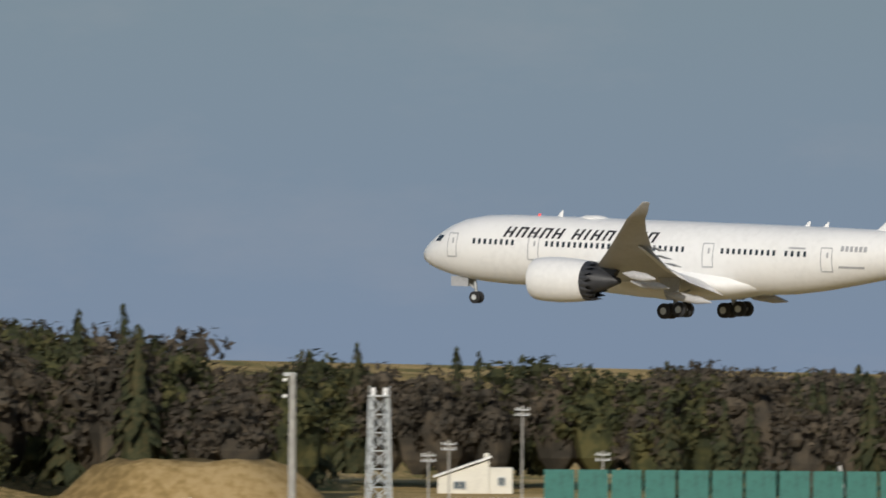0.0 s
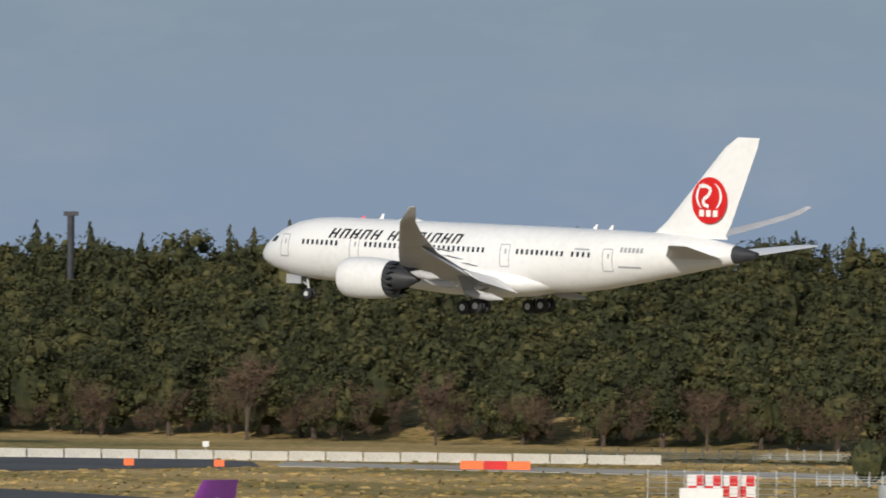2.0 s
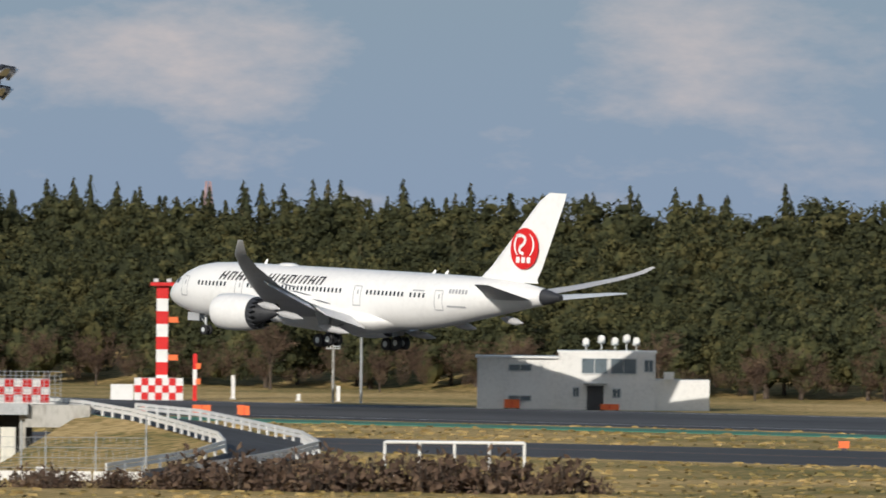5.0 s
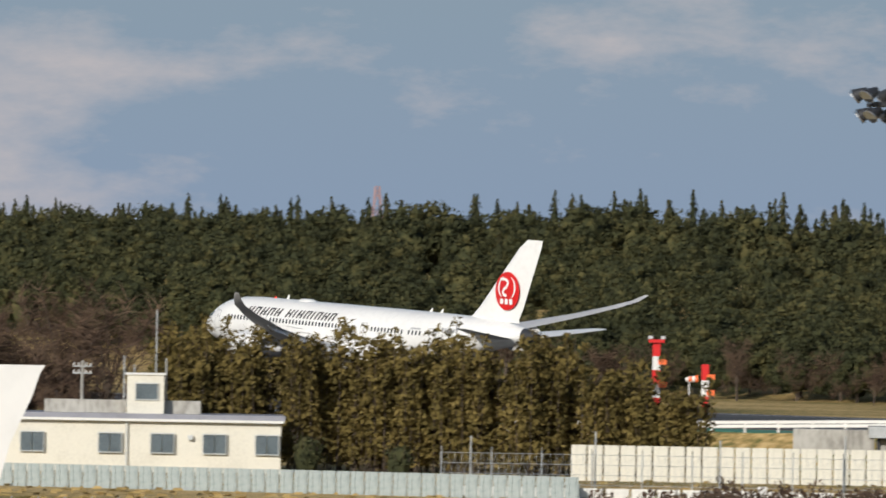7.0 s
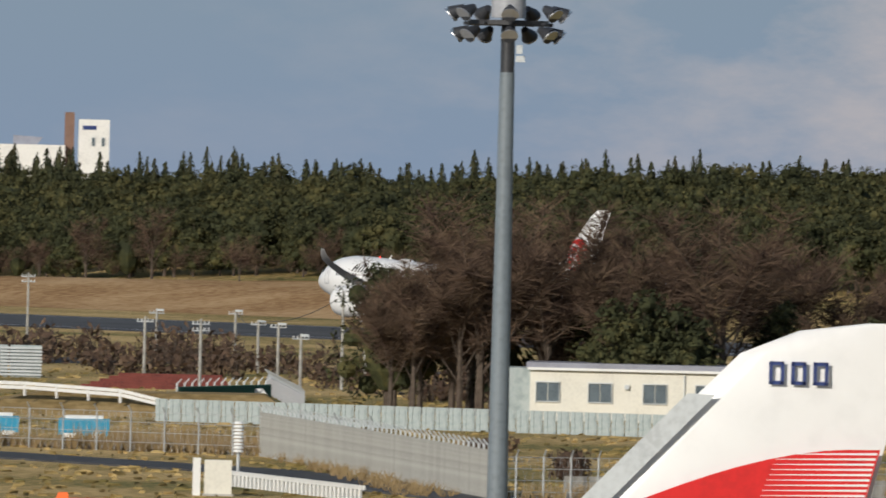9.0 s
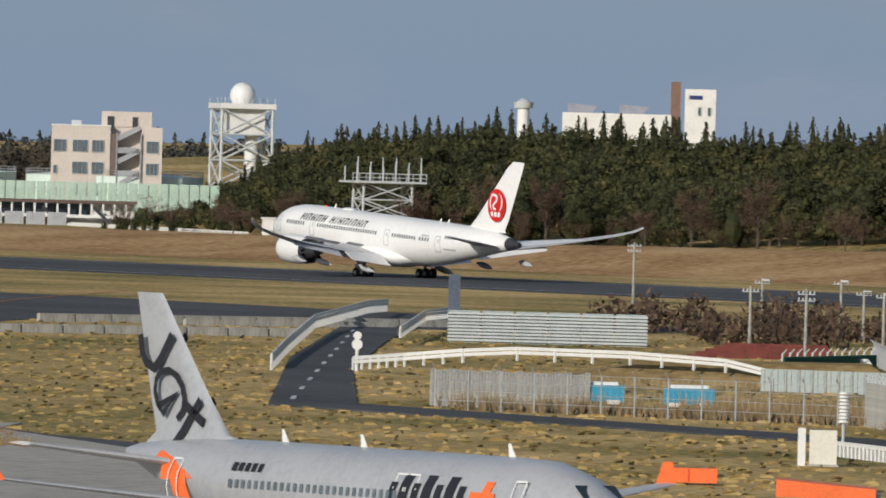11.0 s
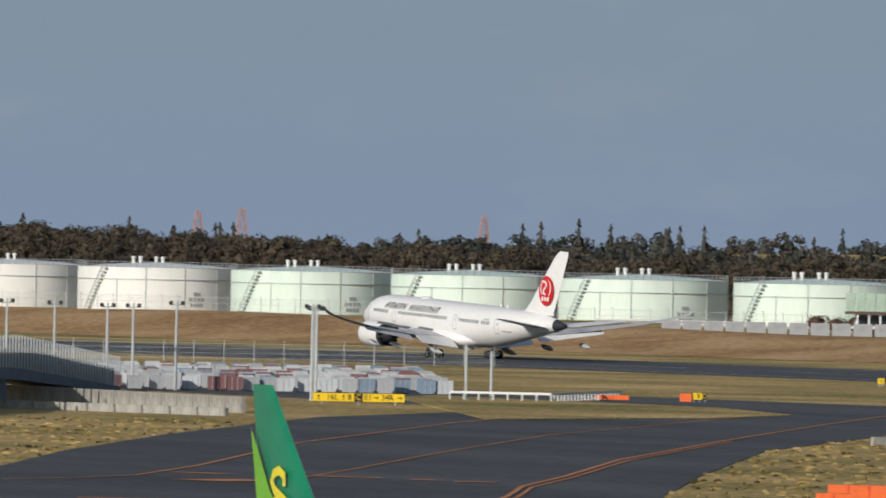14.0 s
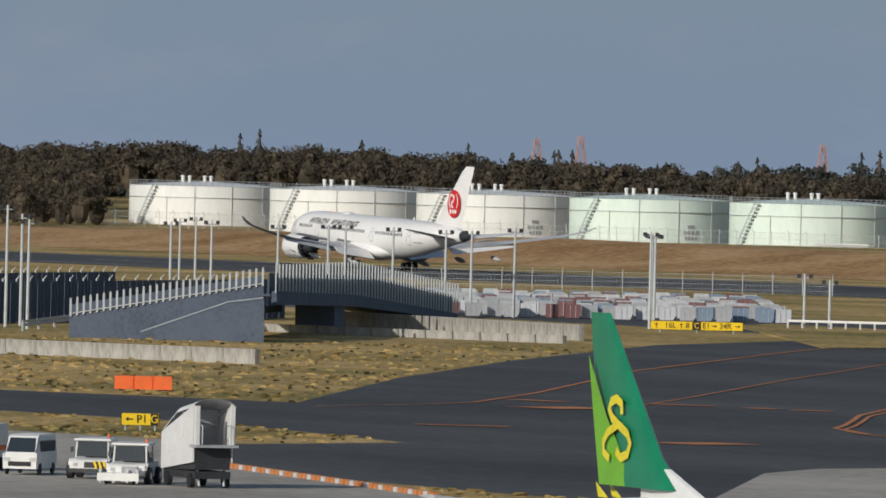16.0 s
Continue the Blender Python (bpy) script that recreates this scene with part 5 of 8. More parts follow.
# ---- middle part: light masts, bridge, towers, prefab block, winter trees ----
def light_mast(x, y, h, z_head, r_top, r_low, spread):
    t = spot("light_mast", "tall grey floodlight mast with a ring of dark lamps", "light mast", x, y, 0, 0, "floodlight masts")
    part("shaft", Mesh().tube((0, 0, -0.3), (0, 0, z_head - 2.6), r_low, r_top, 20), plain("mast_grey", (0.16, 0.19, 0.21), 0.5, wear=0.15, scale=0.4), t, smooth=40)
    part("collar", Mesh().tube((0, 0, z_head - 2.6), (0, 0, z_head), r_top * 0.95, n=16), DARK, t, smooth=40)
    part("ring", Mesh().loft([[(1.75 * math.cos(a) * k, 1.75 * math.sin(a) * k, z_head - 0.35 + dz) for a in [2 * math.pi * i / 24 for i in range(24)]] for k, dz in ((1, 0), (1.1, 0), (1.1, 0.22), (1, 0.22), (1, 0))]), DARK, t)
    arm = Mesh()
    for i in range(8):
        a = 2 * math.pi * i / 8 + 0.2
        arm.tube((0, 0, z_head - 0.3), (spread * 0.8 * math.cos(a), spread * 0.8 * math.sin(a), z_head - 0.3), 0.09, n=5)
    part("arm", arm, DARK, t)
    part("head_drum", Mesh().tube((0, 0, z_head), (0, 0, z_head + 1.35), 0.82, n=20), PLANE_GREY, t, "grey head drum", 40)
    part("lightning_rod", Mesh().tube((0, 0, z_head + 1.3), (0, 0, z_head + 3.3), 0.07, 0.03, 6), STEEL, t)
    for i in range(14):
        a = 2 * math.pi * (i // 2) / 7 + 0.25
        lo = i % 2
        rr = spread * (0.9 if not lo else 0.8)
        cx, cy, cz = rr * math.cos(a), rr * math.sin(a), z_head + 0.25 - 1.0 * lo
        out = Vector((math.cos(a), math.sin(a), 0))
        lamp = part("floodlight", Mesh().tube(Vector((cx, cy, cz)) - out * 0.3 + Vector((0, 0, 0.22)), Vector((cx, cy, cz)) + out * 0.35 - Vector((0, 0, 0.12)), 0.17, 0.4, 12), DARK, t, "black floodlight housing", 40)
        part("lens", Mesh().tube(Vector((cx, cy, cz)) + out * 0.35 - Vector((0, 0, 0.13)), Vector((cx, cy, cz)) + out * 0.38 - Vector((0, 0, 0.16)), 0.42, n=12), METAL, lamp, "pale lamp lens")
    part("camera_box", Mesh().box(0.55, -0.3, z_head - 1.7, 0.3, 0.4, 0.4).box(0.6, -0.4, z_head - 2.1, 0.45, 0.4, 0.3), PALE_STEEL, t)
    return t


def banded_tower(x, y, h, r, head=True, group="banded towers"):
    t = spot("localizer_tower", "slim red and white banded tower", "tower", x, y, 0, 0, group)
    n = int(h / 1.35)
    for k in range(n):
        part("band", Mesh().box(0, 0, k * h / n, 2 * r, 2 * r, h / n), RED if k % 2 == 0 else WHITE, t)
    if head:
        box_part("platform", t, RED, 0, 0, h, r * 4.2, r * 4, 0.35)
        for u in (-0.7, 0.7):
            box_part("lamp", t, PALE_STEEL, u, 0, h + 0.4, 0.5, 0.4, 0.35)
    for k in range(2):
        box_part("side_box", t, ORANGE, r * 1.6, -0.2, h * (0.35 + 0.33 * k), r * 2.2, 0.5, 0.6)
    return t


SHRUB = [tree_kind("winter_shrub", shrub(h, w), BROWN_LEAF, "tangled brown winter shrub by the fence", 0) for h, w in ((1.7, 2.2), (1.4, 2.6), (2.0, 2.4))]


def middle():
    light_mast(-466.1, 438.6, 30, 26.2, 0.34, 0.40, 2.75)
    light_mast(-476.7, 364.4, 30, 26.5, 0.35, 0.52, 2.7)
    # two-storey control building
    t = spot("control_building", "white two-storey building with roof antennas", "building", -901, 940.8, 0)
    box_part("wall", t, BUILDING_WHITE, -9.6, 4, 0, 8.4, 8, 5.3)
    box_part("wall", t, BUILDING_WHITE, -0.4, 3.6, 0, 10.0, 8, 5.9)
    box_part("wall", t, BUILDING_WHITE, 7.4, 3.8, 0, 5.6, 7, 3.2)
    for u, w in ((-9.6, 8.8), (-0.4, 10.3)):
        box_part("roof", t, WHITE, u, 3.8, 5.3 if u < -5 else 5.9, w, 8.4, 0.22)
    for u, z, w, h in ((-9.4, 4.0, 2.3, 0.6), (-9.4, 0.9, 2.3, 0.5), (-1.7, 3.8, 2.6, 1.5), (1.3, 3.8, 2.6, 1.5), (3.9, 4.0, 0.9, 1.2), (0.6, 1.3, 0.8, 0.9), (-3.6, 1.4, 0.6, 0.9)):
        window(t, u, z, w, h, -0.02 if u < -5 else -0.42, 2)
    box_part("door", t, DARK, -1.6, -0.38, 0, 1.7, 0.3, 2.5, "dark doorway")
    box_part("canopy", t, CONCRETE, -1.6, -1.0, 2.6, 2.4, 1.4, 0.16)
    for u, s in ((-2.6, 0.5), (-1.0, 0.8), (0.4, 0.6), (1.6, 0.9), (2.6, 0.6)):
        d = part("roof_antenna", Mesh().tube((u, 2, 6.1), (u, 2, 6.1 + s), 0.07, n=6).box(u, 2, 6.1 + s, 0.7, 0.5, 0.55), PALE_STEEL, t)
        part("dish", Mesh().tube((u, 1.5, 6.6 + s), (u, 1.35, 6.6 + s), 0.35, n=12), WHITE, d)
    box_part("air_unit", t, WHITE, 6.0, 0, 3.2, 1.0, 0.8, 0.8)
    orange_block(-908.6, 934, 1.6, 0.9)
    orange_block(-896.5, 936, 1.9, 0.6, 1.0, 0, "lime green and orange barrier block")
    panel_fence("block_wall", "low white block wall beside the building", (-927, 951), (-917, 958), 1.6, 1.2, BUILDING_WHITE, group="")
    t = pole("lamp_pole", "thin grey lamp pole", -943, 946.4, 9.6, 0.14, 0, STEEL)
    t = pole("lamp_pole", "short grey pole with a lamp", -945.1, 944.3, 6.2, 0.15, 1, CONCRETE, True)
    for x, y, h in ((-966, 950, 2.6), (-951, 951, 1.7), (-954, 948, 0.8)):
        t = spot("marker_post", "short white marker post", "post", x, y, 0, 0, "marker posts")
        box_part("post", t, WHITE, 0, 0, 0, 0.4, 0.4, h)
        box_part("foot", t, CONCRETE, 0, 0, 0, 0.7, 0.7, 0.12)
    for x, y, w in ((-893, 866, 0.7), (-887, 868, 1.8), (-885.5, 872, 0.8), (-881, 868, 1.0)):
        orange_block(x, y, w, 0.9, 0.8, 0, "small orange runway marker block")
    # glide path hut and tower
    t = spot("equipment_cabin", "red and white chequered equipment cabin", "cabin", -961, 934, 0)
    box_part("body", t, WHITE, 0, 1.0, 0, 5.2, 2.0, 2.4)
    for i in range(7):
        for j in range(3):
            if (i + j) % 2:
                box_part("red_square", t, RED, -2.2 + 0.73 * i, -0.03, 0.1 + 0.76 * j, 0.73, 0.06, 0.76)
    box_part("annex", t, WHITE, -3.9, 1.0, 0, 2.4, 1.6, 1.7)
    banded_tower(-962.6, 936, 12.2, 0.62)
    banded_tower(-959.6, 938, 5.0, 0.22, False)
    banded_tower(-1035.3, 936.5, 7.6, 0.42)
    banded_tower(-1030.2, 939.2, 5.3, 0.4, False)
    t = spot("wind_sock", "orange and white wind sock on a short mast", "wind sock", -1031.5, 938, 0)
    part("mast", Mesh().tube((0, 0, 0), (0, 0, 4.0), 0.08, n=6), WHITE, t)
    for k in range(4):
        part("sock", Mesh().tube((0.1 - 0.35 * k + 0.9, -0.1, 3.7 - 0.02 * k), (-0.25 - 0.35 * k + 0.9, -0.1, 3.68 - 0.03 * k), 0.42 - 0.05 * k, 0.38 - 0.05 * k, 10), ORANGE if k % 2 == 0 else WHITE, t)
    orange_block(-1033.5, 938, 0.9, 0.9)
    # service bridge over the underpass, with a chequered cabin behind mesh
    t = spot("road_bridge", "low concrete bridge over an underpass", "bridge", -734, 693.5, 0)
    box_part("deck", t, CONCRETE, -0.5, 4, 3.7, 8.8, 9, 0.55)
    box_part("edge_beam", t, STEEL, -0.5, -0.6, 3.4, 8.6, 0.4, 0.9)
    for u in (-3.6, 0.4, 3.4):
        box_part("column", t, CREAM if u == 0.4 else CONCRETE, u, 1.0, 0, 0.5, 0.6, 3.5)
    # dark sheet across the open underpass, added to stand for its shade
    box_part("dark_back", t, DARK, 0, 8, 0, 8.4, 0.3, 3.6)
    box_part("abutment", t, CONCRETE, -7.6, 1, 2.0, 6.5, 3, 2.0)
    box_part("abutment", t, CONCRETE, 6.2, 1.5, 2.4, 5.2, 3, 1.8)
    t2 = spot("equipment_cabin", "chequered cabin inside a wire cage on the bridge", "cabin", -735, 698, 4.25)
    box_part("body", t2, WHITE, 0.8, 0.8, 0, 4.4, 1.6, 2.0)
    for i in range(6):
        for j in range(3):
            if (i + j) % 2:
                box_part("red_square", t2, RED, -1.0 + 0.72 * i, -0.03, 0.1 + 0.62 * j, 0.72, 0.06, 0.62)
    cm = Mesh()
    for k in range(8):
        cm.tube((-2.0, -0.6, 0.2 + 0.34 * k), (3.8, -0.6, 0.2 + 0.34 * k), 0.02, n=4)
    for k in range(14):
        cm.tube((-2.0 + 0.45 * k, -0.6, 0), (-2.0 + 0.45 * k, -0.6, 2.65), 0.03, n=4)
    part("cage", cm, STEEL, t2)
    r1 = [(-790, 698, 2.6), (-768, 701, 3.1), (-751, 704, 3.55), (-742, 707, 3.65), (-732, 703, 3.55), (-718, 695, 3.15), (-705, 687, 2.55), (-689, 676, 1.95), (-678, 666, 1.55), (-672, 657, 1.05), (-666, 642, 0.2)]
    r2 = [(-761, 737, 2.75), (-743, 727, 2.55), (-726, 716, 2.05), (-709, 705, 1.5), (-694, 692, 1.05), (-685, 680, 0.75), (-676, 667, 0.45), (-666, 649, -0.1)]
    rail_line("guard_rail", "curving white guard rail beside the ramp road", r1, 0.85, 3.0)
    rail_line("guard_rail", "curving white guard rail beside the ramp road", r2, 0.85, 3.0)
    t = thing("ramp_road", "short grey asphalt ramp road climbing to the bridge", "road", Matrix.Translation((0, 0, 0)))
    a, b = r1[3:], r2
    m = Mesh().add([(x, y, z + 0.02) for x, y, z in a] + [(x, y, z + 0.02) for x, y, z in b], [(k, k + 1, 9 + k - 0, 8 + k) for k in range(7)])
    part("surface", m, ASPHALT, t)
    t = thing("embankment", "brown-green grass embankment inside the ramp's bend", "embankment", Matrix.Translation((0, 0, 0)))
    rim = [(x, y, z - 0.05) for x, y, z in r1[4:]]
    part("slope", Mesh().add([(-700, 662, -0.3)] + rim, [(0, k + 1, k + 2) for k in range(len(rim) - 1)]), GRASS, t)
    t = thing("embankment", "dry brown embankment below the ramp road", "embankment", Matrix.Translation((0, 0, 0)))
    m = Mesh().add([(x, y, z - 0.05) for x, y, z in r2] + [(x + 7, y - 1, -0.3) for x, y, z in r2], [(k, k + 1, 9 + k, 8 + k) for k in range(7)])
    part("slope", m, EARTH, t)
    t = thing("embankment", "dry grass bank under the approach road", "embankment", Matrix.Translation((0, 0, 0)))
    w = [(-900, 700, 0.2)] + r1[:4]
    part("slope", Mesh().add([(x, y, z - 0.05) for x, y, z in w] + [(x + 6, y - 9, -0.3) for x, y, z in w] + [(x, y + 14, z - 0.1) for x, y, z in w], [(k, k + 1, 6 + k, 5 + k) for k in range(4)] + [(k, k + 1, 11 + k, 10 + k) for k in range(4)]), GRASS, t)
    panel_fence("retaining_wall", "cream retaining wall of tall panels", (-735, 656), (-714, 678.5), 2.8, 1.25, CREAM, group="", category="wall")
    panel_fence("retaining_wall", "low white wall of short panels", (-692, 606), (-660, 640), 0.9, 1.8, BUILDING_WHITE, z=-0.2, group="", category="wall")
    wire_fence("wire_fence", "tall wire fence with leaning tops", (-700, 612), (-668, 648), 3.0, 3.6)
    for k in range(6):
        pole("fence_pole", "thin grey fence pole", -699 + 6.2 * k, 614 + 6.8 * k, 4.2 + 0.5 * (k % 2), 0.08, 0, STEEL, group="fence poles")
    # white pipe frame
    t = spot("bus_shelter", "open white pipe-frame shelter on the grass", "shelter", -682.5, 695, 0)
    for y in (0, 2.2):
        part("top_bar", Mesh().tube((-5.2, y, 2.1), (5.6, y, 2.1), 0.12, n=8), WHITE, t)
        for k in range(5):
            part("post", Mesh().tube((-5.2 + 2.7 * k, y, 0), (-5.2 + 2.7 * k, y, 2.1), 0.12, n=8), WHITE, t)
    for k in range(90):
        u = k / 89
        x, y = -668 + 52 * u + rng.uniform(-2, 2), 603 + 38 * u + rng.uniform(-4, 4)
        plant(SHRUB[k % 3], x, y, rng.uniform(0.75, 1.2) + (0.7 if 0.55 < u < 0.95 else 0), "tangled winter shrubs", -0.3)
    for x, y in ((-665, 612), (-652, 622), (-634, 640)):
        t = spot("meter_box", "small white box on a post by the fence", "box", x, y, 0, 0, "small white boxes")
        part("post", Mesh().tube((0, 0, 0), (0, 0, 1.0), 0.04, n=5), STEEL, t)
        box_part("box", t, WHITE, 0, 0, 0.7, 0.65, 0.4, 0.65)
    # bamboo thicket
    for k in range(62):
        u = k / 61
        x, y = -771 + 29 * u + rng.uniform(-2, 2), 640 + 30 * u + rng.uniform(-3, 7)
        h = (11.2 - 4.6 * max(0, u - 0.8) * 5) * rng.uniform(0.8, 1.08)
        t = spot("bamboo_clump", "tall yellow-green bamboo clump", "bamboo", x, y, 0, rng.uniform(0, 90), "bamboo thicket")
        c, st = Mesh(), Mesh()
        for j in range(9):
            a, r = j * 2.4, rng.uniform(0.3, 1.7)
            bx, by, lean = r * math.cos(a), r * math.sin(a), rng.uniform(-0.6, 0.6)
            hh = h * rng.uniform(0.75, 1.05)
            st.tube((bx, by, -0.2), (bx + lean, by, hh), 0.05, 0.02, 4, False)
            for q in range(22):
                v = rng.uniform(0.12, 1.0)
                leaf_quads(c, (bx + lean * v, by, hh * v), 0.95 * (1.2 - 0.75 * v), 7, 0.28, 1.0, 0.5)
        part("leaves", c, BAMBOO, t)
        tagged(part("stems", st, BARK, t), kind="stuff")
    for x, y, h in ((-741, 634, 4.0), (-737, 640, 3.2)):
        bush(x, y, h, 3.2, LEAF, "dark evergreen bush beside the prefab block", 9)
    # long prefab block with a roof cabin
    t = spot("prefab_building", "long cream prefabricated building with a flat roof", "building", -767.6, 621.2, 0)
    w = 50.0
    for k in range(2):
        box_part("wall", t, CREAM, -12.5 + 25 * k + 0.0, 4 + 0.2 * k, 0.0, 25, 8, 4.15)
    box_part("end_wall", t, GREY_SHEET, -25.9, 4.5, 0, 1.9, 7, 4.1, "grey sheet end wall")
    box_part("roof", t, ROOF, 0, 4, 4.15, 50.6, 8.8, 0.42)
    box_part("gutter", t, WHITE, 0, -0.35, 3.98, 50.4, 0.12, 0.2)
    for u in (-23.6, -19.5, -15.2, -11.1, 5.5, 11.6, 15.7, 19.8, 23.9):
        window(t, u, 1.55, 1.8, 1.45, -0.02)
    for u in (-17.4, 17.9, -2):
        box_part("vent", t, PALE_STEEL, u, -0.12, 2.6, 0.35, 0.25, 0.35)
    for u in (-12.9, 0.1, 12.9):
        part("downpipe", Mesh().tube((u, -0.1, 0), (u, -0.1, 4.0), 0.06, n=6), PALE_STEEL, t)
    t = spot("roof_cabin", "small cream lookout cabin on a flat roof", "cabin", -759.9, 630.7, 4.5)
    box_part("wall", t, CREAM, 2.1, 2, 0, 2.9, 2.6, 3.1)
    box_part("roof", t, WHITE, 2.1, 2, 3.1, 3.2, 2.9, 0.15)
    window(t, 2.2, 1.2, 1.7, 1.2, 0.68, 1)
    box_part("parapet", t, CONCRETE, -2.6, 2.2, 0, 6.4, 0.2, 1.1)
    box_part("parapet", t, CONCRETE, 5.0, 2.2, 0, 2.9, 0.2, 1.1)
    for u, h in ((0.4, 4.6), (1.2, 3.9), (2.9, 8.2), (3.7, 4.4)):
        part("aerial", Mesh().tube((u, 2.4, 0), (u, 2.4, h), 0.06, n=5), STEEL, t)
    panel_fence("sheet_fence", "grey corrugated sheet fence", (-770, 556), (-678, 606), 2.3, 1.1, GREY_SHEET, z=-0.6, group="sheet fences")
    panel_fence("sheet_fence", "grey corrugated sheet fence", (-678, 606), (-694, 619), 1.6, 1.1, GREY_SHEET, z=-0.4, group="sheet fences")
    panel_fence("panel_fence", "pale grey ribbed panel fence with barbed tops", (-676.7, 497.3), (-583, 446), 2.95, 1.0, FENCE_GREY, post=PALE_STEEL, group="")
    wire_fence("wire_fence", "tall wire fence with forked barbed tops", (-583, 445), (-560, 520), 2.7, 1.7)
    panel_fence("block_wall", "low grey block wall behind the wire fence", (-585, 452), (-566, 526), 1.5, 1.6, CONCRETE, group="", category="wall")
    bush(-618, 478, 2.6, 3.6, BROWN_LEAF, "bare brown bush behind the wire fence", 9)
    bush(-628, 492, 1.6, 2.0, LEAF, "small evergreen bush behind the fence")
    bush(-668, 510, 2.0, 4.2, BROWN_LEAF, "brown shrub on the panel fence")
    # bare winter trees and scrub
    spots = [(-800 + 3.1 * k + rng.uniform(-1.5, 1.5), 612 + 1.6 * k + rng.uniform(-8, 16)) for k in range(15)] + [(-812 + rng.uniform(-16, 6), 604 + rng.uniform(-6, 34)) for k in range(15)] + [(-790 + rng.uniform(-12, 22), 640 + rng.uniform(-4, 30)) for k in range(16)] + [(-752 + rng.uniform(-6, 8), 652 + rng.uniform(0, 12)) for k in range(6)]
    for k, (x, y) in enumerate(spots):
        if math.degrees(math.atan2(-x, y)) > 53.15 or (math.degrees(math.atan2(-x, y)) < 52.2 and math.hypot(x, y) < 1003):
            continue
        u = (math.degrees(math.atan2(-x, y)) - 50.0) / 3.4
        hmax = 12.5 if 0.1 < u < 0.95 else 7.0
        plant(BARE[k % 4], x, y, hmax / 10.5 * rng.uniform(0.85, 1.12), "bare winter trees")
    big = [tree_kind("bare_tree", bare_tree(h, w, 2600), BROWN_LEAF, "large domed bare winter tree with dense twigs", 0) for h, w in ((18, 18), (17, 16))]
    for k, (x, y, s) in enumerate(((-799, 610, 0.86), (-799.3, 603, 0.72), (-799, 606, 0.74), (-797.5, 601, 0.7), (-796, 604.5, 0.8), (-798.5, 599.5, 0.62), (-795.4, 606, 1.0), (-793, 611, 1.0), (-805, 622, 0.98), (-800, 628, 1.0), (-789, 618, 0.82), (-787, 614, 0.78), (-783.5, 621, 0.98), (-792, 633, 0.97), (-778, 628, 0.5), (-773, 636, 0.42))):
        plant(big[k % 2], x, y, s, "bare winter trees")
    for x, y, s in ((-789.5, 617, 0.98),):
        plant(CEDAR[1], x, y, s, "conifers among bare trees")
    for x, y, s in ((-782, 611, 0.95), (-780, 614, 0.85)):
        plant(BROADLEAF[1], x, y, s, "evergreens among bare trees")
    for x, y, s in ((-779, 632, 0.62), (-785, 628, 0.7), (-803.5, 603, 0.86), (-792, 616, 0.75), (-770, 645, 0.6)):
        plant(BROADLEAF[2], x, y, s, "evergreens among the bare trees")
    for x, y, s in ((-800, 612, 0.8), (-788, 622, 0.85)):
        plant(CEDAR[3], x, y, s, "cedars among the bare trees")
    for k in range(70):
        u = rng.random()
        plant(SHRUB[k % 3], -1010 + 190 * u + rng.uniform(-8, 8), 720 - 85 * u + rng.uniform(-14, 20), rng.uniform(1.0, 2.2), "low winter scrub")
    for x, y, h in ((-878.6, 656.8, 7.2), (-889.2, 662.2, 8.7), (-1017, 744, 5.2), (-1128, 797, 7.4), (-960, 705, 5.0), (-912, 672, 5.5), (-820, 640, 4.6), (-1000, 722, 5.4), (-851, 619, 6.6), (-902, 650, 6.0), (-868, 642, 5.2), (-766, 632, 8.6)):
        pole("utility_pole", "grey concrete utility pole with crossarms", x, y, h, 0.15, 2 if h > 6 else 1, lamp=h < 6)
    t = thing("power_line", "black overhead power line between utility poles", "cable", Matrix.Translation((0, 0, 0)))
    cb = Mesh()
    P = [Vector((-1017, 744, 5.0)), Vector((-960, 705, 4.8)), Vector((-889, 662, 8.2)), Vector((-878.6, 656.8, 6.9))]
    for a, b in zip(P, P[1:]):
        for k in range(8):
            q = [a.lerp(b, (k + j) / 8) - Vector((0, 0, 0.7 * math.sin(math.pi * (k + j) / 8))) for j in (0, 1)]
            cb.tube(q[0], q[1], 0.035, n=4, caps=False)
    tagged(part("cable", cb, DARK, t), kind="stuff")
    panel_fence("slat_fence", "dark grey slatted fence before the trees", (-870, 640), (-800, 592), 1.5, 1.4, PLANE_GREY, post=STEEL, group="slat fences")
    panel_fence("slat_fence", "green panel fence before the trees", (-794, 575.5), (-807, 594), 2.1, 0.9, DARK_GREEN, post=PALE_STEEL, group="slat fences")
    t = spot("scrap_pile", "long rust-red steel stack behind the fence", "stack", -882, 640, 0)
    for k in range(5):
        box_part("beam", t, RUST, -2.5 + 0.3 * k, 0.5 * k, 0.25 * k, 13 - k, 0.8, 0.3)
    t = spot("pickup_truck", "white pickup truck behind the fence", "truck", -806, 590, 0)
    box_part("bed", t, WHITE, -0.6, 0, 0.6, 3.4, 1.7, 0.6)
    part("cab", Mesh().loft([[(0.9, y, 0.6), (2.5, y, 0.6), (2.5, y, 1.1), (2.0, y, 1.8), (0.9, y, 1.8)] for y in (-0.85, 0.85)]), WHITE, t)
    for u in (-1.5, 1.7):
        part("wheel", Mesh().tube((u, -0.87, 0.35), (u, -0.67, 0.35), 0.35, n=12), BLACK, t)
    # factory with a chimney on the hill
    t = spot("factory", "white factory block with a brown chimney above the trees", "factory", -1793, 1274, 0)
    box_part("wall", t, BUILDING_WHITE, -9.5, 6, 2, 19, 12, 21.0)
    box_part("tower", t, BUILDING_WHITE, 5.0, 5, 2, 5.4, 8, 25.6)
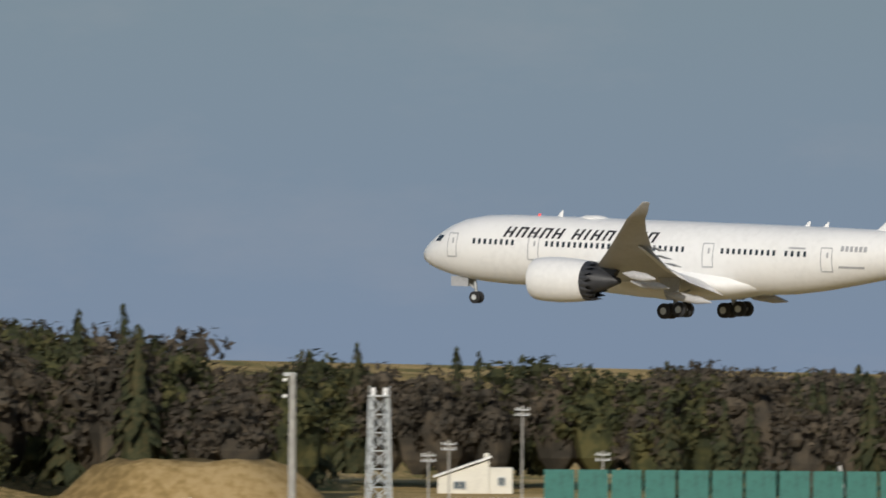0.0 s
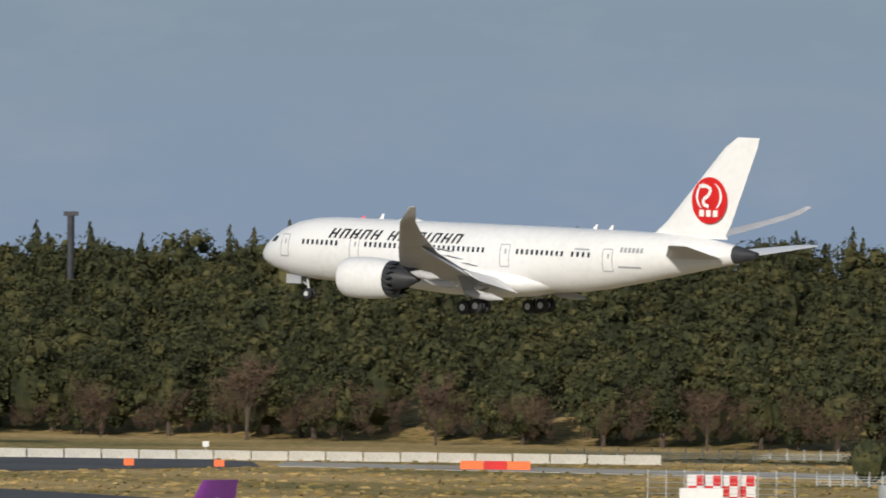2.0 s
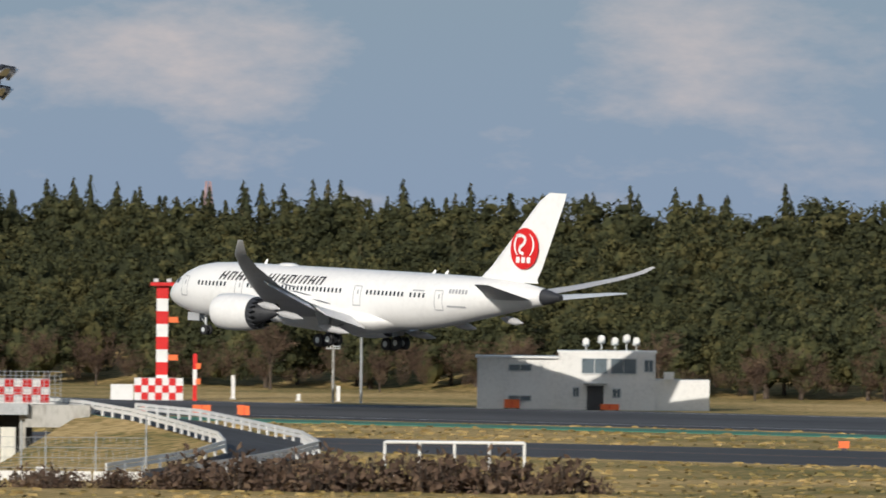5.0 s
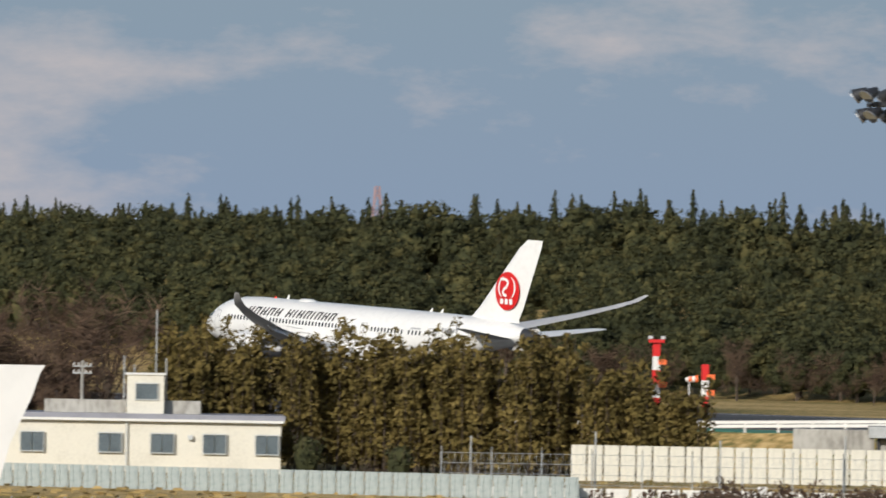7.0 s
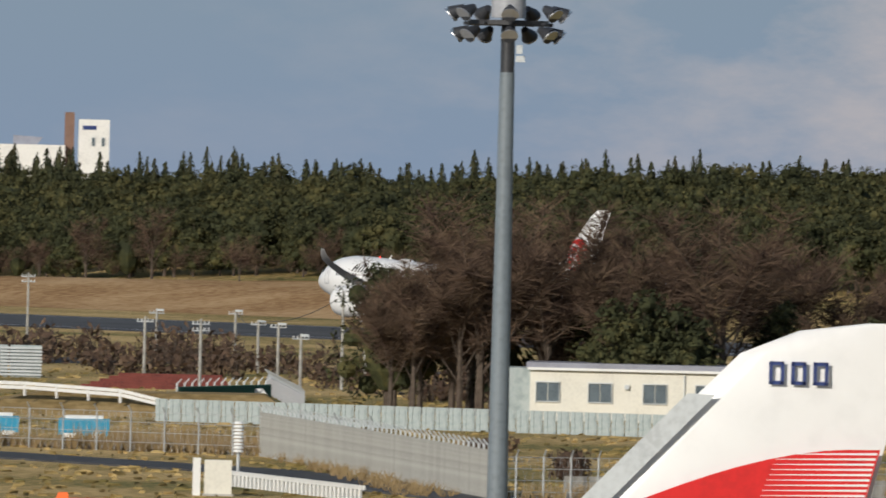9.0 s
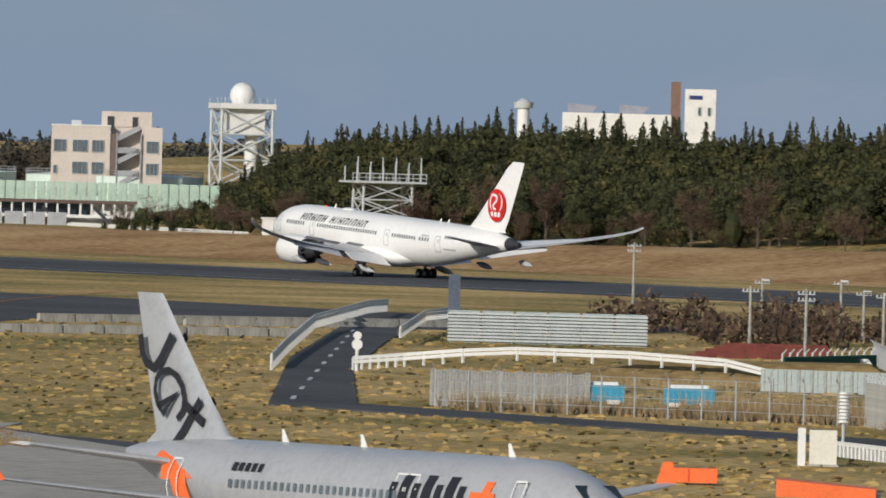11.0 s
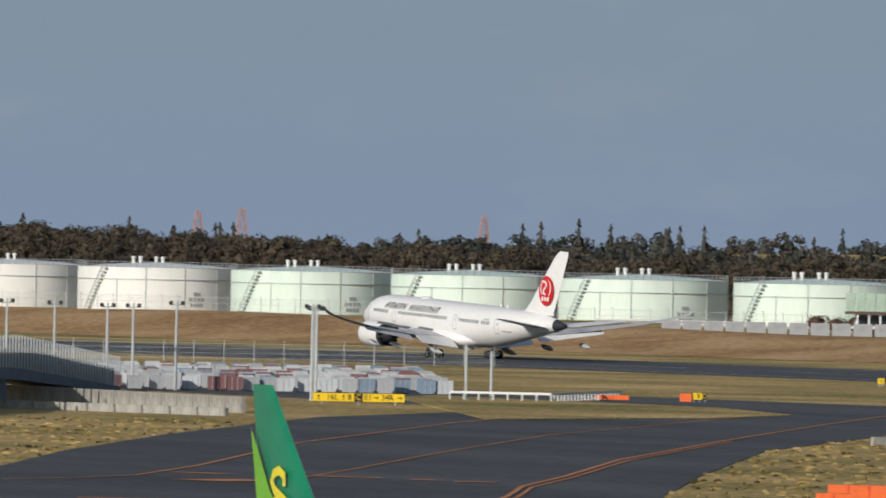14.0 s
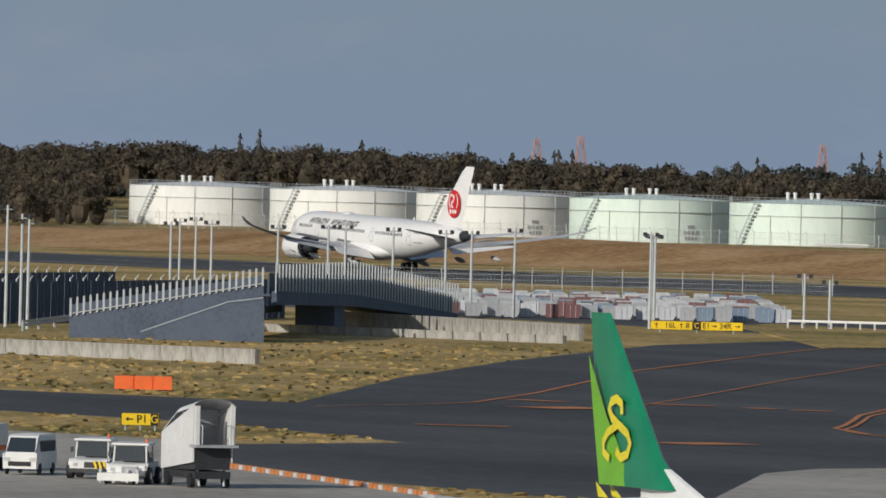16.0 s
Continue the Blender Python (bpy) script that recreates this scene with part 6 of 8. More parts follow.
    part("chimney", Mesh().box(0.7, 3, 2, 1.7, 1.7, 26.8), plain("brown_brick", (0.2, 0.12, 0.09), 0.8), t, "brown chimney")
    for u in (4.3, 6.0):
        window(t, u + 0.6, 23.0, 0.5, 1.4, 0.98, 1)
    box_part("sign_bar", t, NAVY, 4.2, 0.96, 25.8, 2.4, 0.05, 0.7, "blue sign bar")
    for u in (-15.5, -6.5):
        part("roof_hood", Mesh().loft([[(u - 2.6, 3, 23.0), (u + 1.6, 3, 23.0), (u + 2.6, 3, 24.3), (u - 2.6, 3, 24.6)], [(u - 2.6, 6, 23.0), (u + 1.6, 6, 23.0), (u + 2.6, 6, 24.3), (u - 2.6, 6, 24.6)]]), ROOF, t)


middle()


# ---- western part: tanks, terminal buildings, ramp, container yard ----
def storage_tank(x, y, mat, lettered, group="oil storage tanks"):
    t = spot("storage_tank", "huge pale cylindrical oil storage tank with stair and vents", "storage tank", x, y, 0, 0, group)
    R, h, n = 14.6, 10.3, 72
    part("shell", Mesh().loft([[(r * math.cos(2 * math.pi * i / n), r * math.sin(2 * math.pi * i / n), z) for i in range(n)] for r, z in ((R, 0), (R, 2.6), (R + 0.02, 2.62), (R + 0.02, 5.2), (R, 5.22), (R, 7.8), (R + 0.02, 7.82), (R + 0.02, h))]), mat, t, smooth=30)
    part("wind_girder", Mesh().loft([[(r * math.cos(2 * math.pi * i / n), r * math.sin(2 * math.pi * i / n), z) for i in range(n)] for r, z in ((R, 8.05), (R + 0.22, 8.05), (R + 0.22, 8.15), (R, 8.15))], caps=False), STEEL, t)
    part("roof", Mesh().loft([[(r * math.cos(2 * math.pi * i / n), r * math.sin(2 * math.pi * i / n), z) for i in range(n)] for r, z in ((R + 0.1, h), (R * 0.5, h + 0.6), (0.3, h + 0.9))]), mat, t, smooth=30)
    rail = Mesh()
    for i in range(n):
        a, b = 2 * math.pi * i / n, 2 * math.pi * (i + 1) / n
        rail.tube((R * math.cos(a), R * math.sin(a), h), (R * math.cos(a), R * math.sin(a), h + 0.95), 0.035, n=4, caps=False)
        for z in (0.5, 0.95):
            rail.tube((R * math.cos(a), R * math.sin(a), h + z), (R * math.cos(b), R * math.sin(b), h + z), 0.03, n=4, caps=False)
    part("handrail", rail, STEEL, t)
    for u in (-4.4, -3.1, -0.2, 1.0):
        part("vent", Mesh().tube((u, -2 + u * 0.2, h + 0.5), (u, -2 + u * 0.2, h + 1.7), 0.32, n=10).tube((u, -2 + u * 0.2, h + 1.7), (u, -2 + u * 0.2, h + 2.0), 0.5, 0.3, 10), WHITE, t, "white roof vent", 40)
    st = Mesh()
    k0 = 16
    for k in range(k0):
        a = radians(208 + 24 * k / k0)
        a2 = radians(208 + 24 * (k + 1) / k0)
        z, z2 = h * k / k0 + 0.3, h * (k + 1) / k0 + 0.3
        r2 = R + 0.55
        st.box(r2 * math.cos(a), r2 * math.sin(a), z, 0.75, 0.9, 0.12, a)
        for dz in (0.5, 1.0):
            st.tube(((R + 0.9) * math.cos(a), (R + 0.9) * math.sin(a), z + dz), ((R + 0.9) * math.cos(a2), (R + 0.9) * math.sin(a2), z2 + dz), 0.06, n=4, caps=False)
    part("stair", st, STEEL, t, "grey spiral stair")
    for a in (240, 262, 290, 318):
        part("pipe", Mesh().tube(((R + 0.12) * math.cos(radians(a)), (R + 0.12) * math.sin(radians(a)), 0), ((R + 0.12) * math.cos(radians(a)), (R + 0.12) * math.sin(radians(a)), h if a % 4 else h * 0.8), 0.06, n=5), PALE_STEEL, t)
    if lettered:
        for j, (w, z) in enumerate(((1.5, 5.2), (3.4, 4.2), (2.8, 3.2))):
            a = radians(300)
            bar = Mesh()
            for q in range(4):
                b = a + (q - 1.5) * w / 4 / R
                bar.box((R + 0.06) * math.cos(b), (R + 0.06) * math.sin(b), z, 0.05, w / 4 * 0.7, 0.65, b)
            part("lettering_bar", bar, PLANE_GREY, t, "grey lettering bars")
    return t


def flat_block(t, x, y, w, h, d=8.0, z=0.0, mat=None, name="wall"):
    return box_part(name, t, mat or BUILDING_WHITE, x, y + d / 2, z, w, d, h)


def container(x, y, turn, kind):
    t = spot("cargo_container", CONT_LABEL[kind], "container", x, y, 0, turn, "cargo containers in the yard")
    part("body", CONT_MESH[kind], None, t)
    part("base", CONT_BASE, None, t)
    part("rib", CONT_RIB, None, t)
    return t


def west():
    for k in range(8):
        storage_tank(-2144.7 + 57.5 * k, 1126, TANK_WHITE if k < 3 else TANK_GREEN, k in (2, 3, 5))
    # earth bank west of the tower, bare and brown
    m = Mesh()
    rows = []
    for i in range(70):
        x = -2500 + i * 18.5
        e = step(-1270, -1330, x) * step(-2500, -2450, x)
        w = 1 + 0.15 * math.sin(i * 0.9)
        rows.append([(x, 985, -0.3 + 0.35 * e), (x, 996, land(x, 996) - 0.3 + 0.6 * e), (x, 1003, land(x, 1003) - 0.3 + 0.65 * e * w), (x, 1010, land(x, 1010) - 0.3 + 0.7 * e * w), (x, 1017, land(x, 1017) - 0.3 + 0.8 * e * w), (x, 1024, land(x, 1024) - 0.3 + 1.0 * e * w), (x, 1034, land(x, 1034) - 0.3 + 0.8 * e), (x, 1046, land(x, 1046) - 0.3)])
    m.loft(rows, close=False)
    tagged(part("earth_bank", m, EARTH, smooth=60), "long bank of bare brown earth beyond the runway", "bank", kind="structure")
    wire_fence("wire_fence", "tall wire fence before the oil tanks", (-2140, 1098), (-1700, 1098), 3.2, 6.0, PALE_STEEL, 2.2, 3)
    for x, y, w in ((-1795, 1092, 22), (-1850, 1094, 9), (-1725, 1070, 30)):
        t = spot("pipe_rack", "low grey pipe rack and valves beside the tanks", "pipe rack", x, y, 2.4)
        box_part("deck", t, PALE_STEEL, 0, 0, 1.0, w, 1.5, 0.15)
        for k in range(int(w / 2)):
            box_part("post", t, STEEL, -w / 2 + 2 * k + 0.5, 0, -0.6, 0.15, 0.15, 1.7)
        for k in range(3):
            part("pipe", Mesh().tube((-w / 2, -0.5 + 0.5 * k, 1.4), (w / 2, -0.5 + 0.5 * k, 1.4), 0.16, n=8), WHITE, t)
    # four-storey block with an outside stair
    t = spot("office_block", "pale pink four-storey office block with an outside stair", "building", -1731, 1117, 0)
    flat_block(t, -4.2, 0, 9.6, 18.4, 12, mat=PINKISH)
    flat_block(t, 7.4, 0, 3.4, 18.4, 12, mat=PINKISH)
    flat_block(t, 3.2, 2.2, 5.2, 18.4, 9, mat=PINKISH)
    flat_block(t, 3.2, 2.0, 8.2, 2.5, 7, 18.4, PINKISH, "penthouse")
    box_part("parapet", t, WHITE, -4.2, 6, 18.4, 9.8, 12.2, 0.2)
    for z in (14.2, 10.6, 7.0, 3.2):
        for u, w in ((-7.6, 2.0), (-4.3, 2.4), (-1.4, 1.9), (7.5, 1.9)):
            if u == -7.6 and z < 14:
                window(t, -8.3, z, 0.6, 1.3, -0.03, 1)
            else:
                window(t, u, z, w, 1.9, -0.03, 3)
    dk = plain("brown_panel", (0.16, 0.12, 0.1), 0.7)
    box_part("brown_panel", t, dk, 1.1, 1.2, 6, 1.0, 2.0, 11.2, "dark brown panel")
    for k in range(6):
        z = 6.5 + 1.9 * k
        part("stair_flight", Mesh().loft([[(1.8, -0.3 + 0.0, z), (1.8, 1.2, z), (1.8, 1.2, z + 0.9), (1.8, -0.3, z + 0.9)], [(5.4, -0.3, z + (1.9 if k % 2 else -0.0)), (5.4, 1.2, z + (1.9 if k % 2 else 0)), (5.4, 1.2, z + 0.9 + (1.9 if k % 2 else 0)), (5.4, -0.3, z + 0.9 + (1.9 if k % 2 else 0))]]), PLANE_GREY, t, "grey steel stair flight")
    for u in (1.7, 5.6):
        box_part("stair_post", t, PLANE_GREY, u, -0.4, 0, 0.2, 0.2, 17.4)
    box_part("roof_unit", t, PALE_STEEL, -5, 4, 18.6, 1.6, 1.4, 0.7)
    box_part("door", t, DARK, 0.6, 1.93, 18.4, 1.1, 0.1, 1.7, "dark roof door")
    box_part("door", t, DARK, 4.6, 1.93, 18.4, 0.9, 0.1, 1.6, "dark roof door")
    # weather radar tower
    t = lattice_tower("radar_tower", "white and grey steel radar tower with a ball radome", -1794, 1185, 0, 9.0, 8.8, 22.0, 5, PALE_STEEL, 0.28)
    box_part("platform", t, WHITE, 0, 0, 22.0, 9.8, 9.8, 0.9)
    box_part("equipment_room", t, WHITE, 0, 0, 17.5, 6.6, 6.6, 4.4, "white equipment room")
    part("stair_tower", Mesh().tube((1.6, -0.5, 8), (1.6, -0.5, 17.5), 1.15, n=14), WHITE, t, "white stair cylinder", 40)
    d = Mesh()
    d.loft([[(2.2 * math.sin(v) * math.cos(2 * math.pi * i / 20), 2.2 * math.sin(v) * math.sin(2 * math.pi * i / 20), 24.3 - 2.2 * math.cos(v)) for i in range(20)] for v in [math.pi * (j + 0.5) / 12 for j in range(12)]])
    part("radome", d, WHITE, t, "white radome ball", 60)
    for k in range(8):
        for s in (-1, 1):
            part("rail_post", Mesh().box(-4.7 + 9.4 * k / 7, s * 4.7, 22.9, 0.1, 0.1, 1.0), PALE_STEEL, t)
    # low terminal with a brown roof, wall and glass screen
    t = spot("terminal_building", "low white terminal with a brown roof and gallery", "building", -1677, 1071, 0)
    flat_block(t, 0.6, 2.5, 27, 4.6, 8, 1.6)
    box_part("roof", t, BROWN_ROOF, 0, 5.5, 6.2, 29, 11, 0.4)
    for k in range(15):
        box_part("column", t, WHITE, -12.5 + 1.8 * k, 0.4, 4.3, 0.3, 0.3, 1.9)
    box_part("gallery_floor", t, WHITE, 0, 1.0, 3.9, 27.5, 3, 0.4)
    box_part("gallery_glass", t, GLASS_DARK, -2.5, 2.42, 4.4, 20, 0.1, 1.6, "dark gallery glass")
    flat_block(t, 7.2, -3.5, 9.6, 2.6, 5, 0.4)
    for u in (4.0, 6.2, 8.6, 11.0):
        window(t, u, 1.2, 1.2, 1.1, -3.55, 2)
    for u in (3.5, 11.6):
        part("stair", Mesh().loft([[(u - 1.2, -0.6, 2.6), (u - 1.2, 1.2, 2.6), (u - 1.2, 1.2, 3.3), (u - 1.2, -0.6, 3.3)], [(u - 4.0, -0.6, 5.2), (u - 4.0, 1.2, 5.2), (u - 4.0, 1.2, 5.9), (u - 4.0, -0.6, 5.9)]]), DARK, t)
    t = panel_fence("screen_wall", "grey concrete screen wall beyond the bank", (-1700, 1034), (-1672, 1072), 3.7, 3.2, PLANE_GREY, z=1.0, group="screens")
    t = panel_fence("glass_screen", "pale green glass screen above the terminal", (-1728, 1086), (-1703, 1121), 9.3, 1.6, PALE_GREEN_PANEL, group="screens")
    for k in range(14):
        bush(-1716 + 2.0 * k * 0.9, 1081 + 2.9 * k * 0.9 - 8, rng.uniform(2.6, 3.6), 4.5, BROWN_LEAF if k < 5 else LEAF, "clipped dark shrub before the screen", 10)
    # white hut and lattice aerial tower on the bank
    t = spot("hut", "white flat-roofed hut beside an aerial tower", "hut", -1563, 1045, 1.2)
    flat_block(t, 0, 0, 14.2, 4.1, 6)
    box_part("roof", t, WHITE, 0, 3, 4.1, 14.6, 6.4, 0.2)
    box_part("door", t, PLANE_GREY, -5.4, -0.04, 0, 1.2, 0.1, 2.4, "grey door")
    box_part("door", t, PLANE_GREY, -0.6, -0.04, 0, 1.3, 0.1, 2.2, "grey door")
    box_part("canopy", t, CONCRETE, -1.8, -0.8, 2.4, 3.6, 1.6, 0.18)
    t = lattice_tower("aerial_tower", "grey lattice tower with an aerial platform", -1532, 1037, 1.4, 7.6, 7.2, 9.8, 4, PALE_STEEL, 0.2)
    box_part("platform", t, PALE_STEEL, 0, 0, 9.8, 11.2, 9.5, 0.3)
    for k in range(12):
        part("aerial", Mesh().tube((-5.3 + 0.96 * k, (-1) ** k * 2, 10), (-5.3 + 0.96 * k, (-1) ** k * 2, 12.2 + 0.7 * (k % 3)), 0.1, n=6), PALE_STEEL, t)
        part("rail_post", Mesh().tube((-5.5 + k, -4.7, 10), (-5.5 + k, -4.7, 11.2), 0.05, n=4), PALE_STEEL, t)
    part("rail", Mesh().tube((-5.6, -4.7, 11.2), (5.6, -4.7, 11.2), 0.07, n=5).tube((-5.6, -4.7, 10.6), (5.6, -4.7, 10.6), 0.05, n=5), PALE_STEEL, t)
    rail_line("white_rail", "long low white rail before the hill", [(-1668, 1070, 2.6), (-1572, 1040, 2.6)], 0.5, 6.0)
    # small round control tower far off
    t = spot("control_tower", "small white round control tower beyond the hill", "tower", -2137, 1481, 0)
    part("shaft", Mesh().tube((0, 0, 0), (0, 0, 25), 1.25, n=16), WHITE, t, smooth=40)
    part("cab", Mesh().tube((0, 0, 24.4), (0, 0, 25.6), 1.9, 2.1, 16), PALE_STEEL, t, smooth=40)
    part("roof", Mesh().tube((0, 0, 25.6), (0, 0, 26.4), 1.5, 0.5, 16), PALE_STEEL, t, smooth=40)
    # pylons on the horizon
    for az, top in ((60.8, 22), (60.6, 23), (59.5, 22), (45.6, 31), (49.15, 33)):
        d = 3600
        lattice_tower("power_pylon", "faint red and white power pylon on the horizon", -d * math.sin(radians(az)), d * math.cos(radians(az)), 0, 6, 1.2, top, 6, plain("faded_red", (0.4, 0.26, 0.26), 0.8), 0.14, "power pylons")
    # concrete walls and culvert by the grass
    for a, b, h in (((-950, 600), (-948, 634), 0.8), ((-1003, 640), (-1004, 690), 0.8), ((-996, 652), (-996, 676), 0.6), ((-985, 492), (-946, 502), 1.3), ((-1112, 591), (-1067, 600), 0.8), ((-1155, 620), (-1085, 612), 1.6)):
        panel_fence("concrete_wall", "low pale concrete wall in the grass", a, b, h, 4.0, CONCRETE, 0.02, group="", category="wall", ribs=False)
    # road parapets
    rail_line("guard_rail", "white guard rail along the climbing service road", [(-817, 543, 0.0), (-869, 579, 0.2), (-959, 642, 0.6), (-1039, 702, 0.7), (-1074, 728, 0.3)], 1.15, 3.0)
    rail_line("guard_rail", "white guard rail along the climbing service road", [(-816, 550, 0.1), (-803, 546, 0.7), (-795.4, 546.2, 1.25), (-793, 549.6, 1.5), (-788.2, 556.8, 1.4), (-784, 562.8, 1.0), (-781.8, 565.8, 0.2)], 0.95, 2.2)
    rail_line("guard_rail", "short white guard rail on the bend", [(-920, 625, 0.6), (-985, 672, 1.0), (-1020, 700, 0.8)], 0.9, 3.0)
    t = spot("embankment", "round earth embankment under the bending road", "embankment", -786, 562, 0)
    part("slope", Mesh().loft([[(-13, -3, -0.1), (16, -3, -0.1), (16, 14, -0.1), (-13, 14, -0.1)], [(-4, 2, 1.7), (13, 2, 1.8), (13, 12, 1.8), (-4, 12, 1.7)]]), MOUND, t)
    t = panel_fence("louvre_fence", "grey horizontal louvre fence", (-936, 641), (-926, 656), 2.9, 3.0, GREY_SHEET, ribs=True, group="")
    for k in range(9):
        box_part("louvre", t, PALE_STEEL, 9.0, -0.16, 0.15 + 0.3 * k, 18.0, 0.16, 0.18)
    t = spot("notice_pylon", "dark blue upright notice board", "board", -973, 667, 0)
    box_part("board", t, BRIDGE_BLUE, 0, 0, 1.2, 1.1, 0.5, 4.4)
    box_part("post", t, STEEL, 0, 0.1, 0, 0.3, 0.3, 1.3)
    panel_fence("plank_fence", "weathered grey plank fence with broken tops", (-716, 489), (-709.6, 498), 2.5, 0.42, WOOD_GREY, jag=0.12, group="")
    wire_fence("wire_fence", "tall wire fence beside the track", (-708, 484), (-668, 500), 2.7, 2.6)
    t = spot("roadside_sign", "white round road sign on a post", "sign", -817, 551, 0)
    part("post", Mesh().tube((0, 0, 0), (0, 0, 2.6), 0.14, n=8), WHITE, t)
    part("disc", Mesh().tube((0, -0.1, 2.1), (0, -0.16, 2.1), 0.42, n=18), WHITE, t)
    part("disc", Mesh().tube((0, -0.1, 2.8), (0, -0.16, 2.8), 0.32, n=18), WHITE, t)
    for x, y in ((-710, 499), (-703.5, 502)):
        t = spot("water_cart", "blue tank cart with a white lid", "cart", x, y, 0, 0, "blue carts")
        box_part("tank", t, BLUE, 0, 0, 0.6, 3.5, 1.6, 1.15)
        box_part("lid", t, WHITE, 0, 0, 1.75, 2.6, 1.2, 0.22)
        for u in (-1.0, 1.0):
            part("wheel", Mesh().tube((u, -0.8, 0.35), (u, -0.6, 0.35), 0.35, n=12), BLACK, t)
            box_part("mudguard", t, WHITE, u, -0.7, 0.45, 0.9, 0.3, 0.3)
    t = spot("control_cabinet", "cream control cabinet beside the track", "cabinet", -592.7, 432.6, 0)
    box_part("body", t, CREAM, 0, 0, 0.1, 1.6, 0.8, 2.0)
    box_part("body", t, WHITE, -1.25, 0.1, 0.0, 0.45, 0.6, 2.2)
    box_part("plinth", t, CONCRETE, 0, 0, 0, 1.8, 1.0, 0.12)
    t = spot("weather_post", "white louvred weather post", "post", -635, 465, 0)
    part("post", Mesh().tube((0, 0, 0), (0, 0, 1.6), 0.1, n=8), PALE_STEEL, t)
    for k in range(9):
        part("louvre", Mesh().tube((0, 0, 1.4 + 0.22 * k), (0, 0, 1.55 + 0.22 * k), 0.34, 0.26, 12), WHITE, t)
    rail_line("picket_rail", "short row of white pickets", [(-611, 447, 0), (-583, 436, 0)], 0.8, 0.9, WHITE, 1)
    # orange blocks
    orange_block(-839.8, 436, 4.3, 1.0)
    orange_block(-754.5, 475.6, 4.4, 0.95)
    orange_block(-734.7, 461.1, 2.5, 0.85)
    orange_block(-559, 399, 3.1, 0.8)
    orange_block(-1187, 716, 3.6, 0.5)
    # signs
    t = guidance_sign(-1141, 657.3, ((-2.75, "16L"), (-0.95, "8"), (1.0, "E1"), (3.0, "34R")), 9.6, 0.85, "long yellow taxiway direction sign with black arrows", (0.0, 0.9, "C"))
    m = Mesh()
    for x, ang in ((-4.2, math.pi / 2), (-1.6, math.pi / 2), (1.85, 0), (4.3, 0)):
        arrow(m, x, 0.78, 0.55, ang)
    part("arrow", m, SIGN_BLACK, t, "black arrows")
    t = guidance_sign(-725.3, 376.4, ((0.1, "P1"),), 2.4, 0.75, "yellow taxiway sign beside the apron", (0.92, 0.5, "G"))
    part("arrow", arrow(Mesh(), -0.72, 0.73, 0.5, math.pi), SIGN_BLACK, t, "black arrow")
    t = guidance_sign(-1179, 722.3, ((-0.1, "8"),), 1.5, 0.75, "small yellow taxiway sign with an orange back", (0.5, 0.45, "C"))
    box_part("orange_block", t, ORANGE, -1.5, 0, 0.1, 1.3, 0.8, 0.9)
    t = guidance_sign(-1320, 835, ((0, "4"),), 0.8, 0.7, "small yellow runway distance sign")
    # steel ramp bridge with fin railings
    t = spot("ramp_bridge", "dark blue-grey steel ramp bridge with fin railings", "bridge", -1057, 552, 0)
    part("side_plate", Mesh().loft([[(-10, y, 0.0), (8.3, y, 0.0), (8.3, y, 5.5), (-10, y, 2.2)] for y in (0, 0.3)]), BRIDGE_BLUE, t, "dark blue-grey side plate")
    part("lower_girder", Mesh().loft([[(-3.2, y, 0.0), (8.4, y, 0.0), (8.4, y, 3.9), (5.0, y, 3.5), (-3.2, y, 0.5)] for y in (-1.6, -0.1)]), BRIDGE_BLUE, t, "dark blue-grey lower girder")
    part("rail_band", Mesh().tube((-10, -0.15, 2.25), (8.3, -0.15, 5.55), 0.06, n=6).tube((-3.2, -1.5, 0.75), (5.0, -1.5, 3.75), 0.05, n=6).tube((5.0, -1.5, 3.75), (8.3, -1.5, 4.2), 0.05, n=6), PALE_STEEL, t)
    fin = Mesh().box(0, 0, 0, 0.2, 0.35, 1.75).data("fin", PALE_STEEL)
    for k in range(30):
        u = k / 29
        part("fin", fin, None, t, at=pose(-9.9 + 18.1 * u, 0.0, 2.0 + 3.3 * u))
    part("deck", Mesh().loft([[(-10, y, 1.2), (8.3, y, 4.5), (8.3, y, 4.7), (-10, y, 1.4)] for y in (0.4, 8)]), BRIDGE_BLUE, t)
    part("far_plate", Mesh().loft([[(-10, y, 0.0), (8.3, y, 0.0), (8.3, y, 6.2), (-10, y, 3.0)] for y in (8.0, 8.3)]), BRIDGE_BLUE, t)
    t = thing("bridge_span", "dark steel bridge span with tall fin screens over the culvert", "bridge", Matrix.Translation((-1064, 566, 0)) @ Matrix.Rotation(math.atan2(108, -160), 4, "Z"))
    foot = ((0, 4.5), (78, 3.5), (97, 2.95), (193, 0.2))
    part("girder", Mesh().loft([[(0, y, 3.4), (78, y, 2.4), (193, y, -0.3), (193, y, 0.4), (78, y, 3.6), (0, y, 4.7)] for y in (-0.5, 0)]), BRIDGE_BLUE, t, "dark girder")
    part("deck", Mesh().loft([[(0, y, 4.2), (78, y, 3.2), (193, y, 0.0), (193, y, 0.2), (78, y, 3.4), (0, y, 4.4)] for y in (0.1, 9)]), BRIDGE_BLUE, t)
    part("screen", Mesh().loft([[(0, y, 4.4), (78, y, 3.4), (193, y, 0.1), (193, y, 2.5), (97, y, 5.4), (0, y, 6.4)] for y in (0.25, 0.35)]), BRIDGE_BLUE, t, "dark screen behind the fins")
    post = Mesh().box(0, 0, 0, 0.5, 0.12, 1.0).data("fin", PALE_STEEL)
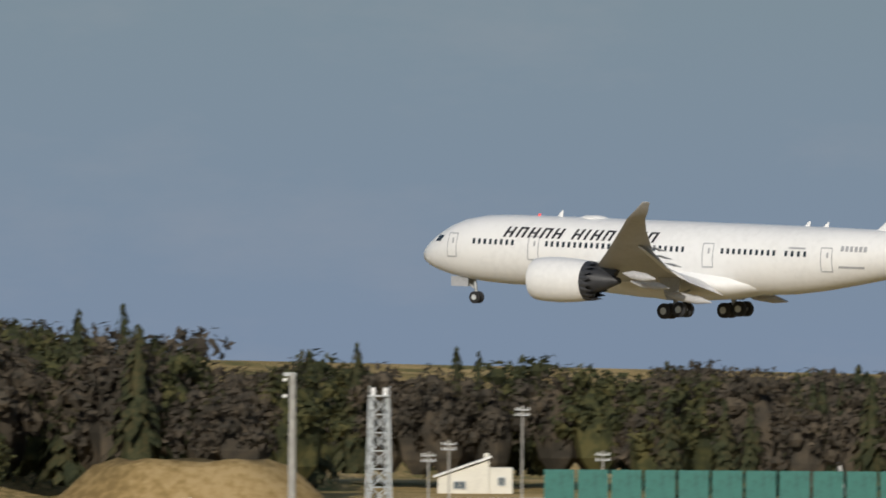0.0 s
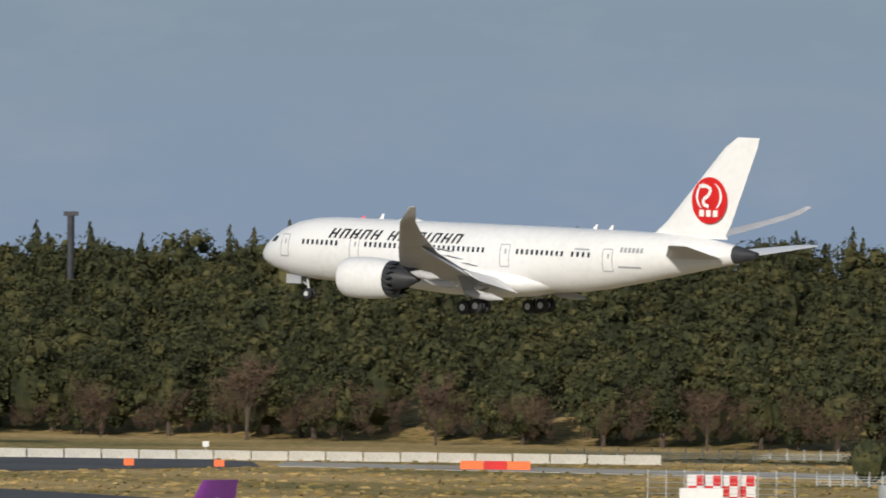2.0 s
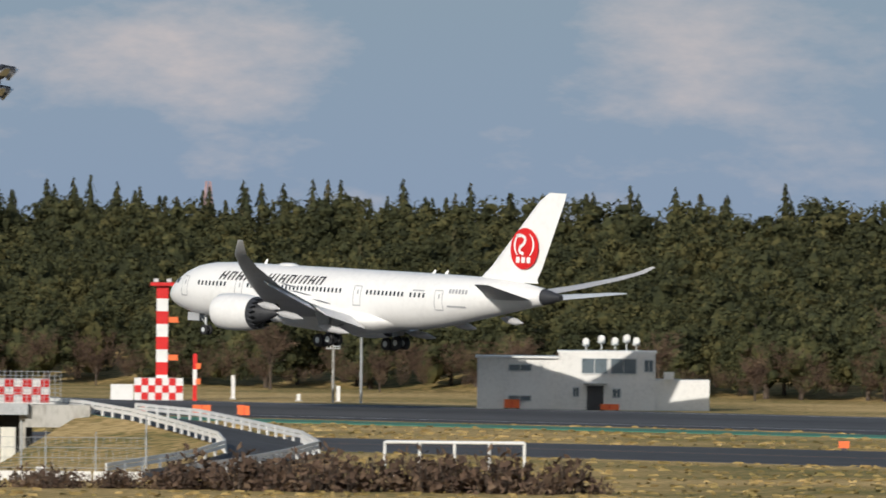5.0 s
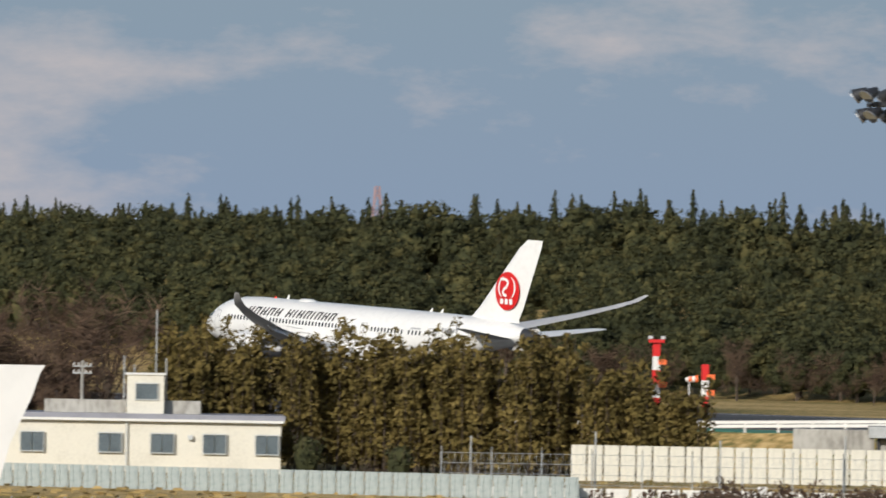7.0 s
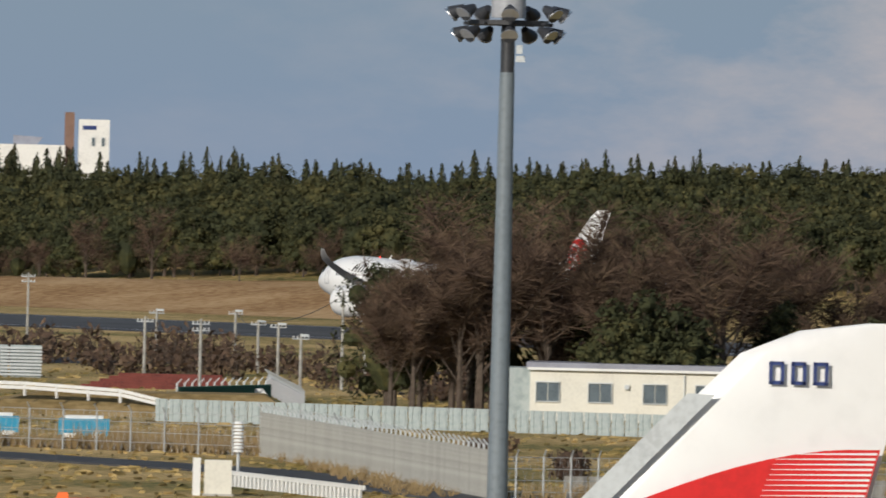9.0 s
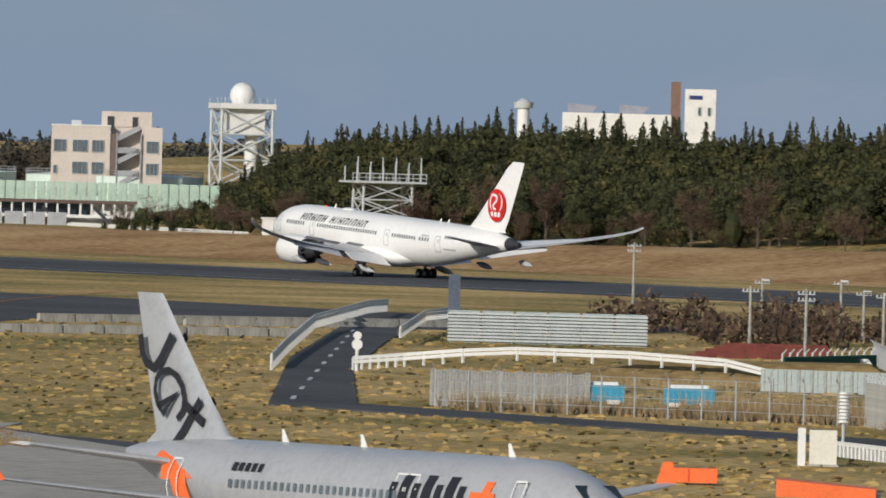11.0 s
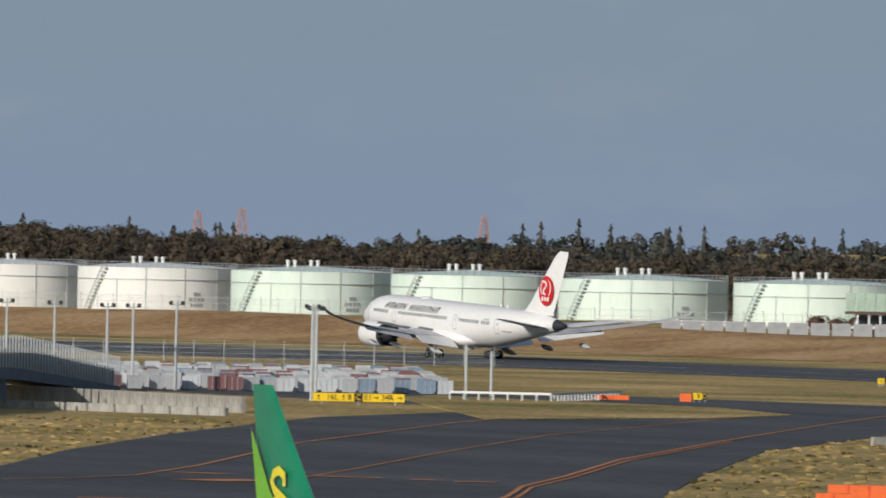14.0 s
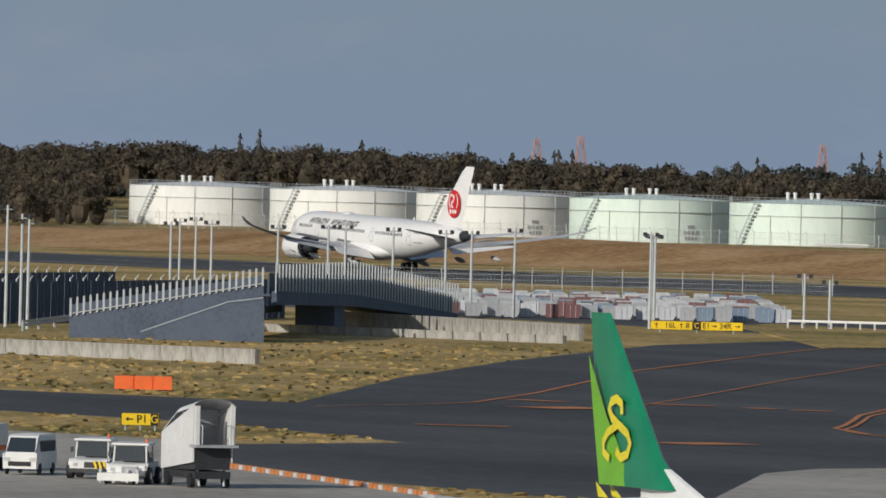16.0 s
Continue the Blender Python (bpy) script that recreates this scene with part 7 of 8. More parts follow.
    for k in range(62):
        x = 193 * k / 61
        z = float(np.interp(x, [p for p, q in foot], [q for p, q in foot]))
        ob = part("fin", post, None, t, at=pose(x, -0.4, z))
        ob.scale = (1.0, 1.0, 2.8 + 0.7 * step(0, 90, x))
    box_part("pier", t, BRIDGE_BLUE, 66, 2, 0, 10, 4, 2.7)
    box_part("cross_beam", t, BRIDGE_BLUE, 40, 6, 1.9, 50, 0.5, 0.6)
    for a, b in (((-1130, 566), (-1200, 640)), ((-1180, 580), (-1240, 640))):
        panel_fence("fin_fence", "row of grey steel fins on the far ramp", a, b, 4.2, 2.0, BRIDGE_BLUE, z=0.0, post=PALE_STEEL, group="fin fences")
    rail_line("guard_rail", "pale blue-grey guard rail on the ramp", [(-1075, 545, 0.3), (-1110, 585, 2.4), (-1135, 600, 3.0)], 0.9, 4, PALE_STEEL)
    # lamp posts of the yard
    for x, y, h in ((-1241.3, 647.5, 9.9), (-1239.2, 651.5, 10.1), (-1235.7, 658.0, 9.8), (-1224.3, 658.2, 10.0), (-1249.8, 674.1, 9.8), (-1229.7, 669.3, 9.8), (-1218.1, 669.6, 9.7), (-1243.0, 686.6, 9.5), (-1223.1, 681.1, 10.0), (-1163.6, 664.5, 10.3), (-1172.1, 669.9, 10.0), (-1115.7, 563.7, 12.1), (-1123.9, 569.5, 11.2), (-1105.8, 561.1, 10.8), (-1182.3, 675.4, 10), (-1178, 692, 6.0), (-1176, 694, 5.4), (-1420, 742, 9), (-1450, 760, 9)):
        t = spot("yard_lamp", "slim grey yard lamp post with twin floodlights", "lamp post", x, y, 0, 0, "yard lamp posts")
        part("shaft", Mesh().tube((0, 0, 0), (0, 0, h), 0.17, 0.12, 8), PALE_STEEL, t, smooth=40)
        part("bracket", Mesh().box(0, 0, h - 0.5, 1.5, 0.12, 0.12), STEEL, t)
        for u in (-0.65, 0.65):
            part("floodlight", Mesh().box(u, -0.15, h - 0.45, 0.42, 0.45, 0.42), DARK, t)
    # container yard
    for k in range(190):
        i, j = k % 19, k // 19
        u, v = (i + rng.uniform(-0.2, 0.2)) * 2.15 - 1, (j + rng.uniform(-0.15, 0.15)) * 15.5
        if rng.random() < 0.08:
            continue
        container(-1232 + 0.485 * u - 0.876 * v, 677 + 0.875 * u + 0.48 * v, rng.uniform(-6, 6), rng.choice((0, 0, 0, 1, 1, 2, 3)))
    wire_fence("wire_fence", "tall wire fence round the container yard", (-1484, 806), (-1460, 862), 2.6, 4.0, PALE_STEEL)
    rail_line("picket_rail", "row of white bollards at the yard's corner", [(-1178, 690, 0), (-1170, 698, 0), (-1195, 722, 0)], 0.9, 1.6, WHITE, 1)


CONT_LABEL = ("silver aluminium air cargo container", "pale air cargo container with a white cover", "blue-grey air cargo container", "dull red air cargo container")
CONT_MESH = [Mesh().loft([[(-0.75, y, 0.12), (0.75, y, 0.12), (1.0, y, 0.6), (1.0, y, 1.62), (-0.75, y, 1.62)] for y in (-0.76, 0.76)]).data("body", k) for k in (SILVER, plain("cover_white", (0.55, 0.57, 0.6), 0.6), plain("dull_blue", (0.2, 0.27, 0.36), 0.6), plain("dull_red", (0.2, 0.09, 0.09), 0.6))]
CONT_BASE = Mesh().box(0, 0, 0, 1.6, 1.5, 0.12).data("base", DARK)
CONT_RIB = Mesh().box(-0.2, -0.78, 0.15, 0.08, 0.04, 1.4).box(0.4, -0.78, 0.15, 0.08, 0.04, 1.4).data("rib", STEEL)
west()


# ---- parked aircraft and vehicles on the apron ----
def parked_jet(label, tip, aft, L, R, axis, fin, tail, wing, skin_mat, fin_mat):
    """A parked airliner: tip is the plan place of the fin's top rear corner, aft the way its tail points."""
    ang = math.atan2(aft[1], aft[0])
    a = Vector((*aft, 0)).normalized()
    nose = Vector((*tip, 0)) - a * fin[-1][1]
    t = thing("parked_airliner", label, "airliner", Matrix.Translation((nose.x, nose.y, axis)) @ Matrix.Rotation(ang, 4, "Z"), "parked airliners")
    prof = [(0, 0.03, -0.35), (0.012, 0.3, -0.32), (0.035, 0.55, -0.22), (0.08, 0.82, -0.1), (0.14, 0.97, 0), (0.2, 1, 0), (0.66, 1, 0), (0.74, 0.94, 0.06), (0.83, 0.74, 0.24), (0.91, 0.48, 0.42), (0.97, 0.24, 0.55), (1.0, 0.08, 0.6)]
    part("fuselage", Mesh().loft([ring(u * L, r * R, r * R, zc * R) for u, r, zc in prof]), skin_mat, t, smooth=50)
    f = part("fin", Mesh().loft([foil(x0, 0, z, x1 - x0, (x1 - x0) * 0.1, up=(0, 1, 0)) for x0, x1, z in fin]), fin_mat, t, smooth=40)
    for s in (-1, 1):
        part("tailplane", Mesh().loft([foil(x0, s * y, z, x1 - x0, 0.1 * (x1 - x0)) for x0, x1, y, z in tail]), WING_GREY, t, smooth=40)
        part("wing", Mesh().loft([foil(x0, s * y, z, x1 - x0, 0.1 * (x1 - x0)) for x0, x1, y, z in wing]), WING_GREY, t, smooth=40)
        x0, x1, y, z = wing[-1]
        part("winglet", Mesh().loft([foil(x0, s * y, z, x1 - x0, 0.12), foil(x0 + 0.7, s * (y + 0.3), z + 0.9, (x1 - x0) * 0.5, 0.06)]), ORANGE if fin_mat == SILVER else fin_mat, t, smooth=40)
        part("engine", Mesh().loft([[(x, s * 0.34 * y + r * math.cos(q), -R * 0.85 + r * math.sin(q)) for q in [2 * math.pi * i / 18 for i in range(18)]] for x, r in ((wing[0][0] - 2.5, R * 0.5), (wing[0][0] - 1.6, R * 0.56), (wing[0][0] + 1.0, R * 0.5), (wing[0][0] + 2.4, R * 0.32))]), skin_mat, t, smooth=50)
        gear = part("main_gear", Mesh().tube((L * 0.52, s * R * 1.5, -R * 0.7), (L * 0.52, s * R * 1.5, 0.5 - axis), 0.15, n=8), STEEL, t)
        for dx in (-0.45, 0.45):
            wheel(gear, "wheel", L * 0.52, s * R * 1.5 + dx, 0.55 - axis, 0.55, 0.35)
    gear = part("nose_gear", Mesh().tube((L * 0.13, 0, -R * 0.8), (L * 0.13, 0, 0.4 - axis), 0.12, n=8), STEEL, t)
    for dx in (-0.25, 0.25):
        wheel(gear, "wheel", L * 0.13, dx, 0.4 - axis, 0.4, 0.22)
    return t, f


def plate(m, pts, y):
    """A flat shape on a fin's side, given in (aft, height)."""
    return m.add([(p, y, q) for p, q in pts], [tuple(range(len(pts)))])


def stroke(m, pts, w, y):
    """A bent band of even width through the points, as one strip."""
    P = [Vector(p) for p in pts]
    left, right = [], []
    for k, p in enumerate(P):
        d = (P[min(k + 1, len(P) - 1)] - P[max(k - 1, 0)]).normalized() * w / 2
        e = d * (-0.5 if k == 0 else 0.5 if k == len(P) - 1 else 0)
        left.append((p.x - d.y + e.x, y, p.y + d.x + e.y))
        right.append((p.x + d.y + e.x, y, p.y - d.x + e.y))
    n = len(P)
    return m.add(left + right, [(k, k + 1, n + k + 1, n + k) for k in range(n - 1)])


A_FIN = [(27.2, 36.2, 1.6), (29.6, 35.4, 2.1), (31.2, 35.9, 3.6), (35.2, 37.2, 7.9)]
A_TAIL = [(31.6, 36.0, 0.6, 0.8), (35.4, 37.2, 6.2, 1.5)]
A_WING = [(12.0, 19.5, 1.2, -1.1), (15.5, 19.0, 6.0, -0.6), (20.6, 22.1, 16.4, 0.5)]


def body_side(L, R, x0, x1, z0, z1, s, lean=0.0):
    """A patch on the straight part of a parked airliner's side."""
    pts = []
    for j in range(4):
        z = z0 + (z1 - z0) * j / 3
        y = s * (math.sqrt(max(0, R * R - z * z)) + 0.03)
        pts += [(x0 + lean * (z - z0), y, z), (x1 + lean * (z - z0), y, z)]
    return Mesh().add(pts, [(2 * j, 2 * j + 1, 2 * j + 3, 2 * j + 2) for j in range(3)])


def silver_jet():
    t, f = parked_jet("silver narrow-body airliner with orange star parked on the apron", (-446.2, 289.7), (-1.0, 0.02), 37.6, 1.98, 3.85, A_FIN, A_TAIL, A_WING, SILVER, SILVER)
    for s in (-1, 1):
        y = s * 0.36
        part("fin_shape", stroke(Mesh(), [(36.3, 6.04), (36.13, 5.38), (35.8, 4.96), (35.16, 4.74), (34.64, 5.18), (33.88, 6.11)], 0.42, y), LETTER, f, "black hook shape")
        part("fin_shape", stroke(Mesh(), [(33.21, 2.7), (32.83, 3.03), (32.74, 3.52), (32.95, 4.05), (33.42, 4.48), (34.01, 4.69), (34.58, 4.62), (34.96, 4.3), (35.05, 3.81), (34.83, 3.27), (34.36, 2.85), (33.23, 3.75), (34.72, 3.18)], 0.3, y), LETTER, f, "black ring shape")
        part("fin_shape", stroke(Mesh(), [(31.52, 3.43), (32.87, 2.06), (34.07, 1.07)], 0.42, y), LETTER, f, "black cross shape")
        part("fin_shape", stroke(Mesh(), [(32.62, 3.25), (31.25, 2.59)], 0.42, y), LETTER, f, "black cross shape")
        for x0, x1, z0, z1 in ((30.2, 31.4, -0.6, 1.2), (31.0, 32.4, 0.2, 1.4), (32.0, 33.4, 1.0, 1.7), (29.3, 30.4, 0.3, 0.8)):
            part("orange_patch", body_side(0, 1.6, x0, x1, z0 * 0.9, min(1.5, z1), s, 0.4), ORANGE, t, "orange star patch")
        x = 9.0
        for k, w in enumerate((0.5, 0.7, 0.5, 0.7, 0.5, 0.7, 0.5)):
            part("title_block", body_side(0, 1.98, x, x + w, -0.3, 0.75 + 0.35 * (k % 2), s, -0.25), LETTER, t, "black title block")
            x += w + 0.24
        part("orange_star", body_side(0, 1.98, 6.6, 8.4, 0.1, 0.55, s), ORANGE, t, "orange star")
        part("orange_star", body_side(0, 1.98, 7.2, 7.8, -0.2, 1.0, s, -0.3), ORANGE, t, "orange star")
        for k in range(5):
            part("registration_bar", body_side(0, 1.98, 24.2 + 0.5 * k, 24.55 + 0.5 * k, 0.75, 1.1, s), LETTER, t, "dark registration bar")
        for k in range(26):
            if not 8.5 < 12 + 0.55 * k < 0:
                part("window", body_side(0, 1.98, 13.8 + 0.5 * k, 14.05 + 0.5 * k, 0.05, 0.4, s), WINDOW, t)
        for x in (4.6, 12.4, 13.3, 31.0):
            part("door_outline", body_side(0, 1.98 if x < 30 else 1.7, x, x + 0.07, -0.7, 1.1, s), WHITE, t, "white door outline")
            part("door_outline", body_side(0, 1.98 if x < 30 else 1.7, x + 0.75, x + 0.82, -0.7, 1.1, s), WHITE, t, "white door outline")
            part("door_outline", body_side(0, 1.98 if x < 30 else 1.7, x, x + 0.82, 1.04, 1.12, s), WHITE, t, "white door outline")
    for x in (8.0, 19, 25):
        part("antenna", Mesh().add([(x, -0.03, 1.9), (x + 0.5, -0.03, 1.9), (x + 0.62, 0, 2.5), (x + 0.42, 0, 2.5), (x, 0.03, 1.9), (x + 0.5, 0.03, 1.9)], [(0, 1, 2, 3), (5, 4, 3, 2), (0, 3, 4), (1, 5, 2)]), WHITE, t)
    part("windscreen", Mesh().loft([[(1.6, y, 0.55), (2.3, y, 1.05), (2.3, y, 1.0), (1.6, y, 0.5)] for y in (-0.95, 0.95)]), GLASS_DARK, t, "dark windscreen")
    b = spot("boarding_bridge", "orange-topped grey boarding bridge head at the aircraft", "boarding bridge", -408, 297, 0)
    box_part("cab", b, PLANE_GREY, 1.5, 1.5, 2.2, 3.0, 3.2, 2.6)
    part("hood", Mesh().loft([[(-1.2, y, 4.6), (2.8, y, 4.6), (2.8, y, 5.0), (-1.2, y, 5.3)] for y in (-0.4, 2.6)]), ORANGE, b, "orange hood")
    for u in (0.6, 2.6):
        box_part("leg", b, STEEL, u, 1.5, 0, 0.4, 0.4, 2.3)


def green_jet():
    fin = [(24.0, 37.2, 1.55), (28.2, 37.4, 2.2), (30.6, 37.9, 3.4), (37.0, 39.3, 8.85)]
    t, f = parked_jet("white narrow-body airliner with a green fin parked on the apron", (-428.7, 242.2), (-0.98, 0.176), 39.5, 1.88, 3.65, fin[1:], [(32.6, 37.0, 0.6, 0.9), (36.8, 38.8, 7.1, 1.6)], [(12.5, 20.5, 1.2, -1.1), (16.5, 20.5, 6.0, -0.6), (22.0, 23.5, 17.0, 0.6)], PLANE_WHITE, GREEN_FIN)
    part("dorsal_fin", Mesh().loft([foil(x0, 0, z, x1 - x0, 0.35, up=(0, 1, 0)) for x0, x1, z in ((23.5, 33.0, 1.5), (29.6, 33.0, 3.0))]), PLANE_WHITE, t, "white dorsal fin", 40)
    for s in (-1, 1):
        y = s * 0.4
        part("lime_patch", plate(Mesh(), [(38.55, 7.2), (37.65, 4.2), (37.00, 2.2), (32.60, 2.2), (33.67, 2.93), (36.30, 4.86)], y * 0.8), LIME, f, "lime green patch")
        part("emblem_curve", stroke(Mesh(), [(34.22, 5.07), (34.25, 5.4), (34.85, 5.58), (35.43, 5.45), (35.68, 5.16), (35.32, 4.82), (34.45, 4.54), (33.51, 4.26), (33.16, 3.88), (33.46, 3.47), (34.23, 3.3), (34.71, 3.52)], 0.36, y * 1.1), FIN_YELLOW, f, "yellow curved emblem")
        part("emblem_curve", stroke(Mesh(), [(34.78, 4.53), (35.75, 4.26), (36.25, 3.89), (36.22, 3.48), (35.61, 3.26)], 0.32, y * 1.12), FIN_YELLOW, f, "yellow curved emblem")
        part("yellow_patch", plate(Mesh(), [(37.5, 2.3), (37.2, 1.7), (36.0, 1.7)], y * 0.7), FIN_YELLOW, f, "yellow patch")


def big_fin_jet():
    fin = [(40.0, 52.0, 2.2), (43.2, 51.6, 3.2), (49.3, 53.2, 9.4), (50.2, 53.6, 10.3), (51.3, 53.75, 10.75), (52.6, 53.85, 10.92)]
    t, f = parked_jet("white wide-body airliner with a red arc on its fin", (-185.7, 152.3), (0.63, 0.776), 54.9, 2.5, 5.3, fin, [(44.5, 51.5, 0.6, 0.9), (50.5, 53.0, 9.3, 1.9)], [(17.0, 28.0, 1.5, -1.4), (22.5, 29.5, 8.0, -0.8), (32.5, 34.5, 23.8, 0.8)], PLANE_WHITE, PLANE_WHITE)
    for s in (-1, 1):
        y = s * 0.36
        m = Mesh()
        arc = [(47.6 + 5.3 * u, 7.15 + 1.38 * math.sin(u * math.pi * 0.52)) for u in [k / 10 for k in range(11)]]
        for p, q in zip(arc, arc[1:]):
            plate(m, [p, q, (q[0] - 0.95, 5.0), (p[0] - 0.95, 5.0)], y)
        part("red_arc", m, RED, f, "red arc")
        for k in range(30):
            z = 8.5 - 0.1 * k
            part("white_streak", plate(Mesh(), [(51.0 - 0.04 * k, z), (51.5 + 0.258 * (z - 3.2), z + 0.02), (51.5 + 0.258 * (z - 3.2), z + 0.065), (51.0 - 0.04 * k, z + 0.008)], y * 1.03), PLANE_WHITE, f)
        for k in range(3):
            x = 50.75 + 0.42 * k
            m = Mesh()
            for a, b, c, d in ((0, 0.07, 0, 0.44), (0.22, 0.29, 0, 0.44), (0.0, 0.29, 0.37, 0.44), (0, 0.29, 0, 0.07)):
                plate(m, [(x + a, 9.72 + c), (x + b, 9.72 + c), (x + b, 9.72 + d), (x + a, 9.72 + d)], s * 0.24)
            part("registration_bar", m, NAVY, f, "navy registration bars")
        part("leading_edge", plate(Mesh(), [(43.0, 3.1), (43.6, 3.1), (49.75, 9.5), (49.2, 9.5)], s * 0.3), PALE_STEEL, f, "bare metal leading edge")


def purple_jet():
    t, f = parked_jet("white narrow-body airliner with a purple fin", (-246.5, 312.5), (-0.085, 0.99), 37.6, 1.98, 3.85, A_FIN, A_TAIL, A_WING, PLANE_WHITE, PURPLE)
    for s in (-1, 1):
        part("white_curve", stroke(Mesh(), [(34.0, 6.2), (34.6, 7.0), (35.6, 7.2), (36.2, 6.8), (35.4, 6.2), (34.4, 5.4)], 0.32, s * 0.3), PLANE_WHITE, f, "white curve on the fin")
        part("white_curve", stroke(Mesh(), [(35.0, 5.6), (36.0, 6.2), (36.6, 6.0)], 0.28, s * 0.3), PLANE_WHITE, f, "white curve on the fin")


def grey_jet():
    t, f = parked_jet("silver narrow-body airliner with a grey fin", (-249.8, 291.8), (-0.12, 0.988), 37.6, 1.98, 3.85, A_FIN, A_TAIL, A_WING, SILVER, SILVER)
    for s in (-1, 1):
        part("orange_patch", plate(Mesh(), [(34.6, 5.9), (35.2, 6.3), (35.1, 5.4)], s * 0.3), ORANGE, f, "orange star tip")


def ground_vehicles():
    v = spot("van", "white minibus parked on the apron", "van", -625, 317.5, 0.1, -14, "apron vehicles")
    part("body", Mesh().loft([[(-0.95, y, 0.35), (0.95, y, 0.35), (0.97, y, 1.2), (0.84, y, z), (-0.84, y, z), (-0.97, y, 1.2)] for y, z in ((-2.35, 1.0), (-2.2, 1.25), (-1.5, 2.15), (-1.2, 2.24), (2.3, 2.24))]), WHITE, v, smooth=30)
    part("windscreen", Mesh().add([(-0.82, -2.2, 1.28), (0.82, -2.2, 1.28), (0.74, -1.58, 2.06), (-0.74, -1.58, 2.06)], [(0, 1, 2, 3)]), GLASS_DARK, v, "dark windscreen")
    box_part("grille", v, BLACK, 0, -2.37, 0.5, 1.3, 0.05, 0.25)
    for u in (-0.72, 0.72):
        box_part("headlight", v, METAL, u, -2.36, 0.78, 0.35, 0.06, 0.2)
        for y in (-1.5, 1.5):
            part("wheel", Mesh().tube((u * 1.2, y, 0.34), (u * 1.36, y, 0.34), 0.34, n=14), BLACK, v)
    for s in (-1, 1):
        box_part("side_window", v, GLASS_DARK, s * 0.93, 0.3, 1.3, 0.06, 3.4, 0.6)
    for x, y, k in ((-618.6, 318.3, 0), (-610.0, 316.2, 1)):
        t = spot("baggage_tug", "white towing tractor with yellow and black corner stripes" if k == 0 else "white baggage tug with an open front deck", "tug", x, y, 0.1, -12, "apron vehicles")
        part("body", Mesh().loft([[(-1.05, y2, 0.42), (1.05, y2, 0.42), (1.05, y2, z), (-1.05, y2, z)] for y2, z in ((-1.9, 0.95), (-1.75, 1.05), (-0.8, 1.15), (1.7, 1.2))]), WHITE, t, smooth=20)
        box_part("grille", t, DARK, 0.15, -1.92, 0.62, 0.75, 0.06, 0.32, "dark radiator grille")
        box_part("bumper", t, PLANE_GREY if k else DARK, 0, -1.98, 0.35, 2.1, 0.18, 0.22)
        for u in (-0.82, 0.82):
            box_part("headlight", t, METAL, u * 0.9, -1.93, 0.72, 0.22, 0.06, 0.16)
            part("mudguard", Mesh().loft([[(u * 1.12 - 0.22, y2, z), (u * 1.12 + 0.22, y2, z), (u * 1.12 + 0.22, y2, z + 0.08), (u * 1.12 - 0.22, y2, z + 0.08)] for y2, z in ((-1.8, 0.75), (-1.6, 1.0), (-1.0, 1.02), (-0.7, 0.75))]), WHITE, t)
            for y2 in (-1.25, 1.15):
                tyre = part("wheel", Mesh().tube((u * 1.15, y2, 0.46), (u * 1.55, y2, 0.46), 0.46, n=16), BLACK, t)
                part("rim", Mesh().tube((u * 1.54, y2, 0.46), (u * 1.58, y2, 0.46), 0.2, n=10), WHITE, tyre)
            for y2 in (-0.75, 0.85):
                part("cab_post", Mesh().tube((u * 1.12, y2 - (0.1 if y2 < 0 else 0), 1.15), (u * 1.05, y2, 2.12), 0.05, n=6), WHITE, t)
            part("mirror", Mesh().box(u * 1.4, -0.85, 1.45, 0.16, 0.06, 0.3).tube((u * 1.1, -0.8, 1.6), (u * 1.4, -0.85, 1.6), 0.02, n=5), DARK, t)
        part("windscreen", Mesh().add([(-0.88, -0.84, 1.22), (0.88, -0.84, 1.22), (0.84, -0.75, 2.05), (-0.84, -0.75, 2.05)], [(0, 1, 2, 3)]), GLASS_DARK, t, "dark windscreen")
        box_part("seat", t, BLACK, 0.1, 0.2, 1.15, 1.3, 0.5, 0.6, "black seat")
        box_part("back_panel", t, PALE_STEEL, 0, 0.88, 1.18, 1.8, 0.06, 0.45)
        part("roof", Mesh().loft([[(-1.05, y2, z), (1.05, y2, z), (1.0, y2, z + 0.1), (-1.0, y2, z + 0.1)] for y2, z in ((-0.95, 2.1), (0.95, 2.14))]), WHITE, t)
        part("beacon", Mesh().tube((0.7, 0.2, 2.24), (0.7, 0.2, 2.42), 0.08, n=8), ORANGE, t)
        if k == 0:
            for q in range(5):
                part("warning_stripe", Mesh().add([(0.42 + 0.13 * q, -1.99, 0.58), (0.55 + 0.13 * q, -1.99, 0.58), (0.42 + 0.13 * q, -1.99, 0.98), (0.29 + 0.13 * q, -1.99, 0.98)], [(0, 1, 2, 3)]), BLACK if q % 2 else YELLOW, t)
        else:
            box_part("front_deck", t, WHITE, -0.1, -2.7, 0.5, 2.3, 1.5, 0.12)
            for u in (-1.1, -0.35, 0.4, 0.95):
                box_part("deck_post", t, PALE_STEEL, u, -3.4, 0.1, 0.12, 0.12, 0.75)
            box_part("deck_skirt", t, WHITE, -0.1, -3.45, 0.2, 2.3, 0.08, 0.38)
            box_part("tool_box", t, PLANE_GREY, 0.45, -2.8, 0.62, 0.8, 0.7, 0.35)
            for u in (-0.8, 0.7):
                part("caster", Mesh().tube((u - 0.08, -3.1, 0.2), (u + 0.08, -3.1, 0.2), 0.2, n=12), BLACK, t)
    t = spot("service_truck", "white service truck with an orange stripe beside the minibus", "truck", -632.5, 318.0, 0.1, -14, "apron vehicles")
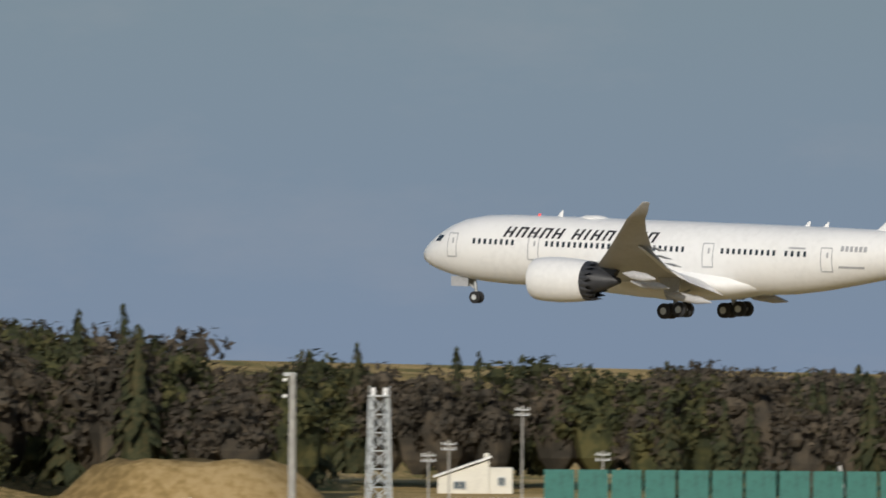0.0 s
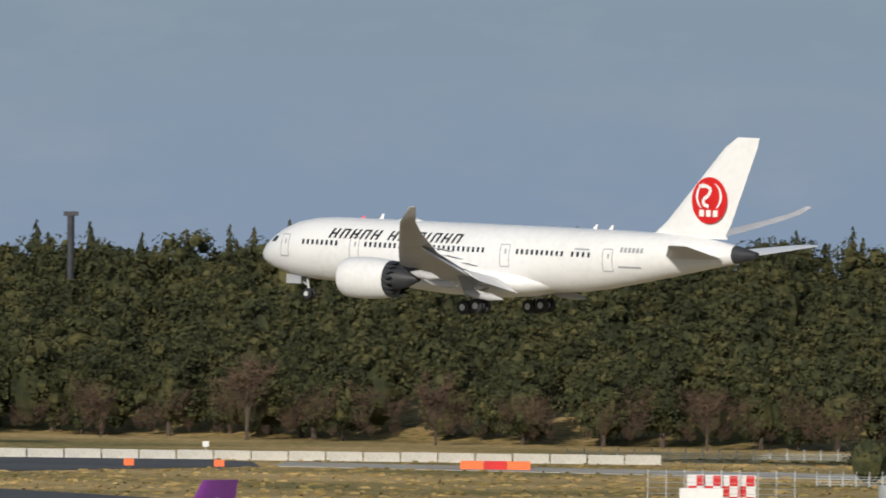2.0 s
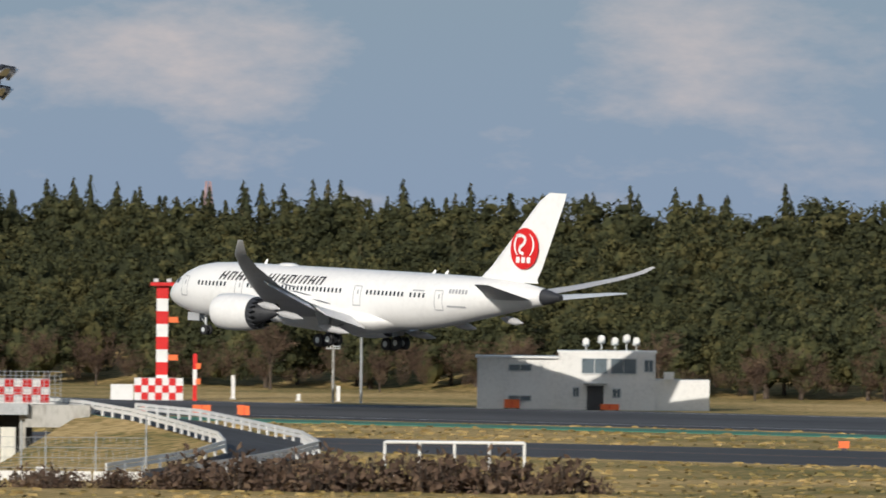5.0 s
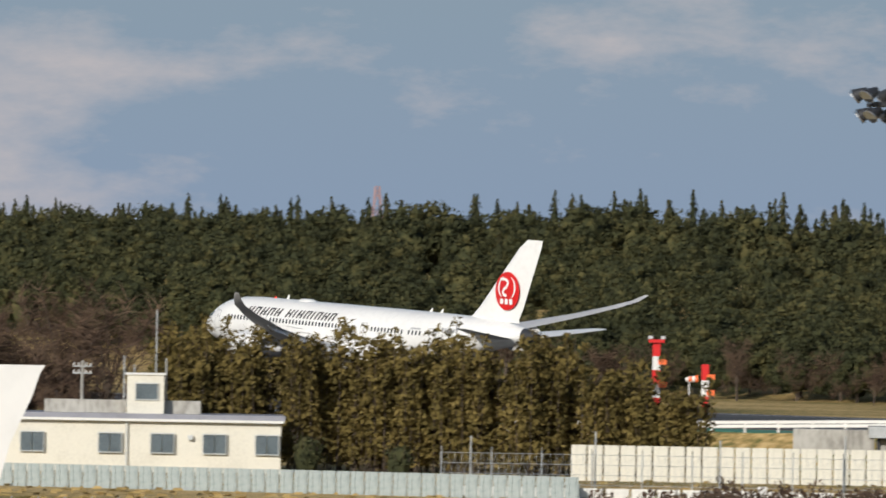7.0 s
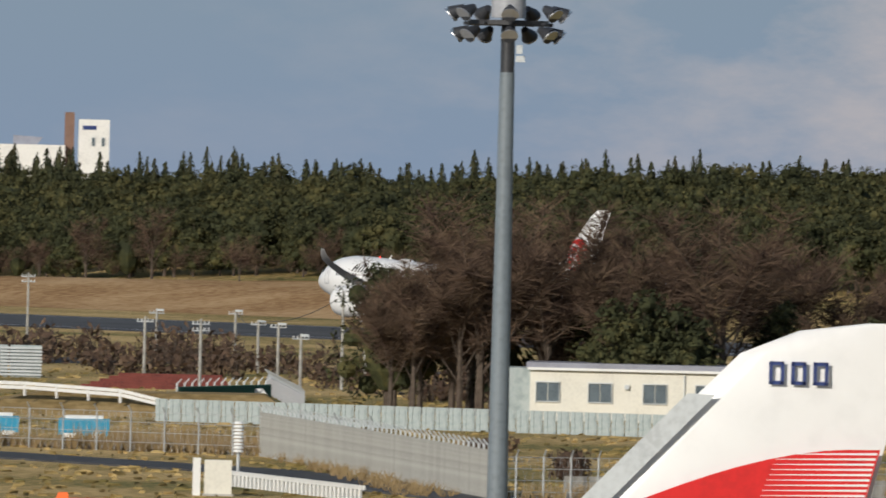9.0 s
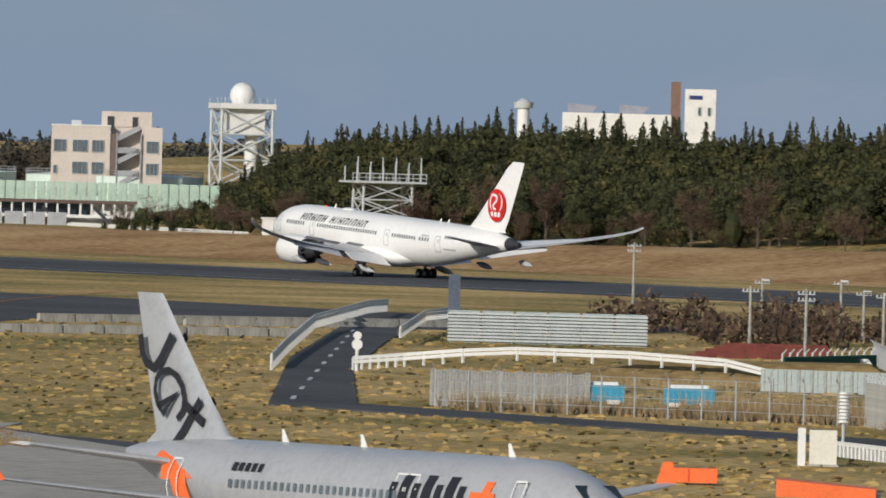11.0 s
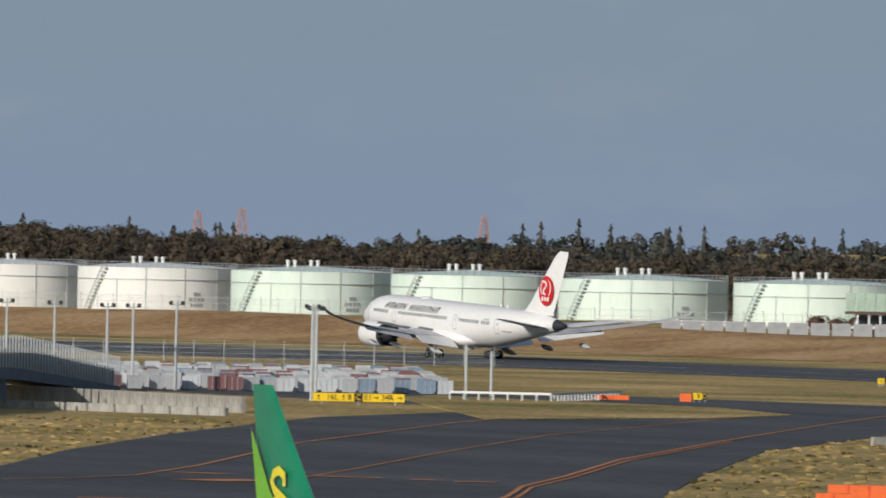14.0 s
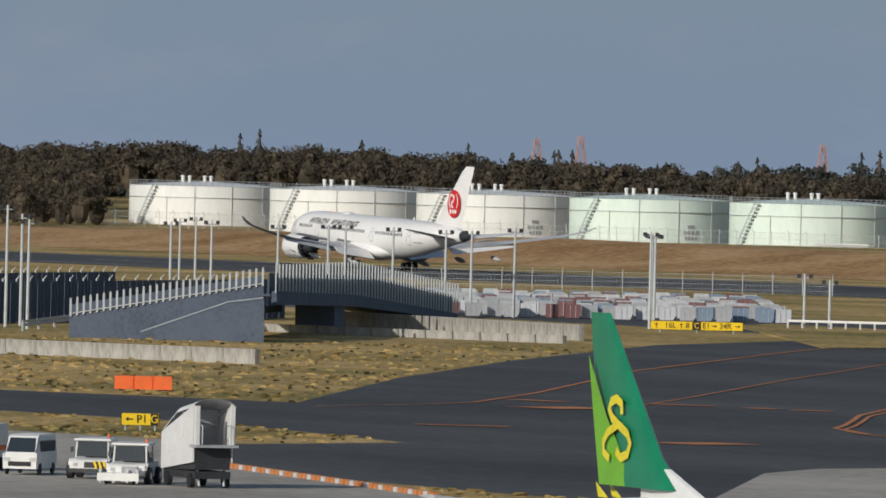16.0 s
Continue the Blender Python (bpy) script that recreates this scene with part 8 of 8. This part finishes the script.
    box_part("body", t, WHITE, 0, 0.6, 0.7, 2.1, 4.4, 1.9)
    box_part("stripe", t, ORANGE, 0, 0.6, 1.1, 2.14, 4.44, 0.3, "orange stripe")
    part("cab", Mesh().loft([[(-1.0, y, 0.5), (1.0, y, 0.5), (0.95, y, z), (-0.95, y, z)] for y, z in ((-3.0, 1.4), (-2.8, 2.2), (-1.6, 2.3))]), WHITE, t)
    box_part("beacon_bar", t, YELLOW, 0, -2.2, 2.3, 1.5, 0.3, 0.15)
    for u in (-0.95, 0.95):
        for y in (-2.2, 1.8):
            part("wheel", Mesh().tube((u * 0.85, y, 0.42), (u * 1.1, y, 0.42), 0.42, n=14), BLACK, t)
    t = spot("passenger_stair", "grey covered passenger stair truck on the apron", "stair truck", -605, 317.5, 0.1, 18, "apron vehicles")
    box_part("chassis", t, DARK, 0, 0, 0.5, 2.0, 5.6, 0.4)
    for u in (-0.85, 0.85):
        for y in (-2, 2):
            part("wheel", Mesh().tube((u, y, 0.4), (u * 1.3, y, 0.4), 0.4, n=14), BLACK, t)
    part("stair_base", Mesh().loft([[(-0.98, -2.7, 1.0), (0.98, -2.7, 1.0), (0.98, -2.7, 2.2), (-0.98, -2.7, 2.2)], [(-0.98, 2.9, 0.9), (0.98, 2.9, 0.9), (0.98, 2.9, 0.95), (-0.98, 2.9, 0.95)]]), DARK, t, "dark underside")
    for s in (-1, 1):
        part("side_panel", Mesh().loft([[(s * 1.05, -2.7, 1.4), (s * 1.13, -2.7, 1.4), (s * 1.13, -2.7, 4.5), (s * 1.05, -2.7, 4.5)], [(s * 1.05, 2.9, 0.9), (s * 1.13, 2.9, 0.9), (s * 1.13, 2.9, 2.9), (s * 1.05, 2.9, 2.9)]]), FLAP_WHITE, t, "white side panel")
        box_part("front_frame", t, WHITE, s * 1.0, -2.95, 2.35, 0.22, 0.3, 2.1, "white front frame")
        part("handrail", Mesh().tube((s * 0.8, -3.3, 2.4), (s * 0.8, -3.3, 3.4), 0.04, n=6).tube((s * 0.8, -3.3, 3.4), (s * 0.8, -2.6, 3.4), 0.04, n=6), PALE_STEEL, t)
        part("jack_leg", Mesh().tube((s * 0.7, -2.6, 0.1), (s * 0.8, -2.2, 2.0), 0.07, n=6), PALE_STEEL, t)
    for k in range(12):
        box_part("stair_tread", t, PLANE_GREY, 0, -2.3 + 0.42 * k, 2.15 - 0.13 * k, 1.9, 0.3, 0.06)
    n = 10
    roof = [[(1.15 * math.cos(math.pi * i / n), y, z + 0.45 * math.sin(math.pi * i / n)) for i in range(n + 1)] for y, z in ((-2.8, 4.4), (0.2, 4.0), (2.9, 2.8))]
    part("canopy", Mesh().loft(roof, close=False), FLAP_WHITE, t, "arched pale canopy")
    box_part("platform", t, PLANE_GREY, 0, -2.9, 2.2, 2.4, 1.2, 0.15)
    box_part("inner_wall", t, PLANE_GREY, 0, -0.4, 2.2, 2.0, 0.1, 2.0)
    for k in range(4):
        box_part("step_window", t, WHITE, -1.16, -2 + 1.2 * k, 3.2 - 0.45 * k, 0.04, 0.5, 0.6)
    cone = Mesh().box(0, 0, 0, 0.8, 0.4, 0.28).data("kerb", ORANGE_LINE)
    cone2 = Mesh().box(0, 0, 0, 0.8, 0.4, 0.26).data("kerb", MARKING)
    t = thing("kerb_row", "row of orange and white kerb stones at the apron's edge", "kerb", Matrix.Translation((-655, 342.5, 0.09)) @ Matrix.Rotation(math.atan2(-18.5, 66), 4, "Z"))
    for k in range(56):
        part("kerb_stone", cone if k % 3 else cone2, None, t, at=pose(1.2 * k, 0, 0))


def inside(x, y, ring_):
    hit = False
    for (ax, ay), (bx, by) in zip(ring_, ring_[1:] + ring_[:1]):
        if (ay > y) != (by > y) and x < (bx - ax) * (y - ay) / (by - ay) + ax:
            hit = not hit
    return hit


def tufts():
    """Tussocks of dry grass all over the infield, and taller reeds along the fences."""
    blades = Mesh()
    for _ in range(42000):
        a, d = radians(rng.uniform(30, 63.5)), 560 + 640 * rng.random() ** 1.2
        x, y = -d * math.sin(a), d * math.cos(a)
        if y > 1000 or any(inside(x, y, p) for p in PAVED) and not any(inside(x, y, p) for p in GREENS):
            continue
        q, h, w = rng.uniform(0, 3.14), rng.uniform(0.03, 0.1), rng.uniform(0.2, 0.6)
        c, s = math.cos(q) * w, math.sin(q) * w
        z = land(x, y) + 0.1
        blades.add([(x - c, y - s, z - 0.1), (x + c, y + s, z - 0.1), (x + c * 0.6 + rng.uniform(-0.2, 0.2), y + s * 0.6, z + h * rng.uniform(0.4, 1)), (x - c * 0.6, y - s * 0.6 + rng.uniform(-0.2, 0.2), z + h)], [(0, 1, 2, 3)])
    tagged(part("grass_tufts", blades, TUFT), "low tussocks of dry winter grass", "grass", kind="stuff")
    reeds = Mesh()
    for a, b, n, top in (((-708, 486), (-668, 502), 520, 1.7), ((-700, 500), (-670, 512), 420, 1.9), ((-668, 494), (-590, 446), 260, 0.9), ((-583, 447), (-562, 518), 420, 1.5), ((-612, 389), (-660, 415), 160, 0.7)):
        for _ in range(n):
            u = rng.random()
            x, y = a[0] + (b[0] - a[0]) * u + rng.uniform(-1.6, 1.6), a[1] + (b[1] - a[1]) * u + rng.uniform(-1.6, 1.6)
            h, q = top * rng.uniform(0.45, 1.05), rng.uniform(0, 6.28)
            for j in range(5):
                dx, dy = 0.4 * math.cos(q + j * 1.3), 0.4 * math.sin(q + j * 1.3)
                reeds.add([(x - 0.05, y - 0.02, 0), (x + 0.05, y + 0.02, 0), (x + dx + 0.04, y + dy, h * rng.uniform(0.7, 1))], [(0, 1, 2)])
    tagged(part("reeds", reeds, REED), "tall dry straw reeds along the fences", "reeds", kind="stuff")


silver_jet()
green_jet()
big_fin_jet()
purple_jet()
grey_jet()
ground_vehicles()
tufts()


# seconds, way along the runway, height of the nose, pitch, bank
FLIGHT = [
    (0.0, 572.1, 26.42, 1.88, -0.65),
    (0.5, 608.0, 24.68, 1.98, -0.85),
    (1.0, 644.2, 22.99, 2.18, -0.97),
    (1.5, 680.3, 21.42, 1.77, -0.57),
    (2.0, 716.3, 19.82, 1.66, -0.58),
    (2.5, 753.0, 18.24, 1.90, -0.34),
    (3.0, 789.3, 16.77, 1.95, 0.35),
    (3.2, 803.8, 16.19, 1.96, 0.59),
    (5.3, 958.1, 11.79, 1.75, 2.50),
    (5.5, 972.8, 11.51, 2.08, 2.59),
    (6.0, 1009.6, 10.88, 2.70, 2.21),
    (7.0, 1082.7, 9.22, 2.36, -0.36),
    (8.0, 1155.3, 7.93, 2.18, 1.46),
    (8.5, 1192.0, 7.31, 2.59, 2.04),
    (9.2, 1243.1, 6.59, 3.09, 1.22),
    (11.3, 1392.4, 6.54, 3.06, 0.09),
    (11.5, 1406.5, 6.56, 3.14, 0.12),
    (12.0, 1441.9, 6.62, 3.20, 0.77),
    (12.5, 1477.4, 6.60, 2.82, 0.65),
    (13.0, 1512.5, 6.48, 2.85, 0.41),
    (14.5, 1612.9, 6.24, 2.30, 0.22),
    (16.0, 1706.5, 6.01, 1.81, 0.63),
]


def motions():
    walk(AIRLINER, [(t, pose(-s, 911.6, z, -bank, pitch, 0)) for t, s, z, pitch, bank in FLIGHT])
    for w, s in WINGS:
        walk(w, [(t, pose(20, 0, -1.6, s * a, 0, 0)) for t, a in ((0.0, 0.0), (8.6, 0.0), (9.4, -1.2), (10.6, -3.6), (11.3, -4.2), (16.0, -4.4))])
    for sp in SPOILERS:
        p = sp.matrix_basis.copy()
        walk(sp, [(t, p @ pose(0, 0, 0, 0, a, 0)) for t, a in ((0.0, 0.0), (9.4, 0.0), (10.3, -26.0), (16.0, -26.0))])


motions()
